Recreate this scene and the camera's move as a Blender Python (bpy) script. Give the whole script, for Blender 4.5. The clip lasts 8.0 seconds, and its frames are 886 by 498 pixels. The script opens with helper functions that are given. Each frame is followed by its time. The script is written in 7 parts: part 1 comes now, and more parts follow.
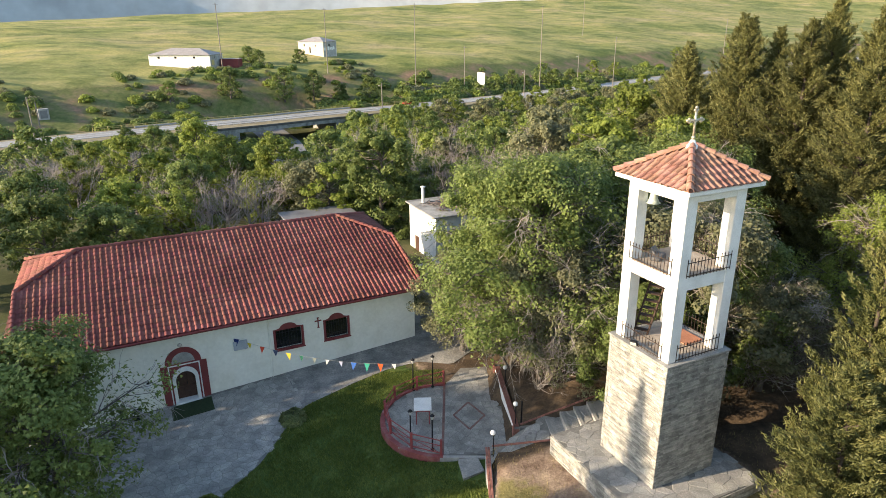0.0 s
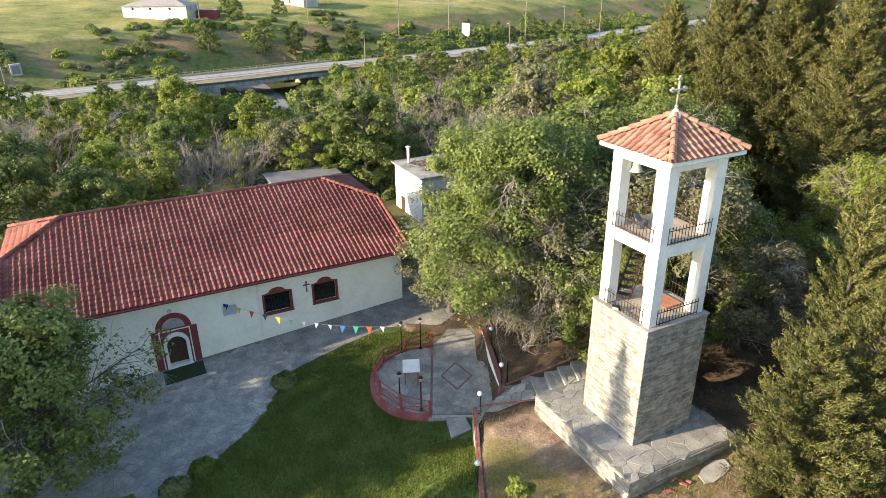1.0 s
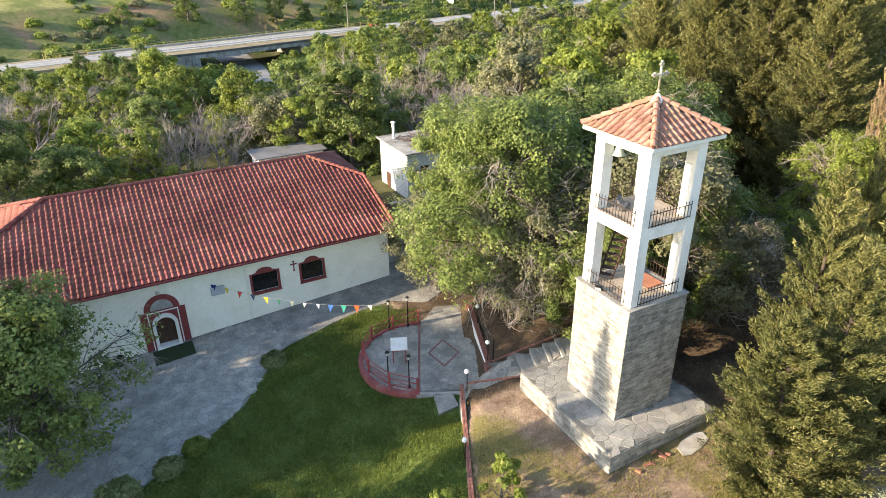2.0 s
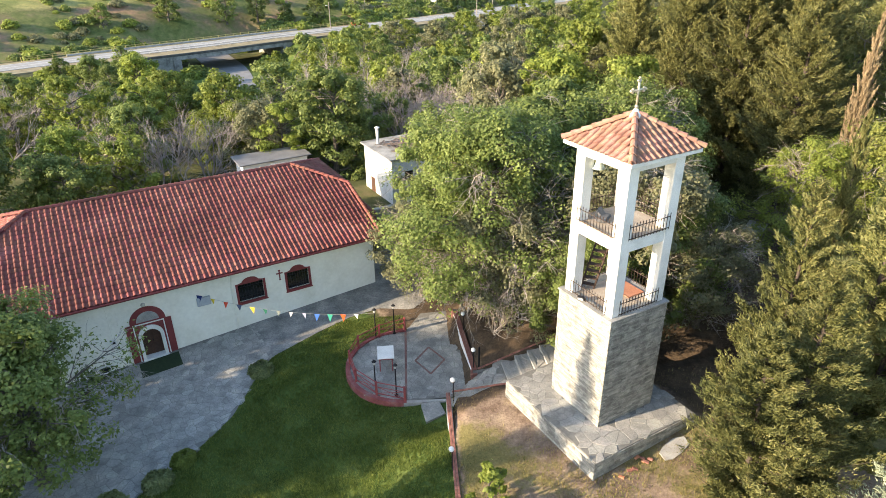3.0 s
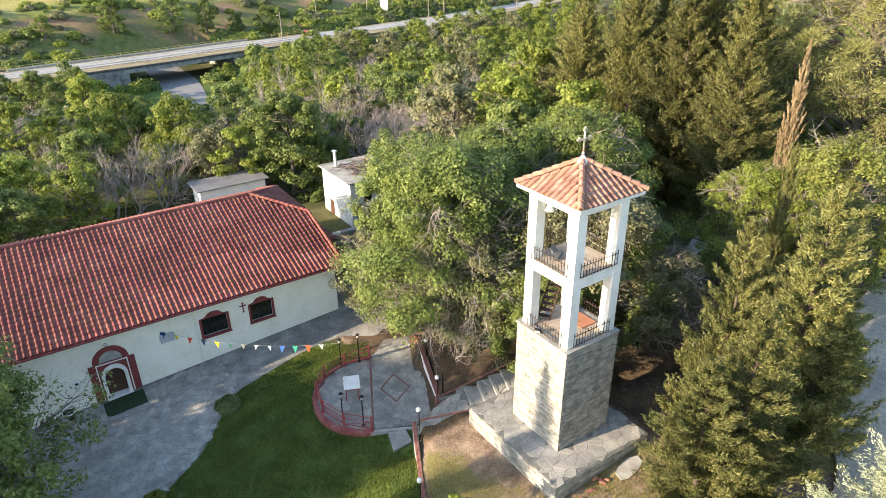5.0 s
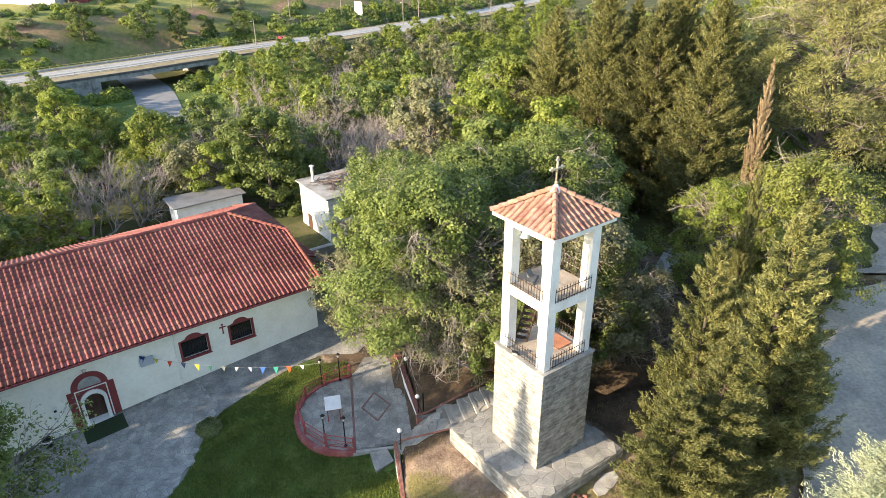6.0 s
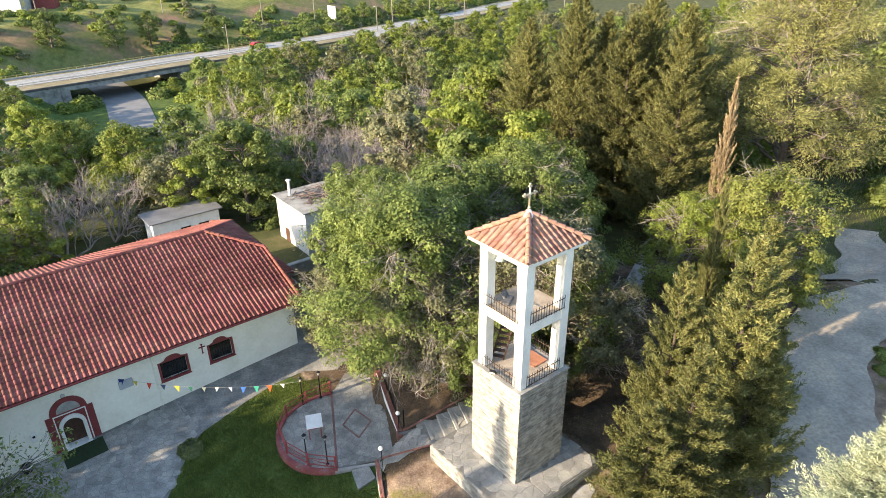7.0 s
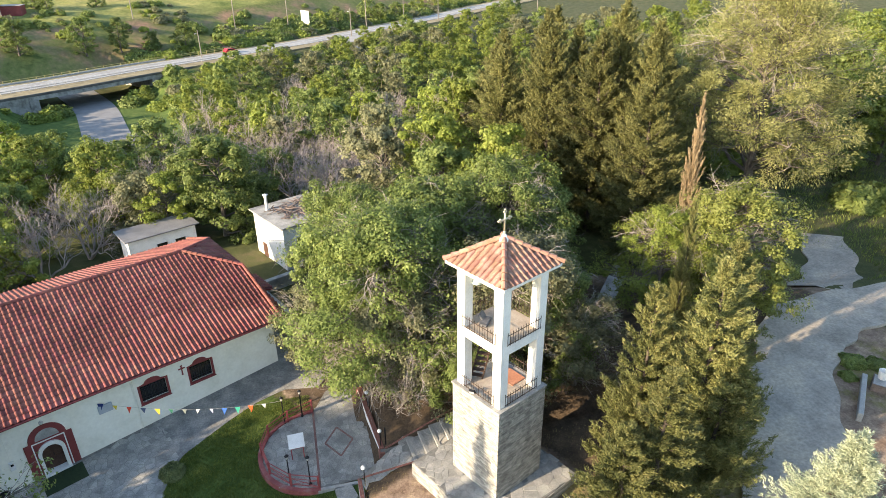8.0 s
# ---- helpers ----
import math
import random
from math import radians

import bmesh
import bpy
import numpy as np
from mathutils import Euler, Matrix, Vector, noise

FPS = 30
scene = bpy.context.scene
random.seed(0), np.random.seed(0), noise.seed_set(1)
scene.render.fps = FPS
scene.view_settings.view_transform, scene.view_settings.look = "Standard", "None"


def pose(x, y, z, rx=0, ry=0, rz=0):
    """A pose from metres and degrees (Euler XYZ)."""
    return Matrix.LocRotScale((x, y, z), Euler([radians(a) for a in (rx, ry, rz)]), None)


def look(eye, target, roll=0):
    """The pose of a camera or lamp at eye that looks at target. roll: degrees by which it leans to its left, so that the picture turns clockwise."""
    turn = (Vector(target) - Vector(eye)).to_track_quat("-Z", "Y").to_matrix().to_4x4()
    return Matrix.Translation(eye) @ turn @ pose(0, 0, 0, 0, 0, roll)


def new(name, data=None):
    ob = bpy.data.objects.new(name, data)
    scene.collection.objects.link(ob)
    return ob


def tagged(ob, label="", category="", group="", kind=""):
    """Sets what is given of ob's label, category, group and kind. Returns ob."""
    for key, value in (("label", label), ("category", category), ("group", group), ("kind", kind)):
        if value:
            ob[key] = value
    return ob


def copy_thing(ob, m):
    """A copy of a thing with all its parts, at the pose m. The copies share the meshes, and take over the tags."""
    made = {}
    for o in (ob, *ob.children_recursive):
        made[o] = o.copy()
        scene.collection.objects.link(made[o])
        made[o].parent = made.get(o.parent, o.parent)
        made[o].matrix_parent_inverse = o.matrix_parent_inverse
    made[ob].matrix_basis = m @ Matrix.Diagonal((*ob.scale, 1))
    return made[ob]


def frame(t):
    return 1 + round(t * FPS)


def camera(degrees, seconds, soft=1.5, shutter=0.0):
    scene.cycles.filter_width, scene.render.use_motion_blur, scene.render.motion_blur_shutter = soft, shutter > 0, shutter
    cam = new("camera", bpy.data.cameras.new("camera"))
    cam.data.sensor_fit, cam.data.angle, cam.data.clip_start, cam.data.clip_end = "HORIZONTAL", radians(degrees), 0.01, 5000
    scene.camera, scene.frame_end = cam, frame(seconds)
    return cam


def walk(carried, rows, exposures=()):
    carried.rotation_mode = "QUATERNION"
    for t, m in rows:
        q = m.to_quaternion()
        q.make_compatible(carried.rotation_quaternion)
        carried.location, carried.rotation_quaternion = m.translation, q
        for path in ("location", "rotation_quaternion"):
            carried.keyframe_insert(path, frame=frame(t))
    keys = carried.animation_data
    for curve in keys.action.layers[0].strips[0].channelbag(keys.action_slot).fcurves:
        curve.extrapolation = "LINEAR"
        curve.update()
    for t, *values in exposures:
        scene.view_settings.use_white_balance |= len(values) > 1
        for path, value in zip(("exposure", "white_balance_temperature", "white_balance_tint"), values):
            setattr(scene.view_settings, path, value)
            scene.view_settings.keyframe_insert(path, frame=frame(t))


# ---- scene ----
cam = camera(69.2, 8.0, soft=0.6)
PATH = [
    (0, (0.207, 0.019, 16.163), (0.173, 1.905, 15.497), -0.4),
    (0.5, (0.172, -0.048, 16.516), (0.16, 1.815, 15.787), -0.4),
    (1, (0.184, -0.075, 16.845), (0.193, 1.758, 16.044), -0.5),
    (1.5, (0.189, -0.138, 17.164), (0.219, 1.663, 16.296), -0.5),
    (3, (0.255, -0.205, 18.254), (0.349, 1.58, 17.357), -0.6),
    (3.5, (0.263, -0.29, 18.601), (0.387, 1.494, 17.704), -0.6),
    (4, (0.249, -0.373, 18.972), (0.407, 1.409, 18.076), -0.5),
    (4.5, (0.153, -0.482, 19.577), (0.343, 1.297, 18.682), -0.5),
    (6, (0.194, -0.503, 21.458), (0.482, 1.264, 20.566), -0.5),
    (6.5, (0.212, -0.539, 22.055), (0.535, 1.221, 21.163), -0.4),
    (7, (0.223, -0.62, 22.658), (0.579, 1.135, 21.766), -0.5),
    (7.5, (0.258, -0.648, 23.233), (0.647, 1.1, 22.342), -0.5),
    (8, (0.258, -0.648, 23.836), (0.68, 1.092, 22.945), -0.6),
]
walk(cam, [(t, look(eye, target, roll)) for t, eye, target, roll in PATH], [(0.0, 1.34), (1.5, 1.69), (3.0, 1.79), (8.0, 1.76)])

# ---- light ----
SUN_AZ, SUN_EL = 198.0, 16.5          # degrees: where the sun stands, from +x towards +y, and its height
world = bpy.data.worlds.new("sky_world")
scene.world = world
world.use_nodes = True
wn = world.node_tree.nodes
sky = wn.new("ShaderNodeTexSky")
sky.sky_type = "NISHITA"
sky.sun_disc = False
sky.sun_elevation = radians(SUN_EL)
sky.sun_rotation = radians(90 - SUN_AZ)
sky.air_density, sky.dust_density, sky.ozone_density = 1.0, 0.9, 1.1
wn["Background"].inputs["Strength"].default_value = 0.15
world.node_tree.links.new(sky.outputs[0], wn["Background"].inputs["Color"])
sun_data = bpy.data.lights.new("sun", "SUN")
sun_data.energy, sun_data.angle, sun_data.color = 4.5, radians(0.6), (1.0, 0.80, 0.56)
sun = new("sun", sun_data)
sa, se = radians(SUN_AZ), radians(SUN_EL)
SUN_FROM = Vector((math.cos(sa) * math.cos(se), math.sin(sa) * math.cos(se), math.sin(se)))
sun.matrix_world = look(SUN_FROM * 200, (0, 0, 0))


# ---- mesh helpers ----
class MB:
    """Gathers points and faces for one mesh."""

    def __init__(self):
        self.v, self.f = [], []

    def add(self, pts, faces):
        k = len(self.v)
        self.v.extend(pts)
        self.f.extend([tuple(i + k for i in f) for f in faces])
        return self

    def box(self, x0, x1, y0, y1, z0, z1, m=None):
        p = [Vector((x, y, z)) for z in (z0, z1) for y in (y0, y1) for x in (x0, x1)]
        if m is not None:
            p = [m @ q for q in p]
        return self.add([tuple(q) for q in p], [(0, 2, 3, 1), (4, 5, 7, 6), (0, 1, 5, 4), (2, 6, 7, 3), (0, 4, 6, 2), (1, 3, 7, 5)])

    def bevel_box(self, x0, x1, y0, y1, z0, z1, b=0.02, m=None):
        """A box with its top and bottom edges and uprights cut off by b."""
        pts = []
        for z, i in ((z0, b), (z0 + b, 0), (z1 - b, 0), (z1, b)):
            c = b
            ring = [(x0 + i + c, y0 + i), (x1 - i - c, y0 + i), (x1 - i, y0 + i + c), (x1 - i, y1 - i - c),
                    (x1 - i - c, y1 - i), (x0 + i + c, y1 - i), (x0 + i, y1 - i - c), (x0 + i, y0 + i + c)]
            pts += [Vector((x, y, z)) for x, y in ring]
        if m is not None:
            pts = [m @ q for q in pts]
        faces = [tuple(range(7, -1, -1)), tuple(range(24, 32))]
        for r in range(3):
            for k in range(8):
                a, c2 = r * 8 + k, r * 8 + (k + 1) % 8
                faces.append((a, c2, c2 + 8, a + 8))
        return self.add([tuple(q) for q in pts], faces)

    def tube(self, pts, radii, n=6, cap=True):
        pts = [Vector(p) for p in pts]
        if not hasattr(radii, "__len__"):
            radii = [radii] * len(pts)
        k0 = len(self.v)
        up = Vector((0.31, 0.17, 0.93))
        for i, p in enumerate(pts):
            d = (pts[min(i + 1, len(pts) - 1)] - pts[max(i - 1, 0)]).normalized()
            a = d.cross(up)
            if a.length < 0.05:
                a = d.cross(Vector((1, 0, 0)))
            a.normalize()
            b = d.cross(a)
            for j in range(n):
                w = 2 * math.pi * j / n
                self.v.append(tuple(p + (a * math.cos(w) + b * math.sin(w)) * radii[i]))
        for i in range(len(pts) - 1):
            for j in range(n):
                a0, a1 = k0 + i * n + j, k0 + i * n + (j + 1) % n
                self.f.append((a0, a0 + n, a1 + n, a1))
        if cap:
            self.f.append(tuple(k0 + j for j in range(n)))
            self.f.append(tuple(k0 + (len(pts) - 1) * n + j for j in range(n - 1, -1, -1)))
        return self

    def ball(self, c, r, n=12, m=8, sz=1.0):
        pts, faces = [], []
        for i in range(m + 1):
            t = math.pi * i / m
            for j in range(n):
                w = 2 * math.pi * j / n
                pts.append((c[0] + r * math.sin(t) * math.cos(w), c[1] + r * math.sin(t) * math.sin(w), c[2] + r * sz * math.cos(t)))
        for i in range(m):
            for j in range(n):
                a, b = i * n + j, i * n + (j + 1) % n
                faces.append((a, a + n, b + n, b))
        return self.add(pts, faces)

    def lathe(self, c, prof, n=16):
        """A turned shape about the upright through c; prof: rows of radius, height."""
        pts, faces = [], []
        for r, z in prof:
            for j in range(n):
                w = 2 * math.pi * j / n
                pts.append((c[0] + r * math.cos(w), c[1] + r * math.sin(w), c[2] + z))
        for i in range(len(prof) - 1):
            for j in range(n):
                a, b = i * n + j, i * n + (j + 1) % n
                faces.append((a, b, b + n, a + n))
        return self.add(pts, faces)

    def prism(self, ring, z0, z1):
        """An upright block over a ring of (x, y), counter-clockwise."""
        n = len(ring)
        pts = [(x, y, z0) for x, y in ring] + [(x, y, z1) for x, y in ring]
        faces = [tuple(range(n - 1, -1, -1)), tuple(range(n, 2 * n))]
        faces += [(i, (i + 1) % n, (i + 1) % n + n, i + n) for i in range(n)]
        return self.add(pts, faces)

    def plate(self, ring, y0, y1):
        """A block over a ring of (x, z) in an upright plane, between depths y0 and y1."""
        n = len(ring)
        pts = [(x, y0, z) for x, z in ring] + [(x, y1, z) for x, z in ring]
        faces = [tuple(range(n)), tuple(range(2 * n - 1, n - 1, -1))]
        faces += [((i + 1) % n, i, i + n, (i + 1) % n + n) for i in range(n)]
        return self.add(pts, faces)

    def mesh(self, name, smooth=False):
        me = bpy.data.meshes.new(name)
        me.from_pydata(self.v, [], self.f)
        if smooth:
            me.polygons.foreach_set("use_smooth", [True] * len(me.polygons))
        me.update()
        return me


def quads_mesh(name, v, f, smooth=False):
    """A mesh from arrays of points and four-cornered faces."""
    me = bpy.data.meshes.new(name)
    v, f = np.asarray(v, np.float32), np.asarray(f, np.int32)
    me.vertices.add(len(v))
    me.vertices.foreach_set("co", v.ravel())
    me.loops.add(f.size)
    me.loops.foreach_set("vertex_index", f.ravel())
    me.polygons.add(len(f))
    me.polygons.foreach_set("loop_start", np.arange(len(f), dtype=np.int32) * f.shape[1])
    if smooth:
        me.polygons.foreach_set("use_smooth", np.ones(len(f), dtype=bool))
    me.update(calc_edges=True)
    return me


def part(name, shape, material, parent=None, label="", smooth=False, m=None):
    """Links a shape as one mesh object under a thing or a part."""
    me = shape.mesh(name, smooth) if isinstance(shape, MB) else shape
    if material and not me.materials:
        me.materials.append(material)
    ob = new(name, me)
    if parent is not None:
        ob.parent = parent
    if m is not None:
        ob.matrix_basis = m
    return tagged(ob, label)


def thing(name, m, label, category, group="", kind=""):
    ob = new(name)
    ob.empty_display_size = 0.2
    ob.matrix_basis = m
    return tagged(ob, label, category, group, kind)


# ---- plan ----
AXIS = 27.0                            # the way of church and tower walls, from +x
W = pose(0, 0, 0, 0, 0, AXIS)
CA, SA = math.cos(radians(AXIS)), math.sin(radians(AXIS))


def xy(u, v):
    return u * CA - v * SA, u * SA + v * CA


def uv(x, y):
    return x * CA + y * SA, -x * SA + y * CA


def sstep(a, b, x):
    t = np.clip((np.asarray(x, float) - a) / (b - a), 0, 1)
    return t * t * (3 - 2 * t)


ROAD = [(-330, -60), (-230, 30), (-160, 84), (-98, 139), (-70, 162), (-53, 174.5), (-36, 188.5), (-15, 203), (8.5, 221), (31, 241), (61, 269), (97, 307), (190, 392), (330, 500), (520, 640)]


def spline(pts, n):
    """Points along a smooth curve through pts."""
    out, P = [], [Vector(p) for p in pts]
    for i in range(len(P) - 1):
        a, b, c, d = P[max(i - 1, 0)], P[i], P[i + 1], P[min(i + 2, len(P) - 1)]
        for k in range(n):
            t = k / n
            out.append(0.5 * (2 * b + (c - a) * t + (2 * a - 5 * b + 4 * c - d) * t * t + (3 * b - a - 3 * c + d) * t ** 3))
    return out + [P[-1]]


ROAD_LINE = np.array([tuple(p) for p in spline(ROAD, 10)])
ROAD_Z = -8.4


ROAD_A, ROAD_D = ROAD_LINE[:-1], np.diff(ROAD_LINE, axis=0)
ROAD_L2 = (ROAD_D ** 2).sum(1)


def road_side(x, y):
    """How far a place lies beyond the road's middle line (this side: minus)."""
    x, y = np.asarray(x, float), np.asarray(y, float)
    px, py = x.ravel()[:, None], y.ravel()[:, None]
    out = []
    for k in range(0, len(px), 4096):
        ex, ey = px[k:k + 4096] - ROAD_A[:, 0], py[k:k + 4096] - ROAD_A[:, 1]
        t = np.clip((ex * ROAD_D[:, 0] + ey * ROAD_D[:, 1]) / ROAD_L2, 0, 1)
        r = np.hypot(ex - t * ROAD_D[:, 0], ey - t * ROAD_D[:, 1])
        i = r.argmin(1)
        j = np.arange(len(i))
        side = ROAD_D[i, 0] * (ey[j, i] - t[j, i] * ROAD_D[i, 1]) - ROAD_D[i, 1] * (ex[j, i] - t[j, i] * ROAD_D[i, 0])
        out.append(r[j, i] * np.where(side > 0, 1, -1))
    return np.concatenate(out).reshape(x.shape)


def bumps(x, y, s, k=0.0):
    """Gentle uneven ground, about -1 to 1, of size s."""
    return (np.sin(x / s + 1.3 * np.sin(y / s * 0.7 + k)) + np.sin(y / s * 1.1 + 1.7 * np.sin(x / s * 0.6 + 2 * k)) + 0.6 * np.sin((x + y) / s * 2.3 + k)) / 2.6


STREAM = [(-22, 112), (-28, 121), (-35, 137), (-43.5, 165), (-52, 184), (-60, 200)]


def stream_far(x, y):
    best = np.full(np.shape(x), 1e9)
    for a, b in zip(STREAM[:-1], STREAM[1:]):
        a, b = np.array(a), np.array(b)
        d = b - a
        t = np.clip(((x - a[0]) * d[0] + (y - a[1]) * d[1]) / (d @ d), 0, 1)
        best = np.minimum(best, np.hypot(x - a[0] - t * d[0], y - a[1] - t * d[1]))
    return best


def ground_z(x, y, near_only=False):
    """The height of the ground; near_only: for places well this side of the road."""
    x, y = np.asarray(x, float), np.asarray(y, float)
    u, v = uv(x, y)
    yard = -4.65 + 0.058 * (np.clip(u, -12, 16) - 1) + 0.55 * sstep(25, 16, v)
    bench = -2.15 + 0.07 * (np.clip(u, 10, 36) - 14)
    near = sstep(1.72, 1.86, x) * sstep(25.05, 24.85, y - 0.07 * (x - 2))
    wall_x = x + 0.105 * (y - 27.4)
    side_w = (0.42 * sstep(3.15, 3.35, wall_x) * sstep(36, 33, y) * sstep(26.6, 27.4, y) + 0.58 * sstep(3.2, 7.5, wall_x))
    near = np.maximum(near, 0.93 * sstep(-3.0, 1.75, x) * sstep(24.2, 21.5, y) * sstep(3.0, 1.8, x))
    near = np.maximum(near, sstep(14, 18, x) * sstep(34, 31, y))
    home = yard + (bench - yard) * np.maximum(near, np.clip(side_w, 0, 1))
    wood = -5.2 - 5.0 * sstep(60, 130, y) + 0.7 * bumps(x, y, 9.0)
    wood = wood + 5.0 * sstep(14, 50, x) * sstep(140, 60, y)
    z = home + (wood - home) * sstep(52, 68, v + 0.25 * np.clip(-u, 0, 40))
    if near_only:
        return z
    d = road_side(x, y)
    z = z + (ROAD_Z - 0.45 - z) * sstep(-19, -9.5, d)
    hill = ROAD_Z - 0.45 + 12.6 * sstep(9, 46, d) * (0.9 + 0.1 * bumps(x, y, 14.0)) + np.clip(0.04 + 0.00015 * (x + 350), 0.03, 0.125) * np.clip(d - 46, 0, 360) + 0.5 * bumps(x, y, 40.0, 1.0) * sstep(40, 90, d)
    hill = hill - 60 * sstep(400, 1300, d)
    z = np.where(d > 7, hill, z)
    s = stream_far(x, y)
    z = z + (-13.6 - z) * sstep(21, 12.5, s) * sstep(22, 14, d) * sstep(-60, -45, d)
    return z


def gz(x, y):
    return float(ground_z(x, y, y < 80 and abs(x) < 60))


# ---- materials ----
def material(name, colours, scale=6.0, rough=0.85, bump=0.15, grain=60.0, metal=0.0, mottled=0.0, spec=0.4, island=0.0, obj=0.0, hue=0.0):
    """A surface of two or three colours mottled by noise, with fine grain in relief. island, obj: how far single pieces differ in lightness."""
    mat = bpy.data.materials.new(name)
    mat.use_nodes = True
    n, l = mat.node_tree.nodes, mat.node_tree.links
    b = n["Principled BSDF"]
    co = n.new("ShaderNodeTexCoord")
    geo = n.new("ShaderNodeNewGeometry")
    ns = n.new("ShaderNodeTexNoise")
    ns.inputs["Scale"].default_value, ns.inputs["Detail"].default_value, ns.inputs["Roughness"].default_value = scale, 6.0, 0.62
    l.new(geo.outputs["Position"], ns.inputs["Vector"])
    ramp = n.new("ShaderNodeValToRGB")
    els = ramp.color_ramp.elements
    els[0].position, els[1].position = 0.32, 0.68
    els[0].color, els[1].color = (*colours[0], 1), (*colours[-1], 1)
    if len(colours) == 3:
        e = els.new(0.5)
        e.color = (*colours[1], 1)
    l.new(ns.outputs["Fac"], ramp.inputs["Fac"])
    fine = n.new("ShaderNodeTexNoise")
    fine.inputs["Scale"].default_value, fine.inputs["Detail"].default_value = grain, 4.0
    l.new(geo.outputs["Position"], fine.inputs["Vector"])
    hsv = n.new("ShaderNodeHueSaturation")
    l.new(ramp.outputs["Color"], hsv.inputs["Color"])
    mr = n.new("ShaderNodeMapRange")
    mr.inputs["From Min"].default_value, mr.inputs["From Max"].default_value = 0.25, 0.75
    mr.inputs["To Min"].default_value, mr.inputs["To Max"].default_value = 0.82 - mottled, 1.18 + mottled
    l.new(fine.outputs["Fac"], mr.inputs["Value"])
    val = mr.outputs["Result"]
    for amount, src in ((island, "island"), (obj, "obj")):
        if amount:
            rnd = geo.outputs["Random Per Island"] if src == "island" else n.new("ShaderNodeObjectInfo").outputs["Random"]
            m2 = n.new("ShaderNodeMapRange")
            m2.inputs["To Min"].default_value, m2.inputs["To Max"].default_value = 1 - amount, 1 + amount
            l.new(rnd, m2.inputs["Value"])
            mul = n.new("ShaderNodeMath")
            mul.operation = "MULTIPLY"
            l.new(val, mul.inputs[0])
            l.new(m2.outputs["Result"], mul.inputs[1])
            val = mul.outputs[0]
            if hue:
                h2 = n.new("ShaderNodeMapRange")
                h2.inputs["To Min"].default_value, h2.inputs["To Max"].default_value = 0.5 - hue, 0.5 + hue
                wr = n.new("ShaderNodeMath")
                wr.operation = "MULTIPLY_ADD"
                wr.inputs[1].default_value, wr.inputs[2].default_value = 7.31, 0.17
                fr = n.new("ShaderNodeMath")
                fr.operation = "FRACT"
                l.new(rnd, wr.inputs[0])
                l.new(wr.outputs[0], fr.inputs[0])
                l.new(fr.outputs[0], h2.inputs["Value"])
                l.new(h2.outputs["Result"], hsv.inputs["Hue"])
    l.new(val, hsv.inputs["Value"])
    l.new(hsv.outputs["Color"], b.inputs["Base Color"])
    b.inputs["Roughness"].default_value, b.inputs["Metallic"].default_value = rough, metal
    b.inputs["Specular IOR Level"].default_value = spec
    if bump:
        bp = n.new("ShaderNodeBump")
        bp.inputs["Strength"].default_value, bp.inputs["Distance"].default_value = bump, 0.03
        l.new(fine.outputs["Fac"], bp.inputs["Height"])
        l.new(bp.outputs["Normal"], b.inputs["Normal"])
    return mat


def leaf_material(name, dark, mid, light, through_light=0.35, rough=0.55):
    """Leaves: each its own shade, some light passing through."""
    mat = bpy.data.materials.new(name)
    mat.use_nodes = True
    n, l = mat.node_tree.nodes, mat.node_tree.links
    b = n["Principled BSDF"]
    geo = n.new("ShaderNodeNewGeometry")
    info = n.new("ShaderNodeObjectInfo")
    ns = n.new("ShaderNodeTexNoise")
    ns.inputs["Scale"].default_value, ns.inputs["Detail"].default_value = 0.55, 3.0
    l.new(geo.outputs["Position"], ns.inputs["Vector"])
    add = n.new("ShaderNodeMath")
    add.operation = "MULTIPLY_ADD"
    add.inputs[1].default_value = 0.5
    l.new(geo.outputs["Random Per Island"], add.inputs[0])
    m3 = n.new("ShaderNodeMath")
    m3.operation = "MULTIPLY_ADD"
    m3.inputs[1].default_value = 0.8
    m3.inputs[2].default_value = -0.13
    l.new(ns.outputs["Fac"], m3.inputs[0])
    l.new(m3.outputs[0], add.inputs[2])
    ramp = n.new("ShaderNodeValToRGB")
    els = ramp.color_ramp.elements
    els[0].position, els[1].position = 0.15, 0.95
    els[0].color, els[1].color = (*dark, 1), (*light, 1)
    e = els.new(0.55)
    e.color = (*mid, 1)
    l.new(add.outputs[0], ramp.inputs["Fac"])
    hsv = n.new("ShaderNodeHueSaturation")
    m4 = n.new("ShaderNodeMapRange")
    m4.inputs["To Min"].default_value, m4.inputs["To Max"].default_value = 0.8, 1.2
    l.new(info.outputs["Random"], m4.inputs["Value"])
    l.new(m4.outputs["Result"], hsv.inputs["Value"])
    l.new(ramp.outputs["Color"], hsv.inputs["Color"])
    l.new(hsv.outputs["Color"], b.inputs["Base Color"])
    b.inputs["Roughness"].default_value = rough
    b.inputs["Specular IOR Level"].default_value = 0.25
    tr = n.new("ShaderNodeBsdfTranslucent")
    l.new(hsv.outputs["Color"], tr.inputs["Color"])
    mix = n.new("ShaderNodeMixShader")
    mix.inputs["Fac"].default_value = through_light
    l.new(b.outputs[0], mix.inputs[1])
    l.new(tr.outputs[0], mix.inputs[2])
    l.new(mix.outputs[0], n["Material Output"].inputs["Surface"])
    return mat


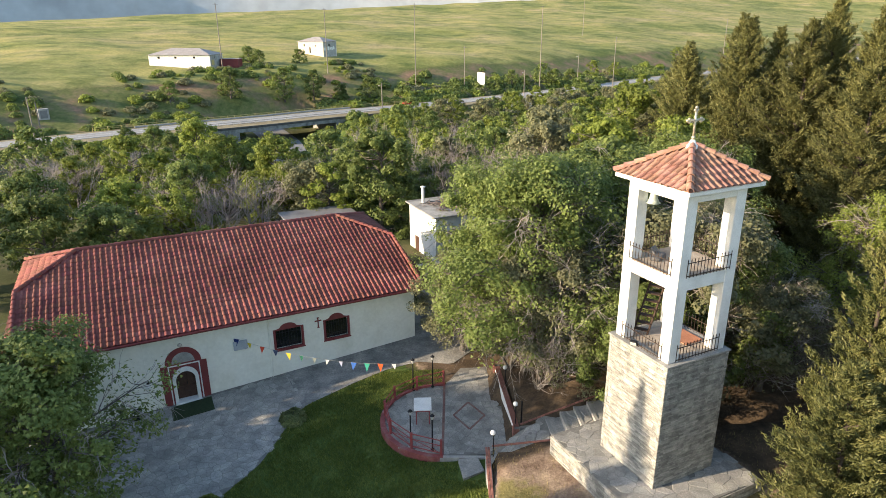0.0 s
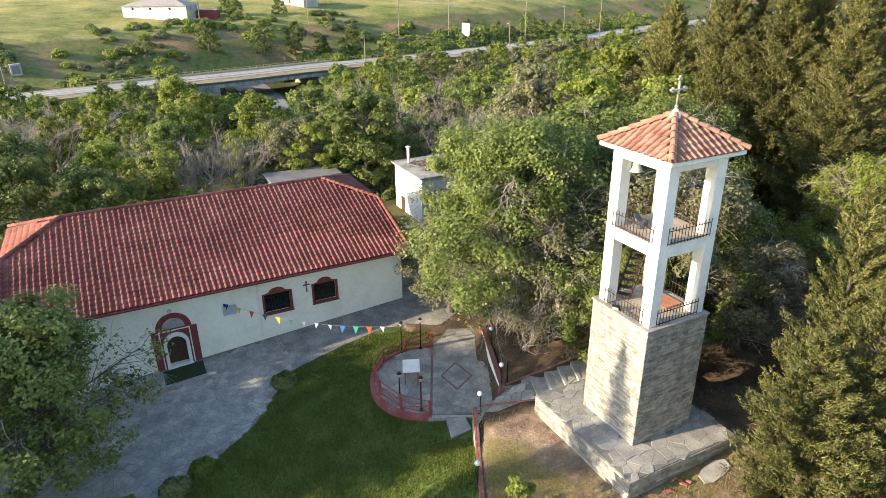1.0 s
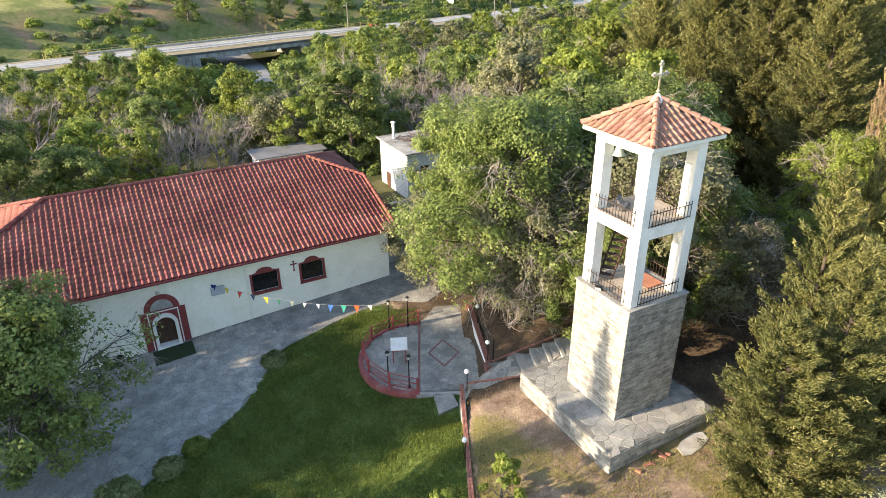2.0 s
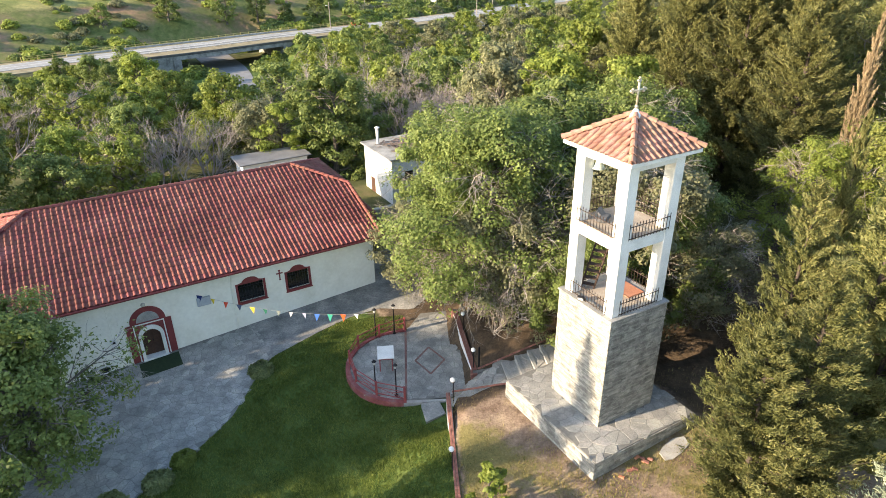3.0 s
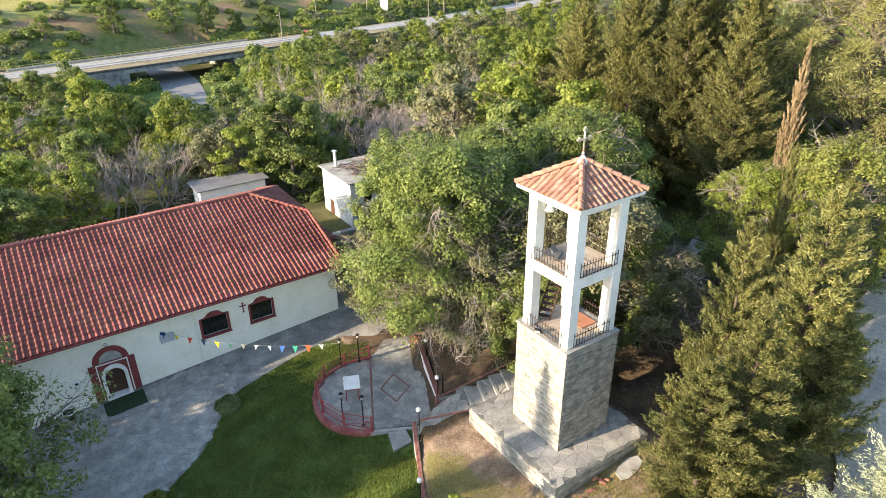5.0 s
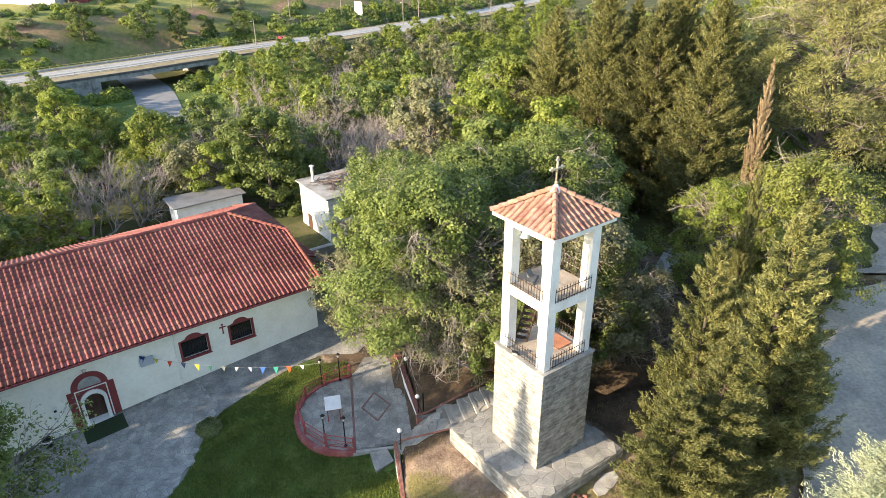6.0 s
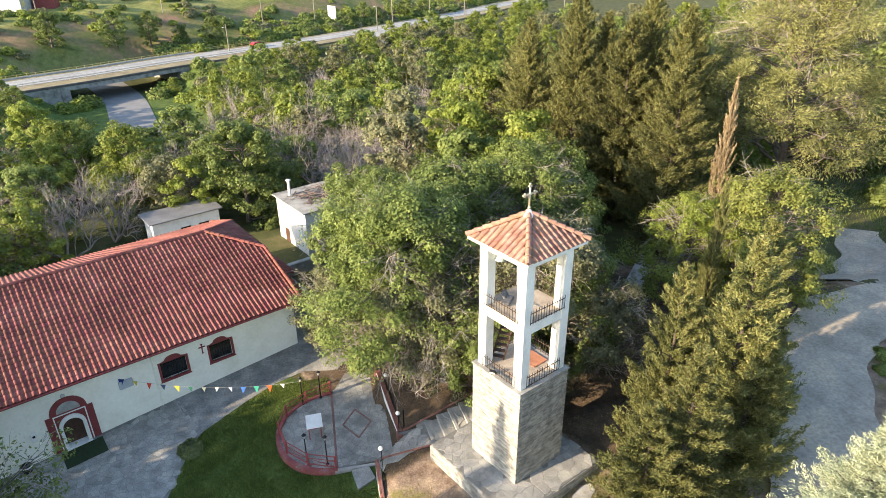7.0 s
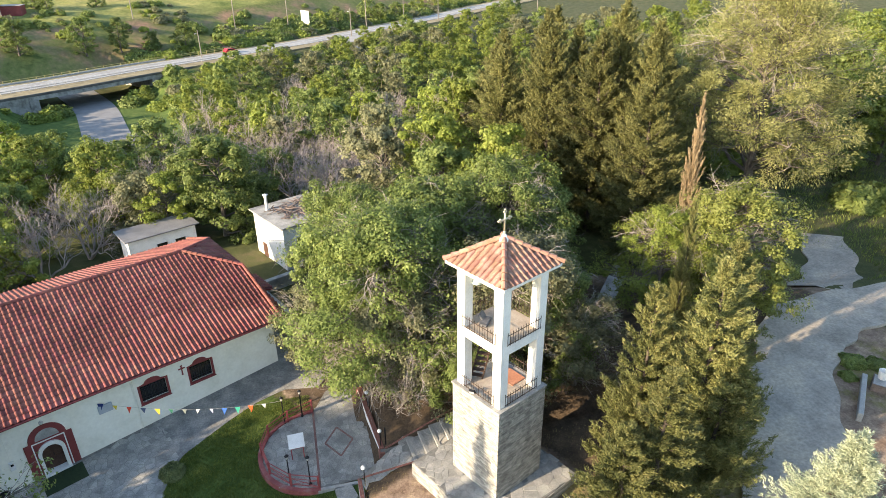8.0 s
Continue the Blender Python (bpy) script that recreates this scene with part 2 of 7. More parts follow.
M_WHITE = material("white_render", [(0.66, 0.65, 0.62), (0.76, 0.745, 0.715), (0.80, 0.785, 0.755)], 1.5, 0.85, 0.12, 40, spec=0.25)
M_CREAM = material("cream_limewash", [(0.76, 0.735, 0.63), (0.84, 0.815, 0.72), (0.88, 0.86, 0.77)], 0.7, 0.9, 0.45, 5, spec=0.2, mottled=-0.13)
M_MAROON = material("maroon_paint", [(0.17, 0.035, 0.035), (0.22, 0.045, 0.045)], 2.0, 0.65, 0.1, 50)
M_RED = material("red_paint", [(0.20, 0.04, 0.042), (0.29, 0.06, 0.058), (0.26, 0.075, 0.07)], 2.5, 0.6, 0.1, 40)
M_TILE = material("clay_roof_tile", [(0.15, 0.05, 0.041), (0.215, 0.071, 0.057), (0.27, 0.105, 0.085)], 0.5, 0.75, 0.2, 30, island=0.16, hue=0.01, spec=0.3)
M_TILE_OLD = material("weathered_roof_tile", [(0.23, 0.115, 0.08), (0.31, 0.165, 0.118), (0.38, 0.235, 0.18)], 2.2, 0.85, 0.25, 30, island=0.22, hue=0.012)
M_STONE = material("ledge_stone", [(0.19, 0.185, 0.168), (0.285, 0.276, 0.25), (0.38, 0.36, 0.318)], 3.0, 0.88, 0.35, 24, island=0.3, hue=0.025, spec=0.25)
M_STONE_OBJ = material("ledge_stone_single", [(0.19, 0.185, 0.168), (0.285, 0.276, 0.25), (0.38, 0.36, 0.318)], 3.0, 0.88, 0.35, 24, obj=0.3, hue=0.025, spec=0.25)
M_SLATE = material("grey_flagstone", [(0.205, 0.203, 0.19), (0.285, 0.28, 0.26), (0.39, 0.37, 0.33)], 1.1, 0.85, 0.35, 16, island=0.15, hue=0.02, mottled=0.08, spec=0.3)
M_SLATE_OBJ = material("grey_flagstone_single", [(0.205, 0.203, 0.19), (0.285, 0.28, 0.26), (0.39, 0.37, 0.33)], 1.1, 0.85, 0.35, 16, obj=0.15, hue=0.02, mottled=0.08, spec=0.3)
M_MORTAR = material("mortar", [(0.13, 0.128, 0.118), (0.215, 0.208, 0.19)], 3.0, 0.95, 0.3, 40)
M_CONCRETE = material("old_concrete", [(0.24, 0.235, 0.22), (0.34, 0.33, 0.31), (0.42, 0.41, 0.38)], 1.2, 0.9, 0.25, 30)
M_ASPHALT = material("worn_asphalt", [(0.17, 0.17, 0.172), (0.225, 0.225, 0.225)], 0.5, 0.9, 0.1, 20)
M_BLACK = material("black_iron", [(0.018, 0.018, 0.02), (0.03, 0.03, 0.032)], 5.0, 0.5, 0.1, 40, metal=0.6)
M_BARK = material("bark", [(0.075, 0.064, 0.053), (0.14, 0.12, 0.10)], 3.0, 0.95, 0.6, 14)
M_TWIG = material("bare_twigs", [(0.24, 0.205, 0.19), (0.35, 0.305, 0.285)], 1.0, 0.95, 0.0, 14)
M_DARKBARK = material("dark_bark", [(0.045, 0.035, 0.028), (0.08, 0.062, 0.05)], 3.0, 0.95, 0.5, 14)
M_DEAD = material("dead_wood", [(0.23, 0.20, 0.18), (0.35, 0.315, 0.285)], 1.0, 0.95, 0.0, 14)
M_DOOR = material("dark_wood", [(0.05, 0.025, 0.018), (0.09, 0.045, 0.03)], 3.0, 0.55, 0.2, 20)
M_LEAF = leaf_material("broad_leaves", (0.08, 0.115, 0.03), (0.165, 0.212, 0.056), (0.275, 0.315, 0.105), 0.4)
M_LEAF2 = leaf_material("bright_leaves", (0.125, 0.165, 0.028), (0.225, 0.275, 0.052), (0.345, 0.375, 0.095), 0.45)
M_LEAF_G = leaf_material("grey_leaves", (0.125, 0.132, 0.07), (0.205, 0.21, 0.11), (0.30, 0.295, 0.165), 0.4)
M_CYP = leaf_material("cypress_sprays", (0.072, 0.078, 0.027), (0.158, 0.16, 0.054), (0.25, 0.24, 0.092), 0.36)
M_JUN = leaf_material("juniper_sprays", (0.055, 0.068, 0.024), (0.15, 0.158, 0.053), (0.28, 0.262, 0.105), 0.28)
M_PALE = leaf_material("pale_spruce_needles", (0.17, 0.205, 0.135), (0.30, 0.335, 0.23), (0.42, 0.445, 0.31), 0.25)
M_PINE = leaf_material("pine_needles", (0.11, 0.12, 0.04), (0.21, 0.212, 0.075), (0.30, 0.292, 0.125), 0.35)
M_YEL = leaf_material("yellow_green_leaves", (0.12, 0.145, 0.03), (0.21, 0.235, 0.055), (0.31, 0.33, 0.10))
M_BROWN = leaf_material("dry_sprays", (0.17, 0.125, 0.07), (0.28, 0.21, 0.125), (0.38, 0.295, 0.185), 0.2)


# ---- ground ----
def ground_material():
    """Lawn, dry earth, meadow and woodland floor, mixed by weights stored on the sheet."""
    mat = bpy.data.materials.new("ground_cover")
    mat.use_nodes = True
    n, l = mat.node_tree.nodes, mat.node_tree.links
    b = n["Principled BSDF"]
    geo = n.new("ShaderNodeNewGeometry")

    def noise_ramp(scale, cols, detail=6.0, lo=0.3, hi=0.7, stretch=None):
        t = n.new("ShaderNodeTexNoise")
        t.inputs["Scale"].default_value, t.inputs["Detail"].default_value, t.inputs["Roughness"].default_value = scale, detail, 0.65
        src = geo.outputs["Position"]
        if stretch:
            mp = n.new("ShaderNodeMapping")
            mp.inputs["Scale"].default_value = stretch
            l.new(src, mp.inputs["Vector"])
            src = mp.outputs["Vector"]
        l.new(src, t.inputs["Vector"])
        r = n.new("ShaderNodeValToRGB")
        e = r.color_ramp.elements
        e[0].position, e[1].position = lo, hi
        e[0].color, e[1].color = (*cols[0], 1), (*cols[-1], 1)
        for i, c in enumerate(cols[1:-1]):
            k = e.new(lo + (hi - lo) * (i + 1) / (len(cols) - 1))
            k.color = (*c, 1)
        l.new(t.outputs["Fac"], r.inputs["Fac"])
        return r.outputs["Color"], t.outputs["Fac"]

    def mix(a, c, fac, kind="MIX"):
        m = n.new("ShaderNodeMix")
        m.data_type, m.blend_type = "RGBA", kind
        l.new(a, m.inputs["A"])
        l.new(c, m.inputs["B"])
        if isinstance(fac, float):
            m.inputs["Factor"].default_value = fac
        else:
            l.new(fac, m.inputs["Factor"])
        return m.outputs["Result"]

    lawn, _ = noise_ramp(0.9, [(0.05, 0.08, 0.018), (0.08, 0.12, 0.028), (0.13, 0.16, 0.045)])
    earth, _ = noise_ramp(1.3, [(0.13, 0.088, 0.062), (0.235, 0.17, 0.125), (0.36, 0.275, 0.19)])
    dry, _ = noise_ramp(0.35, [(0.13, 0.12, 0.04), (0.24, 0.20, 0.085)])
    meadow, _ = noise_ramp(0.022, [(0.135, 0.165, 0.045), (0.225, 0.235, 0.075), (0.30, 0.28, 0.105), (0.36, 0.305, 0.15)], 12.0, 0.36, 0.64)
    streak, _ = noise_ramp(1.0, [(0.72, 0.77, 0.72), (1.0, 1.0, 1.0), (1.1, 1.06, 1.0)], 12.0, 0.38, 0.58, (0.03, 0.08, 0.04))
    patch_c, _ = noise_ramp(0.11, [(0.58, 0.66, 0.58), (1.0, 1.0, 1.0), (1.25, 1.18, 1.15)], 12.0, 0.34, 0.66)
    tuft_c, _ = noise_ramp(0.9, [(0.7, 0.74, 0.7), (1.25, 1.2, 1.2)], 8.0)
    meadow = mix(mix(mix(meadow, patch_c, 1.0, "MULTIPLY"), tuft_c, 1.0, "MULTIPLY"), streak, 1.0, "MULTIPLY")
    floor, _ = noise_ramp(0.4, [(0.042, 0.05, 0.02), (0.078, 0.085, 0.032), (0.13, 0.105, 0.06)])
    bank, _ = noise_ramp(0.075, [(0.075, 0.10, 0.03), (0.15, 0.165, 0.055), (0.19, 0.165, 0.08), (0.30, 0.185, 0.12)], 12.0, 0.36, 0.62)
    bank = mix(bank, tuft_c, 1.0, "MULTIPLY")
    _, blot = noise_ramp(2.2, [(0, 0, 0), (1, 1, 1)])
    fine, ff = noise_ramp(9.0, [(0.7, 0.7, 0.7), (1.25, 1.25, 1.25)], 8.0)

    def weight(name):
        a = n.new("ShaderNodeAttribute")
        a.attribute_name = name
        s = n.new("ShaderNodeMath")
        s.operation = "MULTIPLY_ADD"
        s.inputs[1].default_value, s.inputs[2].default_value = 0.7, -0.35
        l.new(blot, s.inputs[0])
        t = n.new("ShaderNodeMath")
        t.operation = "ADD"
        l.new(a.outputs["Fac"], t.inputs[0])
        l.new(s.outputs[0], t.inputs[1])
        m = n.new("ShaderNodeMapRange")
        m.interpolation_type = "SMOOTHSTEP"
        m.inputs["From Min"].default_value, m.inputs["From Max"].default_value = 0.35, 0.65
        l.new(t.outputs[0], m.inputs["Value"])
        return m.outputs["Result"]

    c = mix(floor, lawn, weight("lawn"))
    c = mix(c, earth, weight("earth"))
    # leaf litter, with tower and tree shade also put into its dark brown
    shaded_litter, _ = noise_ramp(1.1, [(0.045, 0.035, 0.024), (0.085, 0.062, 0.042), (0.15, 0.105, 0.065)])
    c = mix(c, shaded_litter, weight("shaded_litter"))
    c = mix(c, dry, weight("dry"))
    c = mix(c, meadow, weight("meadow"))
    c = mix(c, bank, weight("bank"))
    c = mix(c, fine, 1.0, "MULTIPLY")
    l.new(c, b.inputs["Base Color"])
    b.inputs["Roughness"].default_value = 0.95
    b.inputs["Specular IOR Level"].default_value = 0.15
    bp = n.new("ShaderNodeBump")
    bp.inputs["Strength"].default_value, bp.inputs["Distance"].default_value = 0.6, 0.08
    l.new(ff, bp.inputs["Height"])
    l.new(bp.outputs["Normal"], b.inputs["Normal"])
    return mat


def lines(a, b, step, far, growth):
    """Grid lines: even from a to b, then ever wider out to far on both sides."""
    mid = list(np.arange(a, b + 1e-6, step))
    up, s = [mid[-1]], step
    while up[-1] < far:
        s *= growth
        up.append(up[-1] + s)
    down, s = [mid[0]], step
    while down[-1] > -far:
        s *= growth
        down.append(down[-1] - s)
    return np.array(down[:0:-1] + mid + up[1:])


def build_ground():
    gx, gy = lines(-32, 40, 0.6, 4200, 1.06), lines(4, 62, 0.6, 4200, 1.05)
    X, Y = np.meshgrid(gx, gy, indexing="ij")
    Z = ground_z(X, Y)
    v = np.stack([X, Y, Z], -1).reshape(-1, 3)
    nx, ny = len(gx), len(gy)
    i, j = np.meshgrid(np.arange(nx - 1), np.arange(ny - 1), indexing="ij")
    a = (i * ny + j).ravel()
    me = quads_mesh("ground", v, np.stack([a, a + ny, a + ny + 1, a + 1], -1), True)
    u, vv = uv(v[:, 0], v[:, 1])
    d = road_side(v[:, 0], v[:, 1])
    s = stream_far(v[:, 0], v[:, 1])
    bench = sstep(1.7, 1.85, v[:, 0]) * sstep(25.1, 24.9, v[:, 1] - 0.07 * (v[:, 0] - 2))
    lawn = sstep(36, 34, vv) * (1 - bench) * sstep(14, 13, u) * sstep(-30, -26, u)
    lawn = np.maximum(lawn, sstep(30, 26, s) * sstep(-6, -12, d))
    earth = np.maximum(bench, sstep(13.5, 14.5, u)) * sstep(45, 38, v[:, 1]) * sstep(42, 34, v[:, 0]) * sstep(4, 8, v[:, 1])
    dry = earth * (0.45 + 0.5 * bumps(v[:, 0], v[:, 1], 1.7)) * sstep(24, 17, vv)
    # ground right of and behind the tower: litter colour painted darker for shade
    shaded_litter = earth * np.maximum(sstep(19.0, 20.5, vv), sstep(20.6, 21.8, u) * sstep(10, 14, vv)) * (0.8 + 0.25 * bumps(v[:, 0], v[:, 1], 2.2))
    dry = dry * (1 - np.clip(shaded_litter * 1.3, 0, 1))
    meadow = sstep(24, 44, d)
    bank = sstep(8, 12, d) * sstep(42, 26, d)
    for name, w in (("lawn", lawn), ("earth", earth), ("dry", dry), ("shaded_litter", shaded_litter), ("meadow", meadow), ("bank", bank)):
        at = me.attributes.new(name, "FLOAT", "POINT")
        at.data.foreach_set("value", np.ascontiguousarray(np.clip(w, 0, 1), dtype=np.float32))
    me.materials.append(ground_material())
    return tagged(new("ground", me), "grass, dry earth and meadow rising to a hill", "ground", kind="structure")


build_ground()


def ribbon(pts, width, z_of, mat, name, label, lift=0.05, depth=0.3):
    """A strip of road or path along pts."""
    mb = MB()
    P = [Vector(p) for p in pts]
    for i, p in enumerate(P):
        d = (P[min(i + 1, len(P) - 1)] - P[max(i - 1, 0)]).normalized()
        nrm = Vector((-d.y, d.x))
        w = width(i / (len(P) - 1)) if callable(width) else width
        l, r = p + nrm * w / 2, p - nrm * w / 2
        zl, zr, zm = z_of(*l) + lift, z_of(*r) + lift, z_of(*p) + lift + 0.02
        mb.v += [(l.x, l.y, zl - depth), (l.x, l.y, zl), (p.x, p.y, zm), (r.x, r.y, zr), (r.x, r.y, zr - depth)]
    for i in range(len(P) - 1):
        for k in range(4):
            a = i * 5 + k
            mb.f.append((a, a + 1, a + 6, a + 5))
    return tagged(part(name, mb, mat, smooth=False), label, name, kind="structure")


# ---- church ----
WALL_V, EAVE_V, RIDGE_V, BACK_V = 35.75, 35.15, 43.5, 51.85
U0, U1 = -6.5, 15.5                    # the walls' ends
E0, E1 = -6.95, 15.92                  # the roof's ends
EAVE_Z, RIDGE_Z = 0.0, 3.0
SLOPE = (RIDGE_Z - EAVE_Z) / (RIDGE_V - EAVE_V)
CLIP_V = 40.5
CLIP_Z = EAVE_Z + SLOPE * (CLIP_V - EAVE_V)
HIP = 3.15
BASE_Z = -5.4


def wall_cells(mb, a0, a1, z0, z1, y0, y1, holes):
    """A wall between a0 and a1 with rectangular holes (a, a, z, z) through it, as one closed skin."""
    xs = sorted({a0, a1, *[h[0] for h in holes], *[h[1] for h in holes]})
    zs = sorted({z0, z1, *[h[2] for h in holes], *[h[3] for h in holes]})
    nx, nz = len(xs) - 1, len(zs) - 1

    def solid(i, j):
        if not (0 <= i < nx and 0 <= j < nz):
            return False
        x, z = (xs[i] + xs[i + 1]) / 2, (zs[j] + zs[j + 1]) / 2
        return not any(h[0] < x < h[1] and h[2] < z < h[3] for h in holes)

    k, idx = len(mb.v), {}

    def p(i, y, j):
        if (i, y, j) not in idx:
            idx[(i, y, j)] = len(mb.v)
            mb.v.append((xs[i], (y0, y1)[y], zs[j]))
        return idx[(i, y, j)]

    for i in range(nx):
        for j in range(nz):
            if not solid(i, j):
                continue
            mb.f.append((p(i, 0, j), p(i + 1, 0, j), p(i + 1, 0, j + 1), p(i, 0, j + 1)))
            mb.f.append((p(i, 1, j), p(i, 1, j + 1), p(i + 1, 1, j + 1), p(i + 1, 1, j)))
            if not solid(i - 1, j):
                mb.f.append((p(i, 0, j), p(i, 0, j + 1), p(i, 1, j + 1), p(i, 1, j)))
            if not solid(i + 1, j):
                mb.f.append((p(i + 1, 0, j), p(i + 1, 1, j), p(i + 1, 1, j + 1), p(i + 1, 0, j + 1)))
            if not solid(i, j - 1):
                mb.f.append((p(i, 0, j), p(i, 1, j), p(i + 1, 1, j), p(i + 1, 0, j)))
            if not solid(i, j + 1):
                mb.f.append((p(i, 0, j + 1), p(i + 1, 0, j + 1), p(i + 1, 1, j + 1), p(i, 1, j + 1)))


def arch(cx, z, w, h, n=14):
    """The upper outline of an arch from right to left, springing at height z."""
    return [(cx + w / 2 * math.cos(math.pi * k / n), z + h * math.sin(math.pi * k / n)) for k in range(n + 1)]


church = thing("church", W @ pose(0, 0, 0), "cream limewashed church with a red clay tile roof and maroon openings", "church")
WINS = [(6.2, 8.05), (9.3, 11.0)]
WIN_Z0, WIN_Z1 = -2.70, -1.27
DOOR_U, DOOR_Z = 1.03, -4.62
front = MB()
holes = [(a + 0.14, b - 0.14, WIN_Z0 + 0.14, WIN_Z1 - 0.06) for a, b in WINS] + [(DOOR_U - 0.53, DOOR_U + 0.53, BASE_Z, DOOR_Z + 2.02)]
wall_cells(front, U0, U1, BASE_Z, EAVE_Z + 0.1, WALL_V, WALL_V + 0.6, holes)
part("wall", front, M_CREAM, church)
for u in (U0, U1 - 0.6):
    side = MB()
    ring = [(WALL_V + 0.6, BASE_Z), (BACK_V - 1.2, BASE_Z), (BACK_V - 1.2, EAVE_Z + 0.05), (2 * RIDGE_V - CLIP_V, CLIP_Z - 0.15), (CLIP_V, CLIP_Z - 0.15), (WALL_V + 0.6, EAVE_Z + 0.1)]
    n = len(ring)
    k = len(side.v)
    side.v += [(u, a, z) for a, z in ring] + [(u + 0.6, a, z) for a, z in ring]
    side.f += [tuple(k + i for i in range(n - 1, -1, -1)), tuple(k + n + i for i in range(n))] + [(k + i, k + (i + 1) % n, k + n + (i + 1) % n, k + n + i) for i in range(n)]
    part("wall", side, M_CREAM, church)
part("wall", MB().box(U0, U1, BACK_V - 1.2, BACK_V - 0.6, BASE_Z, EAVE_Z + 0.1), M_CREAM, church)


def roof_z(v):
    return EAVE_Z + SLOPE * (min(v, 2 * RIDGE_V - v) - EAVE_V)


# boards under the tiles
deck = MB()
T = 0.16
for sgn in (1, -1):
    def mv(v):
        return v if sgn > 0 else 2 * RIDGE_V - v
    ring = [(E0, EAVE_V), (E1, EAVE_V), (E1, CLIP_V), (E1 - HIP, RIDGE_V), (E0 + HIP, RIDGE_V), (E0, CLIP_V)]
    k = len(deck.v)
    deck.v += [(u, mv(v), roof_z(v) - 0.03) for u, v in ring] + [(u, mv(v), roof_z(v) - T) for u, v in ring]
    top, bot = tuple(k + i for i in range(6)), tuple(k + 11 - i for i in range(6))
    deck.f += [top if sgn > 0 else top[::-1], bot if sgn > 0 else bot[::-1]]
    deck.f += [(k + i, k + 6 + i, k + 6 + (i + 1) % 6, k + (i + 1) % 6) for i in range(6)]
for e, s in ((E1, 1), (E0, -1)):
    k = len(deck.v)
    deck.v += [(e, CLIP_V, CLIP_Z - 0.03), (e, 2 * RIDGE_V - CLIP_V, CLIP_Z - 0.03), (e - s * HIP, RIDGE_V, RIDGE_Z - 0.03),
               (e, CLIP_V, CLIP_Z - T), (e, 2 * RIDGE_V - CLIP_V, CLIP_Z - T), (e - s * HIP, RIDGE_V, RIDGE_Z - T)]
    deck.f += [(k, k + 1, k + 2), (k + 3, k + 5, k + 4), (k, k + 3, k + 4, k + 1)]
part("roof_deck", deck, M_MAROON, church)


def tile_shape(w, length, h=0.06):
    """One clay tile: a flat pan and a round roll, along +y, its lower end at the origin."""
    prof = [(0.0, 0.012), (0.36, 0.0), (0.50, 0.006), (0.58, 0.62), (0.70, 0.95), (0.80, 1.0), (0.90, 0.9), (1.02, 0.45), (1.06, 0.1)]
    mb = MB()
    for y, lift, s in ((0.0, 0.03, 1.0), (length * 1.12, 0.0, 0.9)):
        for a, b in prof:
            mb.v.append(((a - 0.5) * w, y, b * h * s + lift))
    n = len(prof)
    for i in range(n - 1):
        mb.f.append((i, i + 1, n + i + 1, n + i))
    k = len(mb.v)                       # the thick lower rim
    for a, b in prof:
        mb.v.append(((a - 0.5) * w, 0.0, b * h + 0.015))
    for i in range(n - 1):
        mb.f.append((k + i, k + i + 1, i + 1, i))
    return mb


def tile_slope(origin, along, upward, spans, w, length, rng, jitter=0.012):
    """Poses of tiles on a slope: spans(y) gives the start and end along the eave at the distance y up the slope."""
    along, upward = Vector(along).normalized(), Vector(upward).normalized()
    nrm = along.cross(upward)
    base = Matrix((along, upward, nrm)).transposed().to_4x4()
    out = []
    y = 0.0
    while True:
        sp = spans(y)
        if sp is None:
            break
        a, b = sp
        k0, k1 = math.ceil((a + w * 0.35) / w), math.floor((b - w * 0.35) / w)
        for k in range(k0, k1 + 1):
            p = Vector(origin) + along * (k * w + rng.uniform(-jitter, jitter)) + upward * (y + rng.uniform(-jitter, jitter)) + nrm * rng.uniform(0, 0.008)
            out.append(Matrix.Translation(p) @ base @ pose(0, 0, 0, 0, rng.uniform(-1, 1), rng.uniform(-1.2, 1.2)))
        y += length
    return out


def joined(shape, mats):
    """One mesh of many poses of one shape."""
    v = np.array(shape.v)
    f = np.array(shape.f)
    M = np.array([[list(r) for r in m] for m in mats])
    allv = np.einsum("nij,kj->nki", M[:, :3, :3], v) + M[:, None, :3, 3]
    allf = f[None] + (np.arange(len(mats)) * len(v))[:, None, None]
    return quads_mesh("tiles", allv.reshape(-1, 3), allf.reshape(-1, f.shape[1]), False)


TW, TL = 0.318, 0.385
SL = math.hypot(RIDGE_V - EAVE_V, RIDGE_Z - EAVE_Z)
CLIP_S = SL * (CLIP_V - EAVE_V) / (RIDGE_V - EAVE_V)
rng = random.Random(4)


def main_span(y):
    if y > SL - 0.15:
        return None
    c = HIP * max(0.0, (y + 0.3 - CLIP_S) / (SL - CLIP_S))
    return E0 + c, E1 - c


TILE = tile_shape(TW, TL)
front_tiles = tile_slope((0, EAVE_V - 0.06, EAVE_Z), (1, 0, 0), (0, RIDGE_V - EAVE_V, RIDGE_Z - EAVE_Z), main_span, TW, TL, rng)
back_tiles = tile_slope((0, 2 * RIDGE_V - EAVE_V + 0.06, EAVE_Z), (-1, 0, 0), (0, EAVE_V - RIDGE_V, RIDGE_Z - EAVE_Z), lambda y: (lambda s: s and (-s[1], -s[0]))(main_span(y)), TW, TL, rng)
hip_len = math.hypot(HIP, RIDGE_Z - CLIP_Z)
HALF = RIDGE_V - CLIP_V


def hip_span(y):
    if y > hip_len - 0.3:
        return None
    h = HALF * (1 - (y + 0.25) / hip_len)
    return -h, h


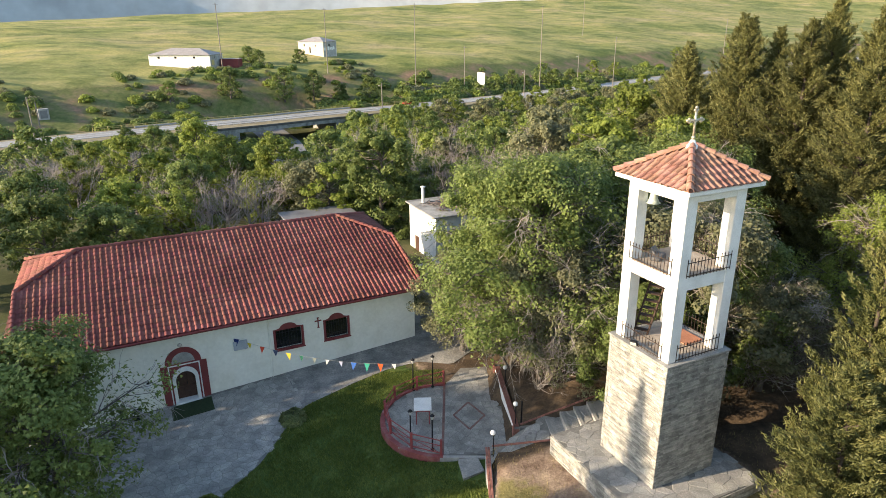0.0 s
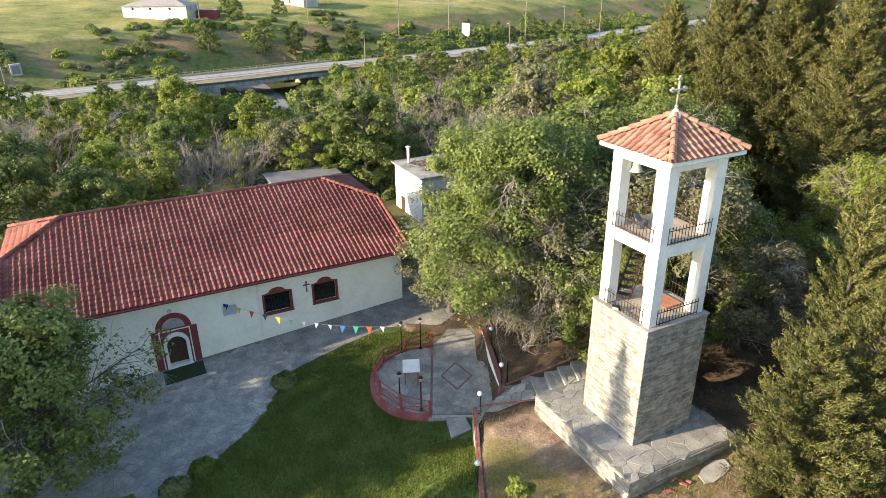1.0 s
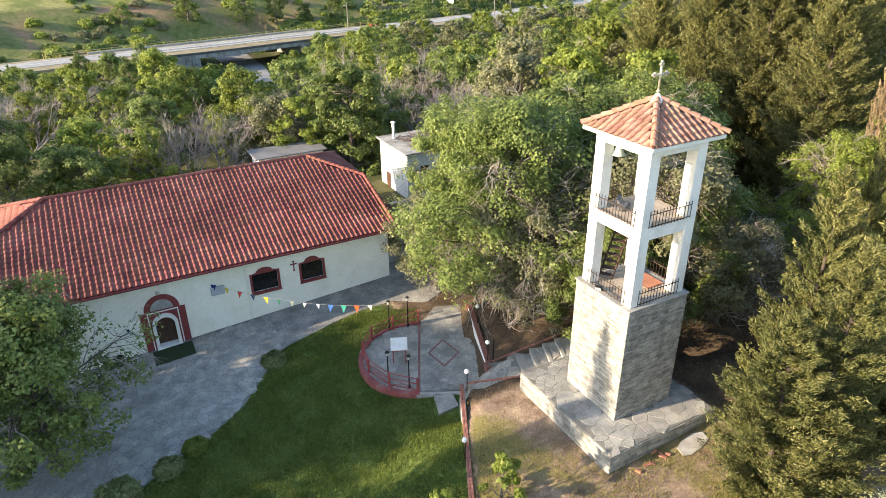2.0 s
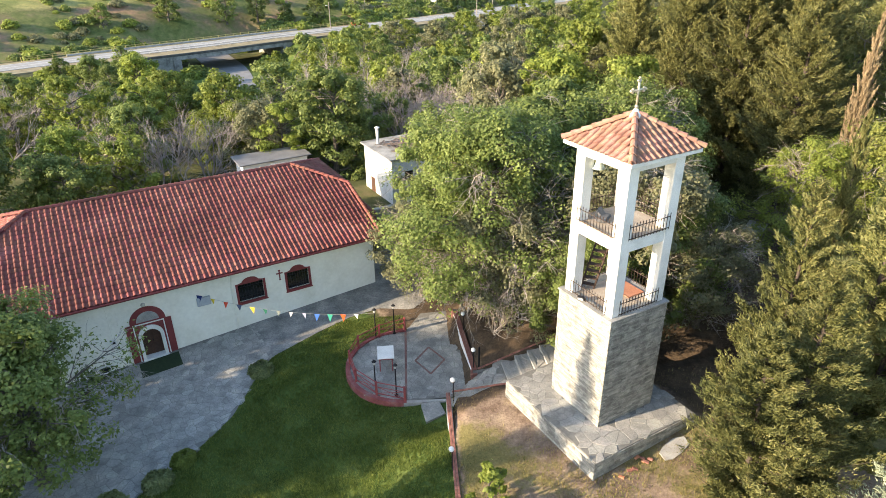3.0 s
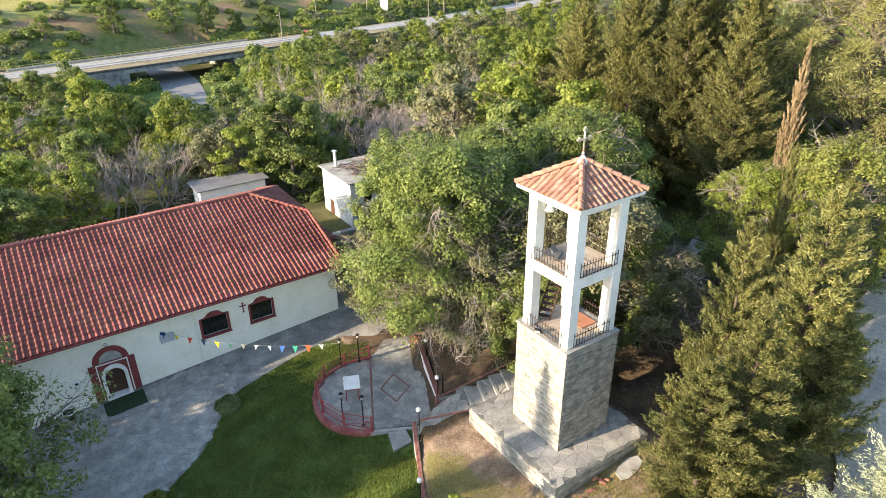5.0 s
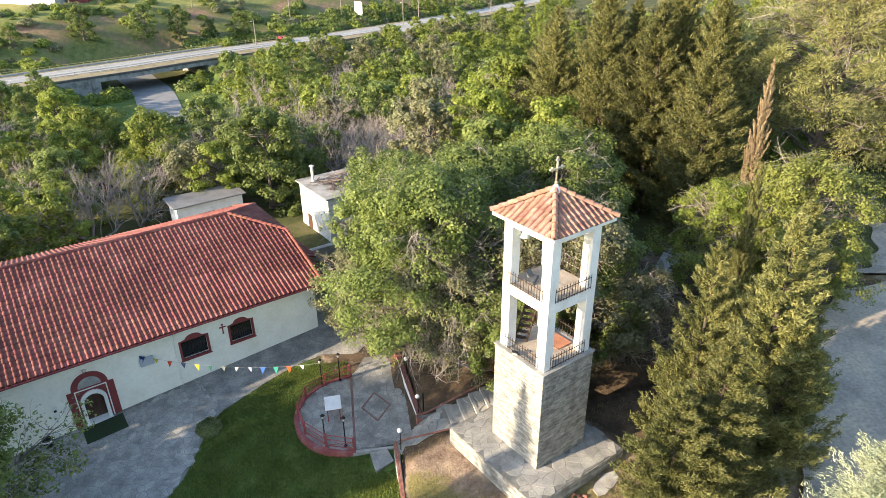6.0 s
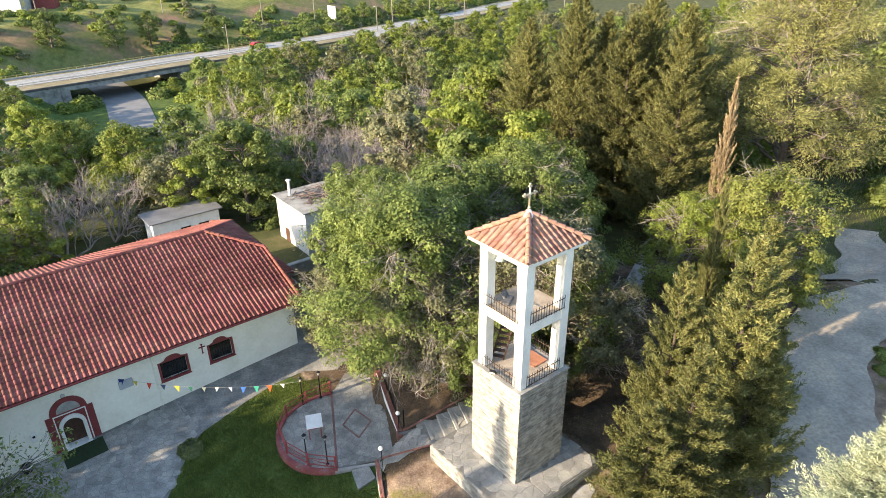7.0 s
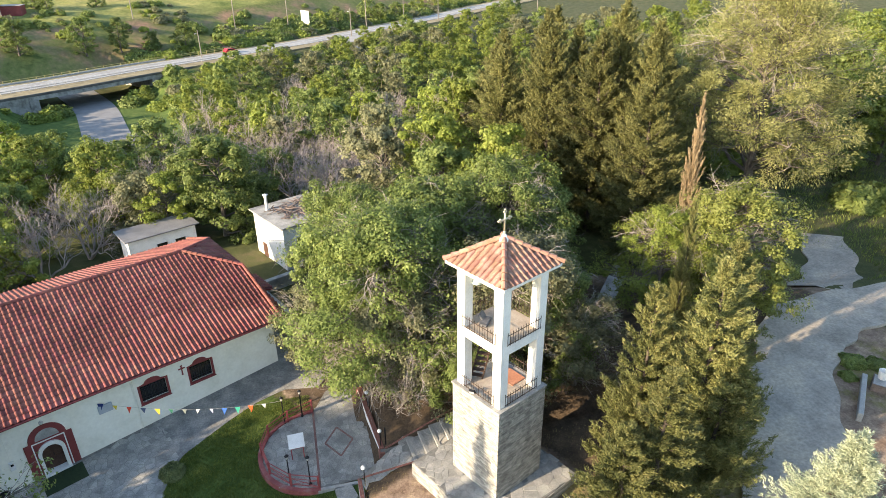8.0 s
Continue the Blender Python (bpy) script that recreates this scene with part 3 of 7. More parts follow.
hip_tiles = tile_slope((E1 + 0.06, RIDGE_V, CLIP_Z), (0, 1, 0), (-HIP, 0, RIDGE_Z - CLIP_Z), hip_span, TW, TL, rng)
hip_tiles += tile_slope((E0 - 0.06, RIDGE_V, CLIP_Z), (0, -1, 0), (HIP, 0, RIDGE_Z - CLIP_Z), hip_span, TW, TL, rng)


def cap_row(a, b, w=0.26, step=0.36, rng=rng):
    """Poses of half-round cap tiles along an edge of the roof."""
    a, b = Vector(a), Vector(b)
    d = (b - a).normalized()
    side_v = d.cross(Vector((0, 0, 1))).normalized()
    base = Matrix((side_v, d, side_v.cross(d))).transposed().to_4x4()
    n = max(1, int((b - a).length / step))
    return [Matrix.Translation(a + (b - a) * (k / n)) @ base @ pose(0, 0, 0, rng.uniform(-1, 1), rng.uniform(-3, 3), rng.uniform(-2, 2)) for k in range(n)]


def cap_shape(w=0.26, length=0.36):
    mb = MB()
    for y, s, lift in ((0.0, 1.0, 0.03), (length * 1.15, 0.85, 0.0)):
        for k in range(8):
            t = math.pi * k / 7
            mb.v.append((w / 2 * s * math.cos(t), y, lift + 0.6 * w * s * math.sin(t) - 0.02))
    mb.f += [(i + 1, i, i + 8, i + 9) for i in range(7)]
    k0 = len(mb.v)
    for k in range(8):
        t = math.pi * k / 7
        mb.v.append((w / 2 * 0.86 * math.cos(t), 0.0, 0.03 + 0.6 * w * 0.86 * math.sin(t) - 0.02))
    mb.f += [(i, i + 1, k0 + i + 1, k0 + i) for i in range(7)]
    return mb


CAP = cap_shape()
RZ = 0.05
caps = cap_row((E0 + HIP, RIDGE_V, RIDGE_Z + RZ), (E1 - HIP, RIDGE_V, RIDGE_Z + RZ))
for e, s in ((E1, 1), (E0, -1)):
    for vv in (CLIP_V, 2 * RIDGE_V - CLIP_V):
        caps += cap_row((e, vv, CLIP_Z + RZ), (e - s * HIP, RIDGE_V, RIDGE_Z + RZ))
    for vv, ve in ((CLIP_V, EAVE_V - 0.05), (2 * RIDGE_V - CLIP_V, 2 * RIDGE_V - EAVE_V)):
        caps += cap_row((e, ve, EAVE_Z + RZ), (e, vv, CLIP_Z + RZ))
# the narrow tiled skirts that hang below the clipped ends
skirt_tiles = []
for e, s in ((E1, 1), (E0, -1)):
    skirt = MB()
    a, b, c = Vector((e, CLIP_V, CLIP_Z)), Vector((e, EAVE_V, EAVE_Z)), Vector((e + s * 0.62, EAVE_V + 0.1, EAVE_Z - 0.28))
    k = len(skirt.v)
    skirt.v += [tuple(a), tuple(b), tuple(c), (e, CLIP_V, CLIP_Z - 0.3), (e, EAVE_V, EAVE_Z - 0.3), (e + s * 0.6, EAVE_V + 0.1, EAVE_Z - 0.33)]
    skirt.f += [(k, k + 1, k + 2) if s > 0 else (k, k + 2, k + 1), (k + 3, k + 5, k + 4), (k, k + 2, k + 5, k + 3), (k + 1, k + 4, k + 5, k + 2)]
    part("roof_skirt", skirt, M_MAROON, church)
    for i in range(14):
        p, q = b.lerp(a, (i + 0.5) / 14), c.lerp(a, (i + 0.5) / 14)
        d = (p - q)
        if d.length > 0.08:
            al = (a - c).normalized() * s
            nm = al.cross(d.normalized()).normalized()
            bs = Matrix((d.normalized().cross(nm), d.normalized(), nm)).transposed().to_4x4()
            skirt_tiles.append(Matrix.Translation(q) @ bs @ Matrix.Diagonal((1.2, d.length / TL, 1, 1)))
part("gutter", MB().tube([(E0, EAVE_V - 0.1, EAVE_Z - 0.08), (E1, EAVE_V - 0.1, EAVE_Z - 0.08)], 0.06, 8), M_MAROON, church)
part("fascia", MB().box(E0 + 0.1, E1 - 0.1, EAVE_V - 0.02, EAVE_V + 0.04, EAVE_Z - 0.22, EAVE_Z - 0.035), M_MAROON, church)
part("soffit", MB().box(E0 + 0.1, E1 - 0.1, EAVE_V + 0.04, WALL_V, EAVE_Z - 0.2, EAVE_Z - 0.17), M_CREAM, church)


def window_unit(a, b):
    """A barred window in a maroon surround with a curved head."""
    c = (a + b) / 2
    outer = [(a, WIN_Z0), (b, WIN_Z0), (b, WIN_Z1)] + [(b - 0.22, WIN_Z1)] + arch(c, WIN_Z1, (b - a) - 0.44, 0.34)[1:-1] + [(a + 0.22, WIN_Z1), (a, WIN_Z1)]
    win = part("window", MB().box(a + 0.14, b - 0.14, WALL_V + 0.15, WALL_V + 0.22, WIN_Z0 + 0.14, WIN_Z1 - 0.06), M_DARK_GLASS, church, "dark window with iron bars")
    fr = MB()
    x0, x1, z0, z1 = a + 0.14, b - 0.14, WIN_Z0 + 0.14, WIN_Z1 - 0.06
    y0, y1 = WALL_V - 0.05, WALL_V + 0.06
    fr.box(a, x0, y0, y1, WIN_Z0, WIN_Z1)
    fr.box(x1, b, y0, y1, WIN_Z0, WIN_Z1)
    fr.box(x0, x1, y0, y1, WIN_Z0, z0)
    head = [(x0, z1), (x1, z1), (x1, WIN_Z1), (c + (b - a) * 0.36, WIN_Z1 + 0.02)] + arch(c, WIN_Z1, (b - a) * 0.56, 0.33)[1:-1] + [(c - (b - a) * 0.36, WIN_Z1 + 0.02), (x0, WIN_Z1)]
    fr.plate(head, y0, y1)
    part("frame", fr, M_MAROON, win, "maroon painted surround")
    part("sill", MB().bevel_box(a - 0.04, b + 0.04, WALL_V - 0.1, WALL_V - 0.05, WIN_Z0 - 0.02, WIN_Z0 + 0.06, 0.01), M_MAROON, win)
    for k in range(9):
        x = x0 + (x1 - x0) * (k + 0.5) / 9
        part("bar", MB().tube([(x, WALL_V + 0.08, z0), (x, WALL_V + 0.08, z1)], 0.012, 6), M_BLACK, win)
    for z in (z0 + 0.25, z1 - 0.25):
        part("bar", MB().tube([(x0, WALL_V + 0.1, z), (x1, WALL_V + 0.1, z)], 0.012, 6), M_BLACK, win)


M_DARK_GLASS = material("dark_glass", [(0.01, 0.011, 0.012), (0.02, 0.021, 0.022)], 2.0, 0.12, 0.0, 30, spec=0.6)
for a, b in WINS:
    window_unit(a, b)

# the doorway
Y0 = WALL_V
dz = DOOR_Z
surround = part("door_surround", MB(), M_MAROON, church, "maroon painted door surround with an arched niche")
sr = MB()
half = 1.25
sr.box(DOOR_U - half, DOOR_U - 0.86, Y0 - 0.07, Y0 + 0.02, dz - 0.2, dz + 2.45)
sr.box(DOOR_U + 0.86, DOOR_U + half, Y0 - 0.07, Y0 + 0.02, dz - 0.2, dz + 2.45)
sr.plate([(DOOR_U - 0.98, dz + 2.45), (DOOR_U + 0.98, dz + 2.45)] + arch(DOOR_U, dz + 2.5, 1.96, 0.98)[0:], Y0 - 0.07, Y0 + 0.02)
for s in (-1, 1):
    sr.box(min(s * 0.80, s * 0.68) + DOOR_U, max(s * 0.80, s * 0.68) + DOOR_U, Y0 - 0.03, Y0 + 0.02, dz - 0.2, dz + 2.4)
tym = [(DOOR_U - 0.68, dz + 1.3), (DOOR_U - 0.68, dz + 2.4), (DOOR_U + 0.68, dz + 2.4), (DOOR_U + 0.68, dz + 1.3)] + arch(DOOR_U, dz + 1.55, 1.3, 0.66)
sr.plate(tym[::-1], Y0 - 0.03, Y0 + 0.02)
me = sr.mesh("door_surround")
me.materials.append(M_MAROON)
surround.data = me
ln = MB()
for s in (-1, 1):
    ln.box(min(s * 0.86, s * 0.80) + DOOR_U, max(s * 0.86, s * 0.80) + DOOR_U, Y0 - 0.09, Y0, dz - 0.1, dz + 2.45)
ln.box(DOOR_U - 0.80, DOOR_U + 0.80, Y0 - 0.09, Y0, dz + 2.38, dz + 2.45)
part("moulding", ln, M_WHITE, surround, "white plaster moulding")
ar = MB()
inner, outer = arch(DOOR_U, dz + 1.42, 1.06, 0.56), arch(DOOR_U, dz + 1.50, 1.42, 0.74)
ring = [(DOOR_U + 0.71, dz - 0.1)] + outer + [(DOOR_U - 0.71, dz - 0.1), (DOOR_U - 0.53, dz - 0.1)] + inner[::-1] + [(DOOR_U + 0.53, dz - 0.1)]
n = len(outer) + 1
outl = [(DOOR_U + 0.71, dz - 0.1)] + outer + [(DOOR_U - 0.71, dz - 0.1)]
inl = [(DOOR_U + 0.53, dz - 0.1)] + inner + [(DOOR_U - 0.53, dz - 0.1)]
na = len(outl)
ar.v = [(x, y, z) for y in (Y0 - 0.12, Y0 + 0.3) for line in (outl, inl) for x, z in line]
for i in range(na - 1):
    for a, b in ((0, na), (na, 3 * na), (3 * na, 2 * na), (2 * na, 0)):
        ar.f.append((a + i, a + i + 1, b + i + 1, b + i))
ar.f += [(0, na, 3 * na, 2 * na), (na - 1, 3 * na - 1, 4 * na - 1, 2 * na - 1)]
part("arch", ar, M_WHITE, surround, "white marble arch")
niche = [(DOOR_U - 0.62, dz + 2.55), (DOOR_U + 0.62, dz + 2.55)] + arch(DOOR_U, dz + 2.56, 1.24, 0.62)
part("niche", MB().plate(niche, Y0 - 0.085, Y0 - 0.06), M_CONCRETE, surround, "faded painted panel in the niche")
part("threshold", MB().bevel_box(DOOR_U - 0.72, DOOR_U + 0.72, Y0 - 0.3, Y0 + 0.3, dz - 0.2, dz + 0.08, 0.02), M_WHITE, surround, "white marble step")
leaf = part("door", MB().box(DOOR_U - 0.53, DOOR_U + 0.53, Y0 + 0.3, Y0 + 0.36, dz - 0.1, dz + 2.02), M_DOOR, church, "dark brown wooden double door, closed")
for s in (-1, 1):
    for z0, z1 in ((0.2, 0.85), (0.95, 1.75)):
        x0, x1 = sorted((DOOR_U + s * 0.08, DOOR_U + s * 0.45))
        part("panel", MB().bevel_box(x0, x1, Y0 + 0.27, Y0 + 0.3, dz + z0, dz + z1, 0.012), M_DOOR, leaf)
part("handle", MB().tube([(DOOR_U + 0.06, Y0 + 0.24, dz + 0.95), (DOOR_U + 0.06, Y0 + 0.24, dz + 1.15)], 0.015), M_BLACK, leaf)

# ---- bell tower ----
TU, TV, TB, TLEDGE = 18.06, 16.40, -1.12, 4.26
tower = thing("bell_tower", W @ pose(TU, TV, 0), "white bell tower on a stone-clad base with a tiled roof", "bell tower")
H = 1.58
M_SCREED = material("dusty_screed", [(0.27, 0.22, 0.175), (0.36, 0.30, 0.24), (0.42, 0.36, 0.29)], 1.6, 0.95, 0.2, 20)
M_RAIL = material("rusting_iron", [(0.035, 0.026, 0.022), (0.075, 0.05, 0.038)], 7.0, 0.7, 0.1, 40, metal=0.4)
core = part("stone_base", MB().box(-H + 0.06, H - 0.06, -H + 0.06, H - 0.06, TB - 0.6, TLEDGE - 0.05), M_MORTAR, tower, "base clad in thin grey ledge stone")
cop = MB()
cop.bevel_box(-H - 0.05, H + 0.05, -H - 0.05, -H + 0.5, TLEDGE - 0.05, TLEDGE + 0.03, 0.012)
cop.bevel_box(-H - 0.05, H + 0.05, H - 0.5, H + 0.05, TLEDGE - 0.05, TLEDGE + 0.03, 0.012)
cop.bevel_box(-H - 0.05, -H + 0.5, -H + 0.5, H - 0.5, TLEDGE - 0.05, TLEDGE + 0.03, 0.012)
cop.bevel_box(H - 0.5, H + 0.05, -H + 0.5, H - 0.5, TLEDGE - 0.05, TLEDGE + 0.03, 0.012)
part("coping", cop, M_SLATE, tower, "grey slate coping")
part("floor", MB().box(-H + 0.5, H - 0.5, -H + 0.5, H - 0.5, TLEDGE - 0.06, TLEDGE + 0.02), M_SCREED, tower)
PI, PW = 1.42, 0.5
TOP = 10.72
for sx in (-1, 1):
    for sy in (-1, 1):
        x0, x1 = sorted((sx * PI, sx * (PI - PW)))
        y0, y1 = sorted((sy * PI, sy * (PI - PW)))
        part("pillar", MB().bevel_box(x0, x1, y0, y1, TLEDGE + 0.03, TOP, 0.015), M_WHITE, tower)
for z0, z1 in ((7.12, 7.6), (10.36, TOP)):
    for s in (-1, 1):
        y0, y1 = sorted((s * (PI - 0.02), s * (PI - PW + 0.04)))
        part("beam", MB().box(-PI + PW, PI - PW, y0, y1, z0, z1), M_WHITE, tower)
        part("beam", MB().box(y0, y1, -PI + PW, PI - PW, z0, z1), M_WHITE, tower)
part("upper_floor", MB().box(-PI + 0.05, PI - 0.05, -PI + 0.05, PI - 0.05, 7.45, 7.63), M_SCREED, tower)
EV = 1.81
part("eave_slab", MB().bevel_box(-EV, EV, -EV, EV, TOP, TOP + 0.16, 0.02), M_WHITE, tower)
rf = MB()
RA = 12.0
rf.add([(-EV, -EV, TOP + 0.165), (EV, -EV, TOP + 0.165), (EV, EV, TOP + 0.165), (-EV, EV, TOP + 0.165), (0, 0, RA - 0.03)], [(0, 1, 4), (1, 2, 4), (2, 3, 4), (3, 0, 4), (3, 2, 1, 0)])
troof = part("roof", rf, M_TILE_OLD, tower, "four-sided roof of weathered clay tiles")
tlen = math.hypot(EV, RA - TOP - 0.165)
TTW, TTL = 0.285, 0.33
TTILE = tile_shape(TTW, TTL, 0.085)
tower_tiles = []
for k in range(4):
    r = pose(0, 0, 0, 0, 0, 90 * k)
    m = tile_slope((0, -EV - 0.05, TOP + 0.16), (1, 0, 0), (0, EV, RA - TOP - 0.165), lambda y: None if y > tlen - 0.25 else (-EV * (1 - (y + 0.1) / tlen), EV * (1 - (y + 0.1) / tlen)), TTW, TTL, rng)
    tower_tiles += [r @ q for q in m]
tower_caps = []
for sx in (-1, 1):
    for sy in (-1, 1):
        tower_caps += cap_row((sx * (EV + 0.03), sy * (EV + 0.03), TOP + 0.2), (0, 0, RA + 0.05))
part("finial", MB().lathe((0, 0, RA - 0.1), [(0.24, 0.0), (0.22, 0.12), (0.12, 0.22), (0.07, 0.3), (0.0, 0.3)]), M_WHITE, tower, smooth=True)
cr = MB()
cz = RA + 0.2
M_BRASS = material("weathered_brass", [(0.42, 0.38, 0.28), (0.58, 0.53, 0.42)], 8.0, 0.45, 0.1, 60, metal=0.7)
cr.tube([(0, 0, cz), (0, 0, cz + 1.05)], 0.042, 8)
cr.tube([(-0.3, 0, cz + 0.68), (0.3, 0, cz + 0.68)], 0.042, 8)
cr.ball((0, 0, cz + 0.08), 0.07)
for x, z in ((-0.31, 0.68), (0.31, 0.68), (0, 1.06)):
    for k in range(3):
        w = math.pi * 2 * k / 3 + (math.pi / 2 if x == 0 else (0 if x > 0 else math.pi))
        cr.ball((x + 0.06 * math.cos(w), 0, cz + z + 0.06 * math.sin(w)), 0.055, 8, 6)
for k in range(8):
    w = math.pi / 8 + math.pi * 2 * k / 8
    cr.tube([(0.06 * math.cos(w), 0, cz + 0.66 + 0.06 * math.sin(w)), (0.17 * math.cos(w), 0, cz + 0.66 + 0.17 * math.sin(w))], 0.012, 5)
part("cross", cr, M_BRASS, tower, "ornate pale brass cross", True)


def rail(x0, y0, x1, y1, z, h=0.68, gap=0.16):
    """An iron railing from one point to another."""
    mb = MB()
    a, b = Vector((x0, y0, 0)), Vector((x1, y1, 0))
    for zz in (z + 0.1, z + h - 0.1):
        mb.tube([a + Vector((0, 0, zz)), b + Vector((0, 0, zz))], 0.018, 5)
    n = int((b - a).length / gap)
    for k in range(n + 1):
        p = a.lerp(b, k / n)
        mb.tube([p + Vector((0, 0, z + 0.03)), p + Vector((0, 0, z + h))], 0.013, 4)
        mb.tube([p + Vector((0, 0, z + h)), p + Vector((0, 0, z + h + 0.07))], [0.02, 0.001], 4)
    return mb


for z in (TLEDGE + 0.02, 7.6):
    q = PI - PW + 0.14
    e = PI + 0.025
    part("railing", rail(-q, -e, q, -e, z), M_RAIL, tower, "low rusting iron railing")
    part("railing", rail(-q, e, q, e, z), M_RAIL, tower, "low rusting iron railing")
    part("railing", rail(-e, -q, -e, q, z), M_RAIL, tower, "low rusting iron railing")
    part("railing", rail(e, -q, e, q, z), M_RAIL, tower, "low rusting iron railing")


# ---- road, bridge and valley ----
def offset_line(pts, off):
    P = [Vector(p) for p in pts]
    out = []
    for i, p in enumerate(P):
        d = (P[min(i + 1, len(P) - 1)] - P[max(i - 1, 0)]).normalized()
        out.append((p.x - d.y * off, p.y + d.x * off))
    return out


ROAD_PTS = [tuple(p) for p in ROAD_LINE]


def flat_road(x, y):
    return ROAD_Z


M_ROAD = material("pale_worn_asphalt", [(0.24, 0.235, 0.226), (0.32, 0.315, 0.302)], 0.15, 0.9, 0.1, 4)
M_VERGE = material("dry_verge", [(0.17, 0.14, 0.08), (0.30, 0.25, 0.15)], 0.4, 0.95, 0.2, 6)
ribbon(ROAD_PTS, 7.6, flat_road, M_ROAD, "road", "pale worn asphalt country road", 0.0, 0.4)
ribbon(offset_line(ROAD_PTS, -6.25), 4.9, flat_road, M_VERGE, "verge", "dry earth road verge", -0.08, 0.6)
ribbon(offset_line(ROAD_PTS, 5.2), 2.8, flat_road, M_VERGE, "verge", "dry earth road verge", -0.08, 0.6)
M_LINE = material("road_paint", [(0.5, 0.5, 0.48), (0.65, 0.65, 0.62)], 1.0, 0.8, 0.0)
for o in (-3.3, 0.0, 3.3):
    ribbon(offset_line(ROAD_PTS, o), 0.14, flat_road, M_LINE, "road_line", "faded white line painted on the road", 0.03, 0.02)
ribbon([(20.0, 200), (21.5, 206), (22, 214), (24, 224), (29, 233)], lambda t: 5.5 + 4 * t, lambda x, y: ROAD_Z - 0.25 * (1 - min(1, max(0, (y - 205) / 20))), M_ROAD, "road", "side lane joining the country road", 0.0, 0.5)
ribbon([tuple(p) for p in spline(STREAM, 6)], 9.0, lambda x, y: -13.6, M_ASPHALT, "road", "grey lane passing under the bridge", 0.08, 0.3)

M_BRIDGE = material("stained_bridge_concrete", [(0.15, 0.145, 0.135), (0.27, 0.265, 0.25), (0.36, 0.35, 0.325)], 0.9, 0.95, 0.2, 12, mottled=0.1)
M_KERB = material("blackened_kerb", [(0.06, 0.058, 0.055), (0.13, 0.125, 0.115)], 0.8, 0.95, 0.2, 10)
bridge = thing("bridge", Matrix.Identity(4), "concrete road bridge with yellow guard rails", "bridge")


def sweep(near, far, z0, z1):
    """One long block between two lines."""
    mb = MB()
    for (x0, y0), (x1, y1) in zip(near, far):
        mb.v += [(x0, y0, z0), (x1, y1, z0), (x1, y1, z1), (x0, y0, z1)]
    n = len(near)
    for i in range(n - 1):
        for k in range(4):
            a, b = i * 4 + k, i * 4 + (k + 1) % 4
            mb.f.append((a, a + 4, b + 4, b))
    mb.f += [(0, 1, 2, 3), (4 * n - 1, 4 * n - 2, 4 * n - 3, 4 * n - 4)]
    return mb


DECK = [p for p in ROAD_PTS if -78 < p[0] < -26]
part("deck", sweep(offset_line(DECK, -9.0), offset_line(DECK, 6.6), ROAD_Z - 1.55, ROAD_Z - 0.42), M_BRIDGE, bridge)
part("kerb", sweep(offset_line(DECK, -9.12), offset_line(DECK, -8.75), ROAD_Z - 0.62, ROAD_Z - 0.1), M_KERB, bridge, "dark weathered deck edge")
part("kerb", sweep(offset_line(DECK, 6.1), offset_line(DECK, 6.6), ROAD_Z - 0.42, ROAD_Z + 0.3), M_CONCRETE, bridge)
for x0, x1 in ((-78, -58.6), (-39.5, -28)):
    bank_line = [p for p in ROAD_PTS if x0 < p[0] < x1]
    part("abutment", sweep(offset_line(bank_line, -8.85), offset_line(bank_line, 6.2), -15.0, ROAD_Z - 1.55), M_BRIDGE, bridge, "stained concrete abutment wall")
    end = bank_line[-2:] if x0 < -50 else bank_line[:2]
    part("buttress", sweep(offset_line(end, -9.1), offset_line(end, -8.85), -15.0, ROAD_Z - 1.55), M_BRIDGE, bridge)
M_YELLOW = material("faded_yellow_paint", [(0.42, 0.33, 0.10), (0.52, 0.43, 0.18)], 3.0, 0.6, 0.0)
RAILS = [p for p in ROAD_PTS if -85 < p[0] < -8]


def guard_rail(off, z0, posts_from=RAILS, label="yellow painted steel guard rail along the road", mat=None, heights=(0.45, 0.85), gap=2.6):
    line = offset_line(posts_from, off)
    root = thing("guard_rail", Matrix.Translation((line[0][0], line[0][1], z0)), label, "guard rail")
    o = Vector((line[0][0], line[0][1], 0))
    for z in heights:
        part("rail", MB().tube([Vector((x, y, z)) - o for x, y in line], 0.06, 5), mat or M_YELLOW, root)
    for i in range(len(line) - 1):
        a, b = Vector((*line[i], 0)) - o, Vector((*line[i + 1], 0)) - o
        n = max(1, int((b - a).length / gap))
        for k in range(n):
            p = a.lerp(b, k / n)
            part("post", MB().box(p.x - 0.05, p.x + 0.05, p.y - 0.05, p.y + 0.05, -0.3, heights[-1] + 0.1), mat or M_YELLOW, root)


guard_rail(6.3, ROAD_Z)
guard_rail(-4.6, ROAD_Z, [p for p in ROAD_PTS if -70 < p[0] < -18], "grey steel crash barrier along the road", M_CONCRETE, (0.55,), 3.4)

# ---- sheds behind the church ----
M_SHEET = material("grey_roof_sheet", [(0.14, 0.14, 0.145), (0.205, 0.205, 0.21)], 0.7, 0.7, 0.1, 10)


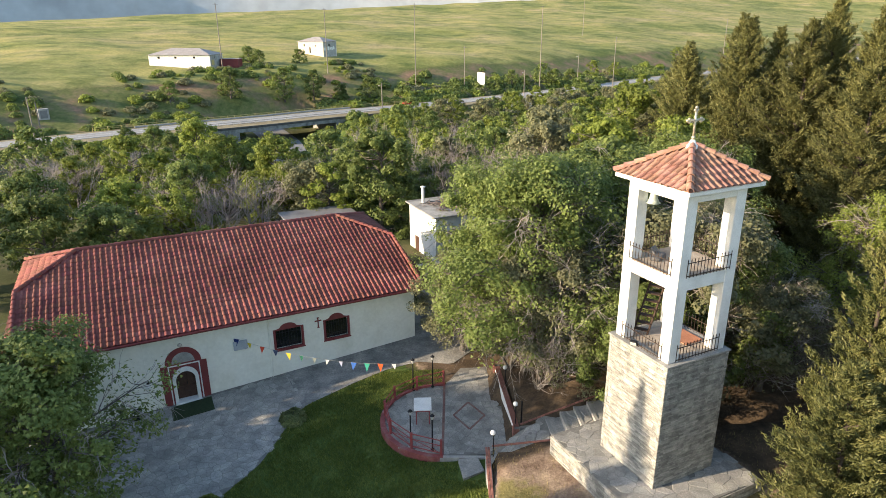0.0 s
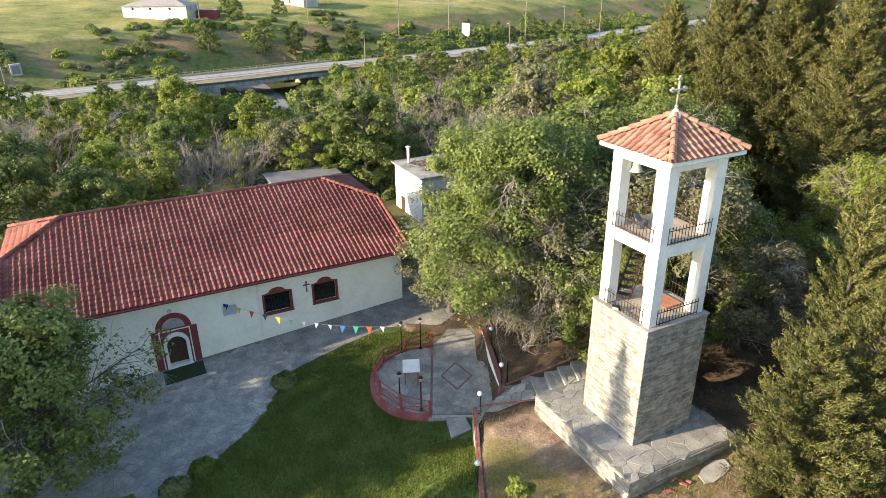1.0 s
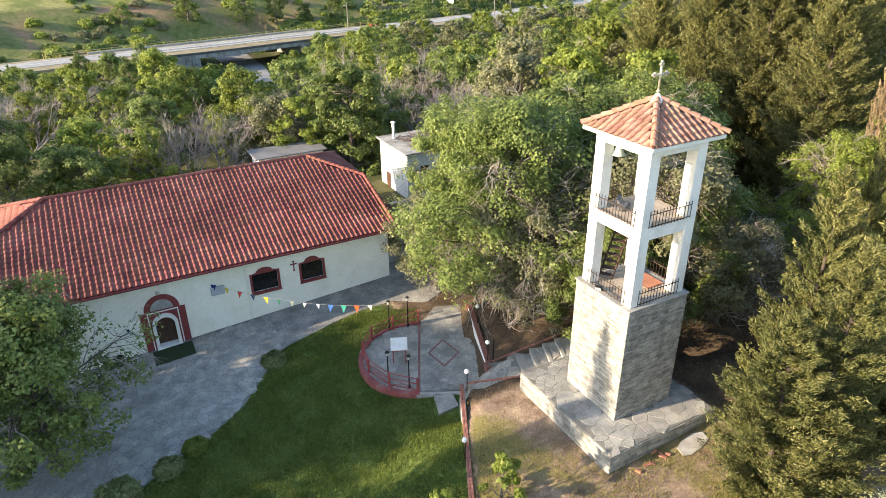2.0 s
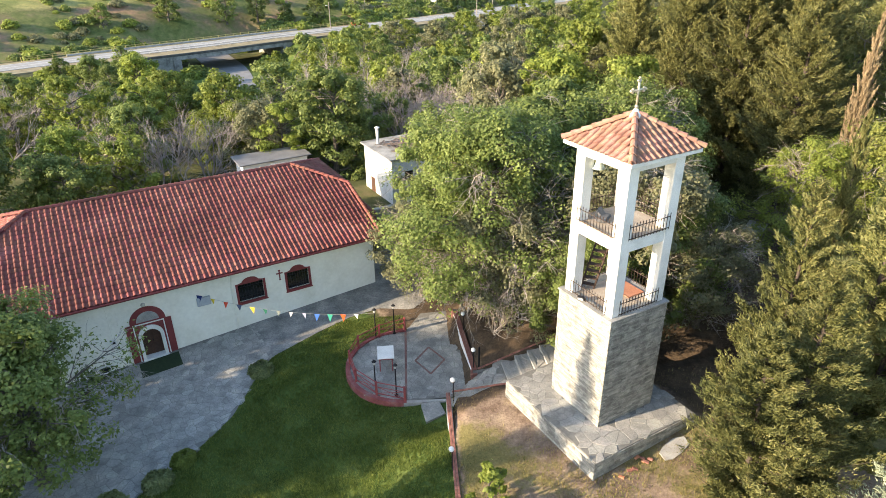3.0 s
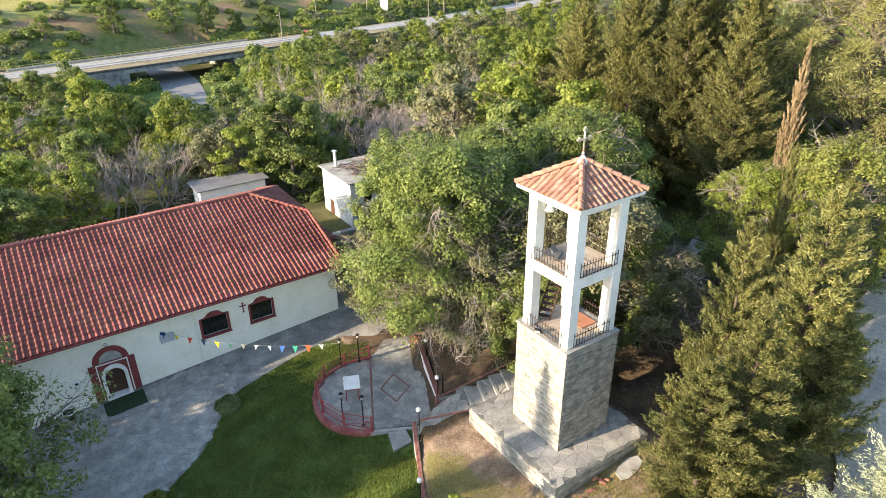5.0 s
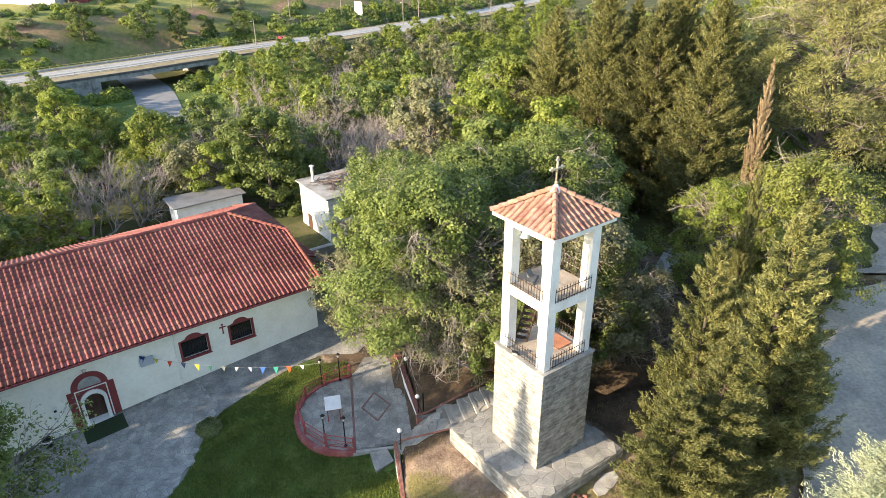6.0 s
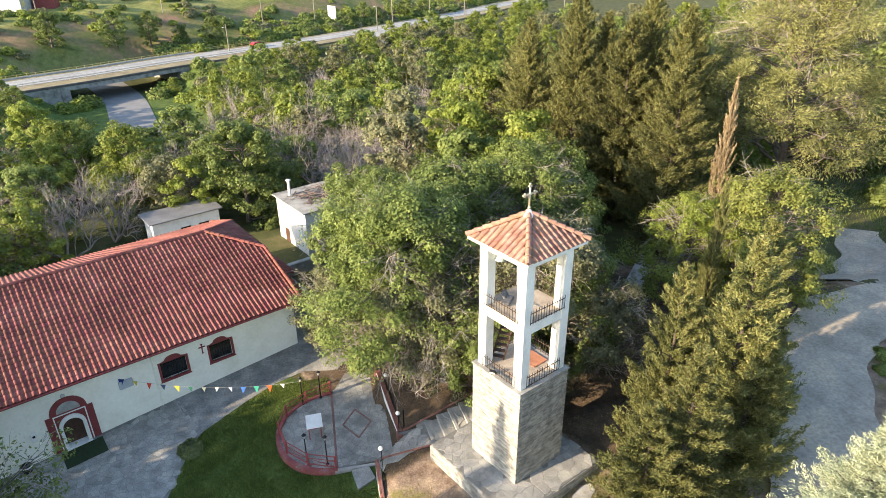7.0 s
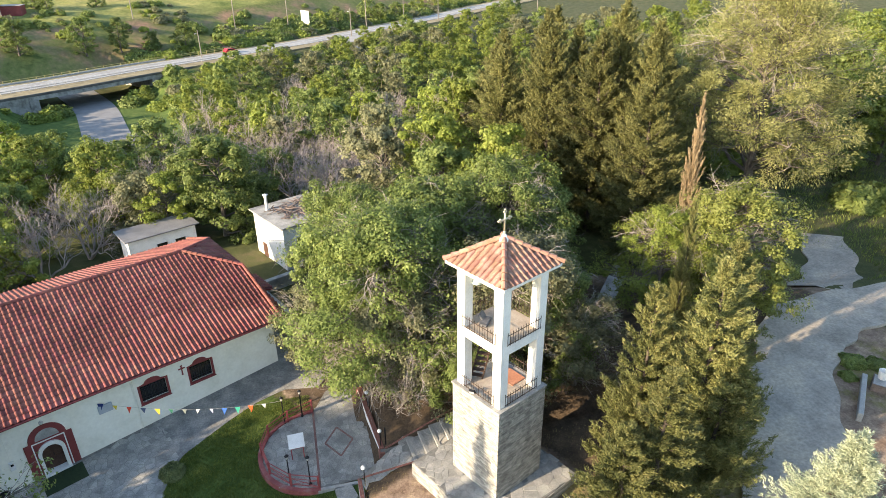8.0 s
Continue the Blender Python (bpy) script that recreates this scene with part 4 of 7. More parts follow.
def shed(u0, u1, v0, v1, z0, z1, name, label, roof_mat, over, thick, windows=()):
    m = W @ pose(u0, v0, z0)
    root = thing(name, m, label, "shed")
    U, V, Hh = u1 - u0, v1 - v0, z1 - z0
    wl = MB()
    wall_cells(wl, 0, U, -1.0, Hh, 0, 0.25, [(a, b, c, d) for a, b, c, d in windows])
    part("wall", wl, M_WHITE, root)
    for a in (0, U - 0.25):
        part("wall", MB().box(a, a + 0.25, 0.25, V - 0.25, -1.0, Hh), M_WHITE, root)
    part("wall", MB().box(0, U, V - 0.25, V, -1.0, Hh), M_WHITE, root)
    part("roof", MB().bevel_box(-over, U + over, -over, V + over, Hh, Hh + thick, 0.03), roof_mat, root)
    for a, b, c, d in windows:
        w = part("window", MB().box(a, b, 0.14, 0.18, c, d), M_DARK_GLASS, root)
        part("frame", MB().box(a - 0.05, a + 0.05, -0.02, 0.14, c - 0.05, d + 0.05).box(b - 0.05, b + 0.05, -0.02, 0.14, c - 0.05, d + 0.05).box(a + 0.05, b - 0.05, -0.02, 0.14, d - 0.05, d + 0.05).box(a + 0.05, b - 0.05, -0.02, 0.14, c - 0.05, c + 0.05), M_WHITE, w)
    return root


sh = shed(22.7, 28.6, 47.5, 53.2, -4.4, 0.37, "shed", "white rendered outbuilding with a flat stained roof", M_BRIDGE, 0.3, 0.14, [(1.2, 2.2, 2.6, 3.6)])
part("flue", MB().tube([(0.9, 4.6, 4.9), (0.9, 4.6, 6.35)], 0.13, 10).lathe((0.9, 4.6, 6.35), [(0.13, 0.0), (0.24, 0.03), (0.24, 0.08), (0.0, 0.18)], 10), M_WHITE, sh, "pale flue pipe with a cowl")
part("door", MB().box(-0.05, 0.02, 3.6, 4.4, 0.0, 2.0), M_DOOR, sh)
rdm = random.Random(8)
M_PLANK = material("broken_boards", [(0.11, 0.08, 0.066), (0.23, 0.175, 0.145)], 2.0, 0.9, 0.2, 20, obj=0.35)
pile = thing("rubble_pile", W @ pose(25.4, 50.6, 0.51), "broken boards and tiles lying on the shed roof", "rubble")
for k in range(84):
    l, w = rdm.uniform(0.5, 1.8), rdm.uniform(0.05, 0.14)
    part("board", MB().box(-l / 2, l / 2, -w / 2, w / 2, 0, 0.03), M_PLANK, pile, m=pose(rdm.uniform(-1.7, 2.2), rdm.uniform(-2.0, 1.7), rdm.uniform(0.0, 0.16), rdm.uniform(-10, 10), rdm.uniform(-8, 8), rdm.uniform(0, 180)))
shed(12.4, 18.6, 57.7, 60.4, -4.8, -1.25, "shed", "low white store with a grey sheet roof", M_SHEET, 0.35, 0.12, [(2.4, 3.5, 1.6, 2.6), (4.1, 5.2, 1.6, 2.6)])
# lean-to and yard wall at the church's east end
lean = thing("lean_to", W @ pose(16.3, 41.5, -4.0), "small tiled lean-to against the church", "lean-to")
part("wall", MB().box(-0.6, 1.6, 0, 2.6, -0.6, 2.7), M_CREAM, lean)
lr = MB()
lr.add([(-0.7, -0.25, 3.75), (2.0, -0.25, 2.75), (2.0, 2.85, 2.75), (-0.7, 2.85, 3.75), (-0.7, -0.25, 3.6), (2.0, -0.25, 2.6), (2.0, 2.85, 2.6), (-0.7, 2.85, 3.6)], [(0, 1, 2, 3), (7, 6, 5, 4), (0, 4, 5, 1), (1, 5, 6, 2), (2, 6, 7, 3), (3, 7, 4, 0)])
lean_roof = part("roof", lr, M_MAROON, lean, "red clay tile roof")
lean_tiles = tile_slope((2.05, 1.3, 2.76), (0, 1, 0), (-2.7, 0, 1.0), lambda y: None if y > 2.7 else (-1.55, 1.55), TW, TL, rng)
tagged(part("yard_wall", MB().bevel_box(18.3, 19.0, 39.6, 45.5, -4.6, -2.9, 0.05).bevel_box(19.0, 22.5, 45.0, 45.5, -4.6, -2.7, 0.05), M_CONCRETE, m=W), "weathered grey concrete yard wall", "wall", kind="structure")
tank = thing("water_barrel", W @ pose(18.65, 44.6, -2.9), "white plastic drum standing on the yard wall", "drum")
part("drum", MB().lathe((0, 0, 0), [(0.0, 0.0), (0.25, 0.0), (0.27, 0.1), (0.27, 0.5), (0.22, 0.6), (0.0, 0.62)]), M_WHITE, tank, smooth=True)
part("lid", MB().lathe((0, 0, 0.62), [(0.1, 0.0), (0.1, 0.06), (0.0, 0.06)]), M_BLACK, tank)

# ---- yard ----
EDGE_U = [-26, -14, -6, -2.2, 1.2, 3.56, 5.27, 5.9, 6.9, 10.1, 12.3, 14.3, 16.0, 18.5]
EDGE_V = [15, 19.0, 22.5, 24.6, 26.2, 27.8, 29.9, 30.8, 31.6, 32.4, 32.75, 32.6, 31.2, 32.5]


def edge_v(u):
    return float(np.interp(u, EDGE_U, EDGE_V))


def patch(name, u0, u1, lo, hi, lift, mat, label, step=0.35):
    """A sheet that follows the ground between two curves."""
    mb = MB()
    us = np.arange(u0, u1 + 1e-6, step)
    n = 24
    for u in us:
        for k in range(n + 1):
            v = lo(u) + (hi(u) - lo(u)) * k / n
            x, y = xy(u, v)
            mb.v.append((x, y, gz(x, y) + lift))
    for i in range(len(us) - 1):
        for k in range(n):
            a = i * (n + 1) + k
            mb.f.append((a, a + n + 1, a + n + 2, a + 1))
    return tagged(part(name, mb, mat, smooth=True), label, name, kind="structure")


M_PATH = material("trowelled_concrete", [(0.13, 0.13, 0.126), (0.215, 0.213, 0.203), (0.33, 0.315, 0.285)], 0.9, 0.88, 0.3, 9, mottled=0.14)
court = patch("pavement", -16, 7.0, edge_v, lambda u: WALL_V + 0.02, 0.02, M_MORTAR, "yard paved with irregular grey flagstones")
walkway = patch("path", 6.7, 18.6, edge_v, lambda u: WALL_V + 0.02 if u < 15.5 else 40, 0.03, M_PATH, "smooth grey concrete walk along the church wall")


def voronoi(seeds, ring, shrink, rng):
    """Convex stones round seeds, cut to a ring (convex or nearly so)."""
    S = np.array(seeds)
    out = []
    for i, s in enumerate(S):
        d = np.hypot(*(S - s).T)
        order = np.argsort(d)[1:18]
        poly = [(s[0] - 1.2, s[1] - 1.2), (s[0] + 1.2, s[1] - 1.2), (s[0] + 1.2, s[1] + 1.2), (s[0] - 1.2, s[1] + 1.2)]
        cuts = []
        for j in order:
            nx, ny = S[j] - s
            l = math.hypot(nx, ny)
            cuts.append((nx / l, ny / l, s[0] * nx / l + s[1] * ny / l + l / 2 - shrink))
        for nx, ny, c in cuts:
            new_poly = []
            for a in range(len(poly)):
                p, q = poly[a], poly[(a + 1) % len(poly)]
                dp, dq = p[0] * nx + p[1] * ny - c, q[0] * nx + q[1] * ny - c
                if dp <= 0:
                    new_poly.append(p)
                if dp * dq < 0:
                    t = dp / (dp - dq)
                    new_poly.append((p[0] + (q[0] - p[0]) * t, p[1] + (q[1] - p[1]) * t))
            poly = new_poly
            if len(poly) < 3:
                break
        if len(poly) >= 3 and ring(sum(p[0] for p in poly) / len(poly), sum(p[1] for p in poly) / len(poly)):
            out.append(poly)
    return out


def stones_at(polys, z_of, thick, to_xy, rng, lift=0.03):
    """Flat stones as mesh shapes; each follows the ground."""
    out = []
    for poly in polys:
        pts = [to_xy(*p) for p in poly]
        cx, cy = sum(p[0] for p in pts) / len(pts), sum(p[1] for p in pts) / len(pts)
        cz = z_of(cx, cy)
        h = lift + rng.uniform(-0.006, 0.008)
        n = len(pts)
        mb = MB()
        mb.v = [(x - cx, y - cy, z_of(x, y) - cz + h - thick) for x, y in pts]
        mb.v += [(x - cx, y - cy, z_of(x, y) - cz + h - 0.008) for x, y in pts]
        mb.v += [((x - cx) * 0.96, (y - cy) * 0.96, z_of(x, y) - cz + h) for x, y in pts]
        mb.f = [(i, (i + 1) % n, (i + 1) % n + n, i + n) for i in range(n)] + [(n + i, n + (i + 1) % n, (i + 1) % n + 2 * n, i + 2 * n) for i in range(n)] + [tuple(range(2 * n, 3 * n))]
        out.append((mb, Vector((cx, cy, cz))))
    return out


def lay(name, stones, parent, limit, key, inv=None):
    """The nearest stones as parts, the rest as one joined part."""
    order = sorted(range(len(stones)), key=lambda i: key(stones[i][1]))
    rest = MB()
    for r, i in enumerate(order):
        mb, c = stones[i]
        if r < limit:
            part(name, mb, M_SLATE_OBJ, parent, m=Matrix.Translation(c))
        else:
            rest.add([(x + c.x, y + c.y, z + c.z) for x, y, z in mb.v], mb.f)
    if rest.v:
        tagged(part(name + "s", rest, M_SLATE, parent), kind="stuff")


def seed_grid(u0, u1, v0, v1, step, rng):
    out = []
    r = 0
    v = v0
    while v < v1:
        u = u0 + (step / 2 if r % 2 else 0)
        while u < u1:
            if rng.uniform(0, 1) > 0.24:
                out.append((u + rng.uniform(-0.5, 0.5) * step, v + rng.uniform(-0.5, 0.5) * step))
            u += step
        v += step * 0.87
        r += 1
    return out


rs = random.Random(5)
court_polys = voronoi(seed_grid(-16, 7.2, 19, 35.9, 0.40, rs), lambda u, v: edge_v(u) + 0.15 < v < WALL_V - 0.12 and u < 6.9, 0.009, rs)
court_stones = stones_at(court_polys, gz, 0.04, xy, rs)

# the raised round terrace
PZ = -3.76
PC, PR = (-0.33, 29.4), 3.3
TERRACE = [(-0.33, 26.1), (1.3, 26.3), (2.2, 26.4), (3.2, 27.4), (2.62, 33.3), (2.45, 34.8), (0.6, 34.6), (-0.33, 32.7)]
ARC = [(PC[0] + PR * math.cos(radians(a)), PC[1] + PR * math.sin(radians(a))) for a in range(96, 270, 6)]
RING = TERRACE + ARC
terrace = tagged(part("terrace", MB().prism(RING, -5.0, PZ - 0.014), M_MORTAR), "round terrace paved with grey flagstones", "terrace", kind="structure")


def inside(x, y, ring=RING):
    c = False
    n = len(ring)
    for i in range(n):
        x0, y0 = ring[i]
        x1, y1 = ring[(i + 1) % n]
        if (y0 > y) != (y1 > y) and x < (x1 - x0) * (y - y0) / (y1 - y0) + x0:
            c = not c
    return c


ter_polys = voronoi(seed_grid(-4.2, 3.6, 25.6, 35, 0.36, rs), lambda x, y: inside(x, y) and all(inside(x + dx, y + dy) for dx, dy in ((0.16, 0), (-0.16, 0), (0, 0.16), (0, -0.16))), 0.009, rs)
ter_stones = stones_at(ter_polys, lambda x, y: PZ, 0.035, lambda x, y: (x, y), rs, 0.0)
M_BRICK = material("red_brick", [(0.20, 0.085, 0.065), (0.29, 0.13, 0.10)], 5.0, 0.85, 0.2, 40, obj=0.25)
curb = MB()
outer = [(PC[0] + (PR + 0.1) * math.cos(radians(a)), PC[1] + (PR + 0.1) * math.sin(radians(a))) for a in range(90, 271, 5)]
innr = [(PC[0] + (PR - 0.16) * math.cos(radians(a)), PC[1] + (PR - 0.16) * math.sin(radians(a))) for a in range(90, 271, 5)]
for i in range(len(outer) - 1):
    curb.prism([innr[i], outer[i], outer[i + 1], innr[i + 1]], -4.9, PZ + 0.03)
M_INLAY = material("worn_brick_inlay", [(0.13, 0.075, 0.066), (0.20, 0.105, 0.09), (0.21, 0.155, 0.14)], 2.5, 0.85, 0.2, 25)
M_CURB = material("flaking_red_paint", [(0.19, 0.05, 0.048), (0.27, 0.08, 0.074), (0.27, 0.17, 0.15)], 1.8, 0.8, 0.2, 25)
tagged(part("curb", curb, M_CURB), "curved terrace wall in flaking red paint", "wall", kind="structure")
tagged(part("curb", MB().bevel_box(-0.5, 2.15, 26.0, 26.2, -4.8, PZ + 0.02, 0.02), M_CONCRETE), "grey terrace step edge", "kerb", kind="structure")
part("inlay", MB().box(-0.42, -0.29, 26.2, 32.7, PZ - 0.02, PZ + 0.012), M_INLAY, terrace, "line of red bricks let into the paving")
dv = [(0.98, 30.85), (1.85, 29.6), (1.02, 28.35), (0.18, 29.6)]
dm = MB()
for i in range(4):
    a, b = Vector(dv[i]), Vector(dv[(i + 1) % 4])
    d = (b - a).normalized()
    nn = Vector((-d.y, d.x)) * 0.055
    dm.prism([tuple(a - nn), tuple(b - nn), tuple(b + nn), tuple(a + nn)], PZ - 0.02, PZ + 0.013)
part("inlay", dm, M_INLAY, terrace, "diamond of red bricks let into the paving")
slab = stones_at([[(0.41, 25.85), (0.64, 24.45), (1.63, 25.05), (1.35, 26.0)]], lambda x, y: PZ + 0.05, 0.4, lambda x, y: (x, y), rs, 0.0)[0]
tagged(part("step", slab[0], M_SLATE, m=Matrix.Translation(slab[1])), "large grey stone step below the terrace", "step", kind="structure")


def railing_round():
    pts = [(-0.4, 32.75), (-1.92, 32.1), (-3.1, 31.05), (-3.5, 29.6), (-3.05, 27.95), (-1.9, 26.75), (-0.42, 26.2)]
    root = thing("railing", Matrix.Translation((PC[0], PC[1], PZ)), "red painted railing with crossed braces round the terrace", "railing")
    P = [Vector((x - PC[0], y - PC[1], 0)) for x, y in pts]
    for p in P:
        part("post", MB().bevel_box(p.x - 0.06, p.x + 0.06, p.y - 0.06, p.y + 0.06, -0.02, 0.9, 0.012), M_RED, root)
    for a, b in zip(P[:-1], P[1:]):
        for z in (0.12, 0.84):
            part("rail", MB().tube([a + Vector((0, 0, z)), b + Vector((0, 0, z))], 0.028, 6), M_RED, root)
        part("rail", MB().tube([a + Vector((0, 0, 0.55)), b + Vector((0, 0, 0.55))], 0.022, 6), M_RED, root)
        part("brace", MB().tube([a + Vector((0, 0, 0.12)), b + Vector((0, 0, 0.55))], 0.016, 6), M_RED, root)
        part("brace", MB().tube([a + Vector((0, 0, 0.55)), b + Vector((0, 0, 0.12))], 0.016, 6), M_RED, root)


railing_round()


def lantern_post():
    root = thing("lantern_post", Matrix.Identity(4), "slim black lantern post on the terrace", "lamp post", "terrace lanterns")
    part("pole", MB().lathe((0, 0, 0), [(0.0, 0), (0.1, 0.0), (0.1, 0.05), (0.05, 0.1), (0.04, 0.25), (0.032, 1.7), (0.05, 1.72), (0.03, 1.76)], 10), M_BLACK, root, smooth=False)
    lan = part("lantern", MB().lathe((0, 0, 1.76), [(0.05, 0.0), (0.1, 0.2), (0.1, 0.21)], 6), M_LAMP_GLASS, root, "glass lantern")
    part("cap", MB().lathe((0, 0, 1.97), [(0.14, 0.0), (0.05, 0.08), (0.015, 0.12), (0.0, 0.17)], 6), M_BLACK, lan)
    return root


M_LAMP_GLASS = material("frosted_glass", [(0.45, 0.44, 0.40), (0.55, 0.54, 0.5)], 2.0, 0.25, 0.0, spec=0.5)
M_GLOBE = material("white_globe", [(0.78, 0.77, 0.74), (0.85, 0.84, 0.82)], 2.0, 0.25, 0.0, spec=0.5)
LANTERNS = [(-2.13, 32.05), (-1.03, 32.44), (-1.95, 27.0), (-0.86, 26.62)]
first = lantern_post()
first.matrix_basis = pose(*LANTERNS[0], PZ)
for x, y in LANTERNS[1:]:
    copy_thing(first, pose(x, y, PZ))


def globe_lamp(h):
    root = thing("globe_lamp", Matrix.Identity(4), "black garden lamp with a white glass globe", "lamp", "garden globe lamps")
    part("pole", MB().tube([(0, 0, -0.2), (0, 0, h)], 0.025, 8).lathe((0, 0, h), [(0.025, 0.0), (0.08, 0.02), (0.08, 0.06), (0.0, 0.06)], 10), M_BLACK, root)
    part("globe", MB().ball((-0.03, 0, h + 0.14), 0.125, 16, 10), M_GLOBE, root, "white glass globe", True)
    return root


g0 = globe_lamp(0.95)
g0.matrix_basis = pose(2.0, 24.68, -2.45)
for x, y in ((1.62, 20.1), (3.3, 27.7), (3.05, 31.3)):
    copy_thing(g0, pose(x, y, gz(x + 0.15, y) if y < 26 else -2.9))
for x, y, h in ((3.95, 25.35, 1.05), (3.6, 27.8, 1.25)):
    st = thing("metal_post", pose(x, y, gz(x, y)), "plain black metal post beside the path", "post")
    part("post", MB().lathe((0, 0, -0.2), [(0.045, 0), (0.045, h + 0.2), (0.03, h + 0.23), (0.0, h + 0.24)], 8), M_BLACK, st)

# the low wall at the terrace's side
tw = MB()
for (x0, y0), (x1, y1) in [((3.22, 27.5), (2.62, 33.4))]:
    d = Vector((x1 - x0, y1 - y0)).normalized()
    nv = Vector((d.y, -d.x)) * 0.22
    tw.prism([(x0, y0), (x0 + nv.x, y0 + nv.y), (x1 + nv.x, y1 + nv.y), (x1, y1)], -4.4, -3.02)
    cap = MB().prism([(x0 - nv.x * 0.1, y0), (x0 + nv.x * 1.15, y0 + nv.y), (x1 + nv.x * 1.15, y1 + nv.y), (x1 - nv.x * 0.1, y1)], -3.02, -2.96)
terrace_wall = tagged(part("terrace_wall", tw, M_WHITE), "low whitewashed wall with red brick piers", "wall", kind="structure")
part("coping", cap, M_BRICK, terrace_wall)
brick_me = MB().bevel_box(-0.1, 0.1, -0.048, 0.048, 0, 0.06, 0.006).mesh("brick")
brick_me.materials.append(M_BRICK)


def brick(parent, m):
    ob = new("brick", brick_me)
    ob.parent, ob.matrix_basis = parent, m


for x0, y0 in ((3.34, 27.3), (2.72, 33.5)):
    pier = tagged(part("brick_pier", MB().box(x0 - 0.17, x0 + 0.17, y0 - 0.17, y0 + 0.17, -4.3, -2.98), M_MORTAR), "red brick pier at the end of the terrace wall", "pier", kind="structure")
    for c in range(18):
        z = -4.2 + c * 0.072
        for k in range(2):
            o = (k - 0.5) * 0.2 + (0.04 if c % 2 else -0.04)
            brick(pier, pose(x0 + max(-0.1, min(0.1, o)), y0 - 0.17, z))
            brick(pier, pose(x0 - 0.17, y0 + max(-0.1, min(0.1, o)), z, 0, 0, 90))

# bench of dry ground: retaining wall and brick edging
tagged(part("retaining_wall", MB().prism([(1.66, 21.6), (1.86, 21.6), (1.90, 24.95), (1.66, 24.95)], -5.0, -2.42), M_CONCRETE), "low retaining wall edged with red bricks", "wall", kind="structure")
edging = tagged(part("brick_edging", MB().prism([(1.64, 10.0), (1.86, 10.0), (1.86, 21.6), (1.64, 21.6)], -2.6, -2.40), M_MORTAR), "edging of red bricks round the dry bed", "edging", kind="structure")
y = 13.0
while y < 24.9:
    for x in (1.69, 1.80):
        brick(edging, pose(x, y, -2.41 + rs.uniform(0, 0.01), 0, 0, 90 + rs.uniform(-3, 3)))
    y += 0.212
for k in range(15):
    t = (k + 0.5) / 15
    x, y = 1.95 + 3.0 * t, 24.85 + 0.25 * t
    brick(edging, pose(x, y, max(gz(x, y - 0.3), -2.42 + 0.35 * t) - 0.01, 0, -6, 4))

# path and steps up to the tower
M_NOSE = material("pale_stone_nosing", [(0.27, 0.265, 0.25), (0.36, 0.35, 0.32)], 2.0, 0.85, 0.2, 20)
PU, PV, PT = (14.95, 20.85), (13.3, 19.5), -1.12
PATH_X, PATH_Z = [2.2, 2.6, 3.4, 4.0, 4.75, 5.5], [-3.72, -3.5, -2.88, -2.55, -2.36, -2.33]


def path_z(x, y):
    return float(np.interp(x, PATH_X, PATH_Z))


def path_near(x):
    """The near side of the path: the brick edging, then the platform's back."""
    return 25.25 if x < 6.6 else 21.9 + 0.5095 * x


def path_far(x):
    return 26.9 + 0.215 * (x - 3.4)


path_ring = [(2.1, 25.1), (5.0, 25.2), (4.95, 27.25), (3.4, 26.95), (2.2, 26.5)]
path_polys = voronoi(seed_grid(2.0, 5.2, 24.6, 28.0, 0.5, rs), lambda x, y: inside(x, y, path_ring), 0.012, rs)
path_stones = stones_at(path_polys, path_z, 0.12, lambda x, y: (x, y), rs, 0.03)
gridp = MB()
for i in range(14):
    for j in range(10):
        x = 2.2 + 2.8 * i / 13
        y = 25.15 + (path_far(x) - 25.15) * j / 9
        gridp.v.append((x, y, path_z(x, y) + 0.006))
gridp.f = [(i * 10 + j, (i + 1) * 10 + j, (i + 1) * 10 + j + 1, i * 10 + j + 1) for i in range(13) for j in range(9)]
tower_path = tagged(part("path", gridp, M_MORTAR), "flagstone path climbing to the tower", "path", kind="structure")
for x0, x1, z in ((4.78, 5.52, -2.3), (5.5, 6.2, -2.0), (6.18, 6.86, -1.8), (6.84, 7.6, -1.6), (7.58, 10.4, -1.42)):
    ring = [(x0 + 0.12, path_near(x0)), (x1 + 0.12, path_near(x1)), (x1 - 0.06, path_far(x1)), (x0 - 0.06, path_far(x0))]
    st = tagged(part("step", MB().prism(ring, z - 0.9, z - 0.035), M_SLATE), "broad low step of grey stone beside the tower", "step", kind="structure")
    nose = [(x0 + 0.1, path_near(x0)), (x0 + 0.26, path_near(x0)), (x0 + 0.08, path_far(x0) - 0.02), (x0 - 0.08, path_far(x0) - 0.02)]
    part("nosing", MB().prism(nose, z - 0.16, z), M_NOSE, st, "pale stone nosing")
    cells = voronoi(seed_grid(x0, x1 + 0.4, path_near(x0) - 0.3, path_far(x1) + 0.3, 0.5, rs), lambda x, y: x0 + 0.24 < x < x1 and path_near(x) + 0.1 < y < path_far(x) - 0.12, 0.012, rs)
    for mb, c in stones_at([[(min(max(p, x0 + 0.2), x1 + 0.05), min(max(q, path_near(x0) - 0.02), path_far(x0))) for p, q in poly] for poly in cells], lambda x, y: z, 0.05, lambda x, y: (x, y), rs, -0.006):
        part("flagstone", mb, M_SLATE_OBJ, st, m=Matrix.Translation(c))
for k in range(20):
    x = 3.55 + 0.212 * k
    z = max(path_z(x, 27), -2.62 + 0.30 * (x - 3.4)) + 0.06
    for o in (0.08,):
        brick(tower_path, pose(x, path_far(x) + o, z, 0, -16, 12 + rs.uniform(-2, 2)))
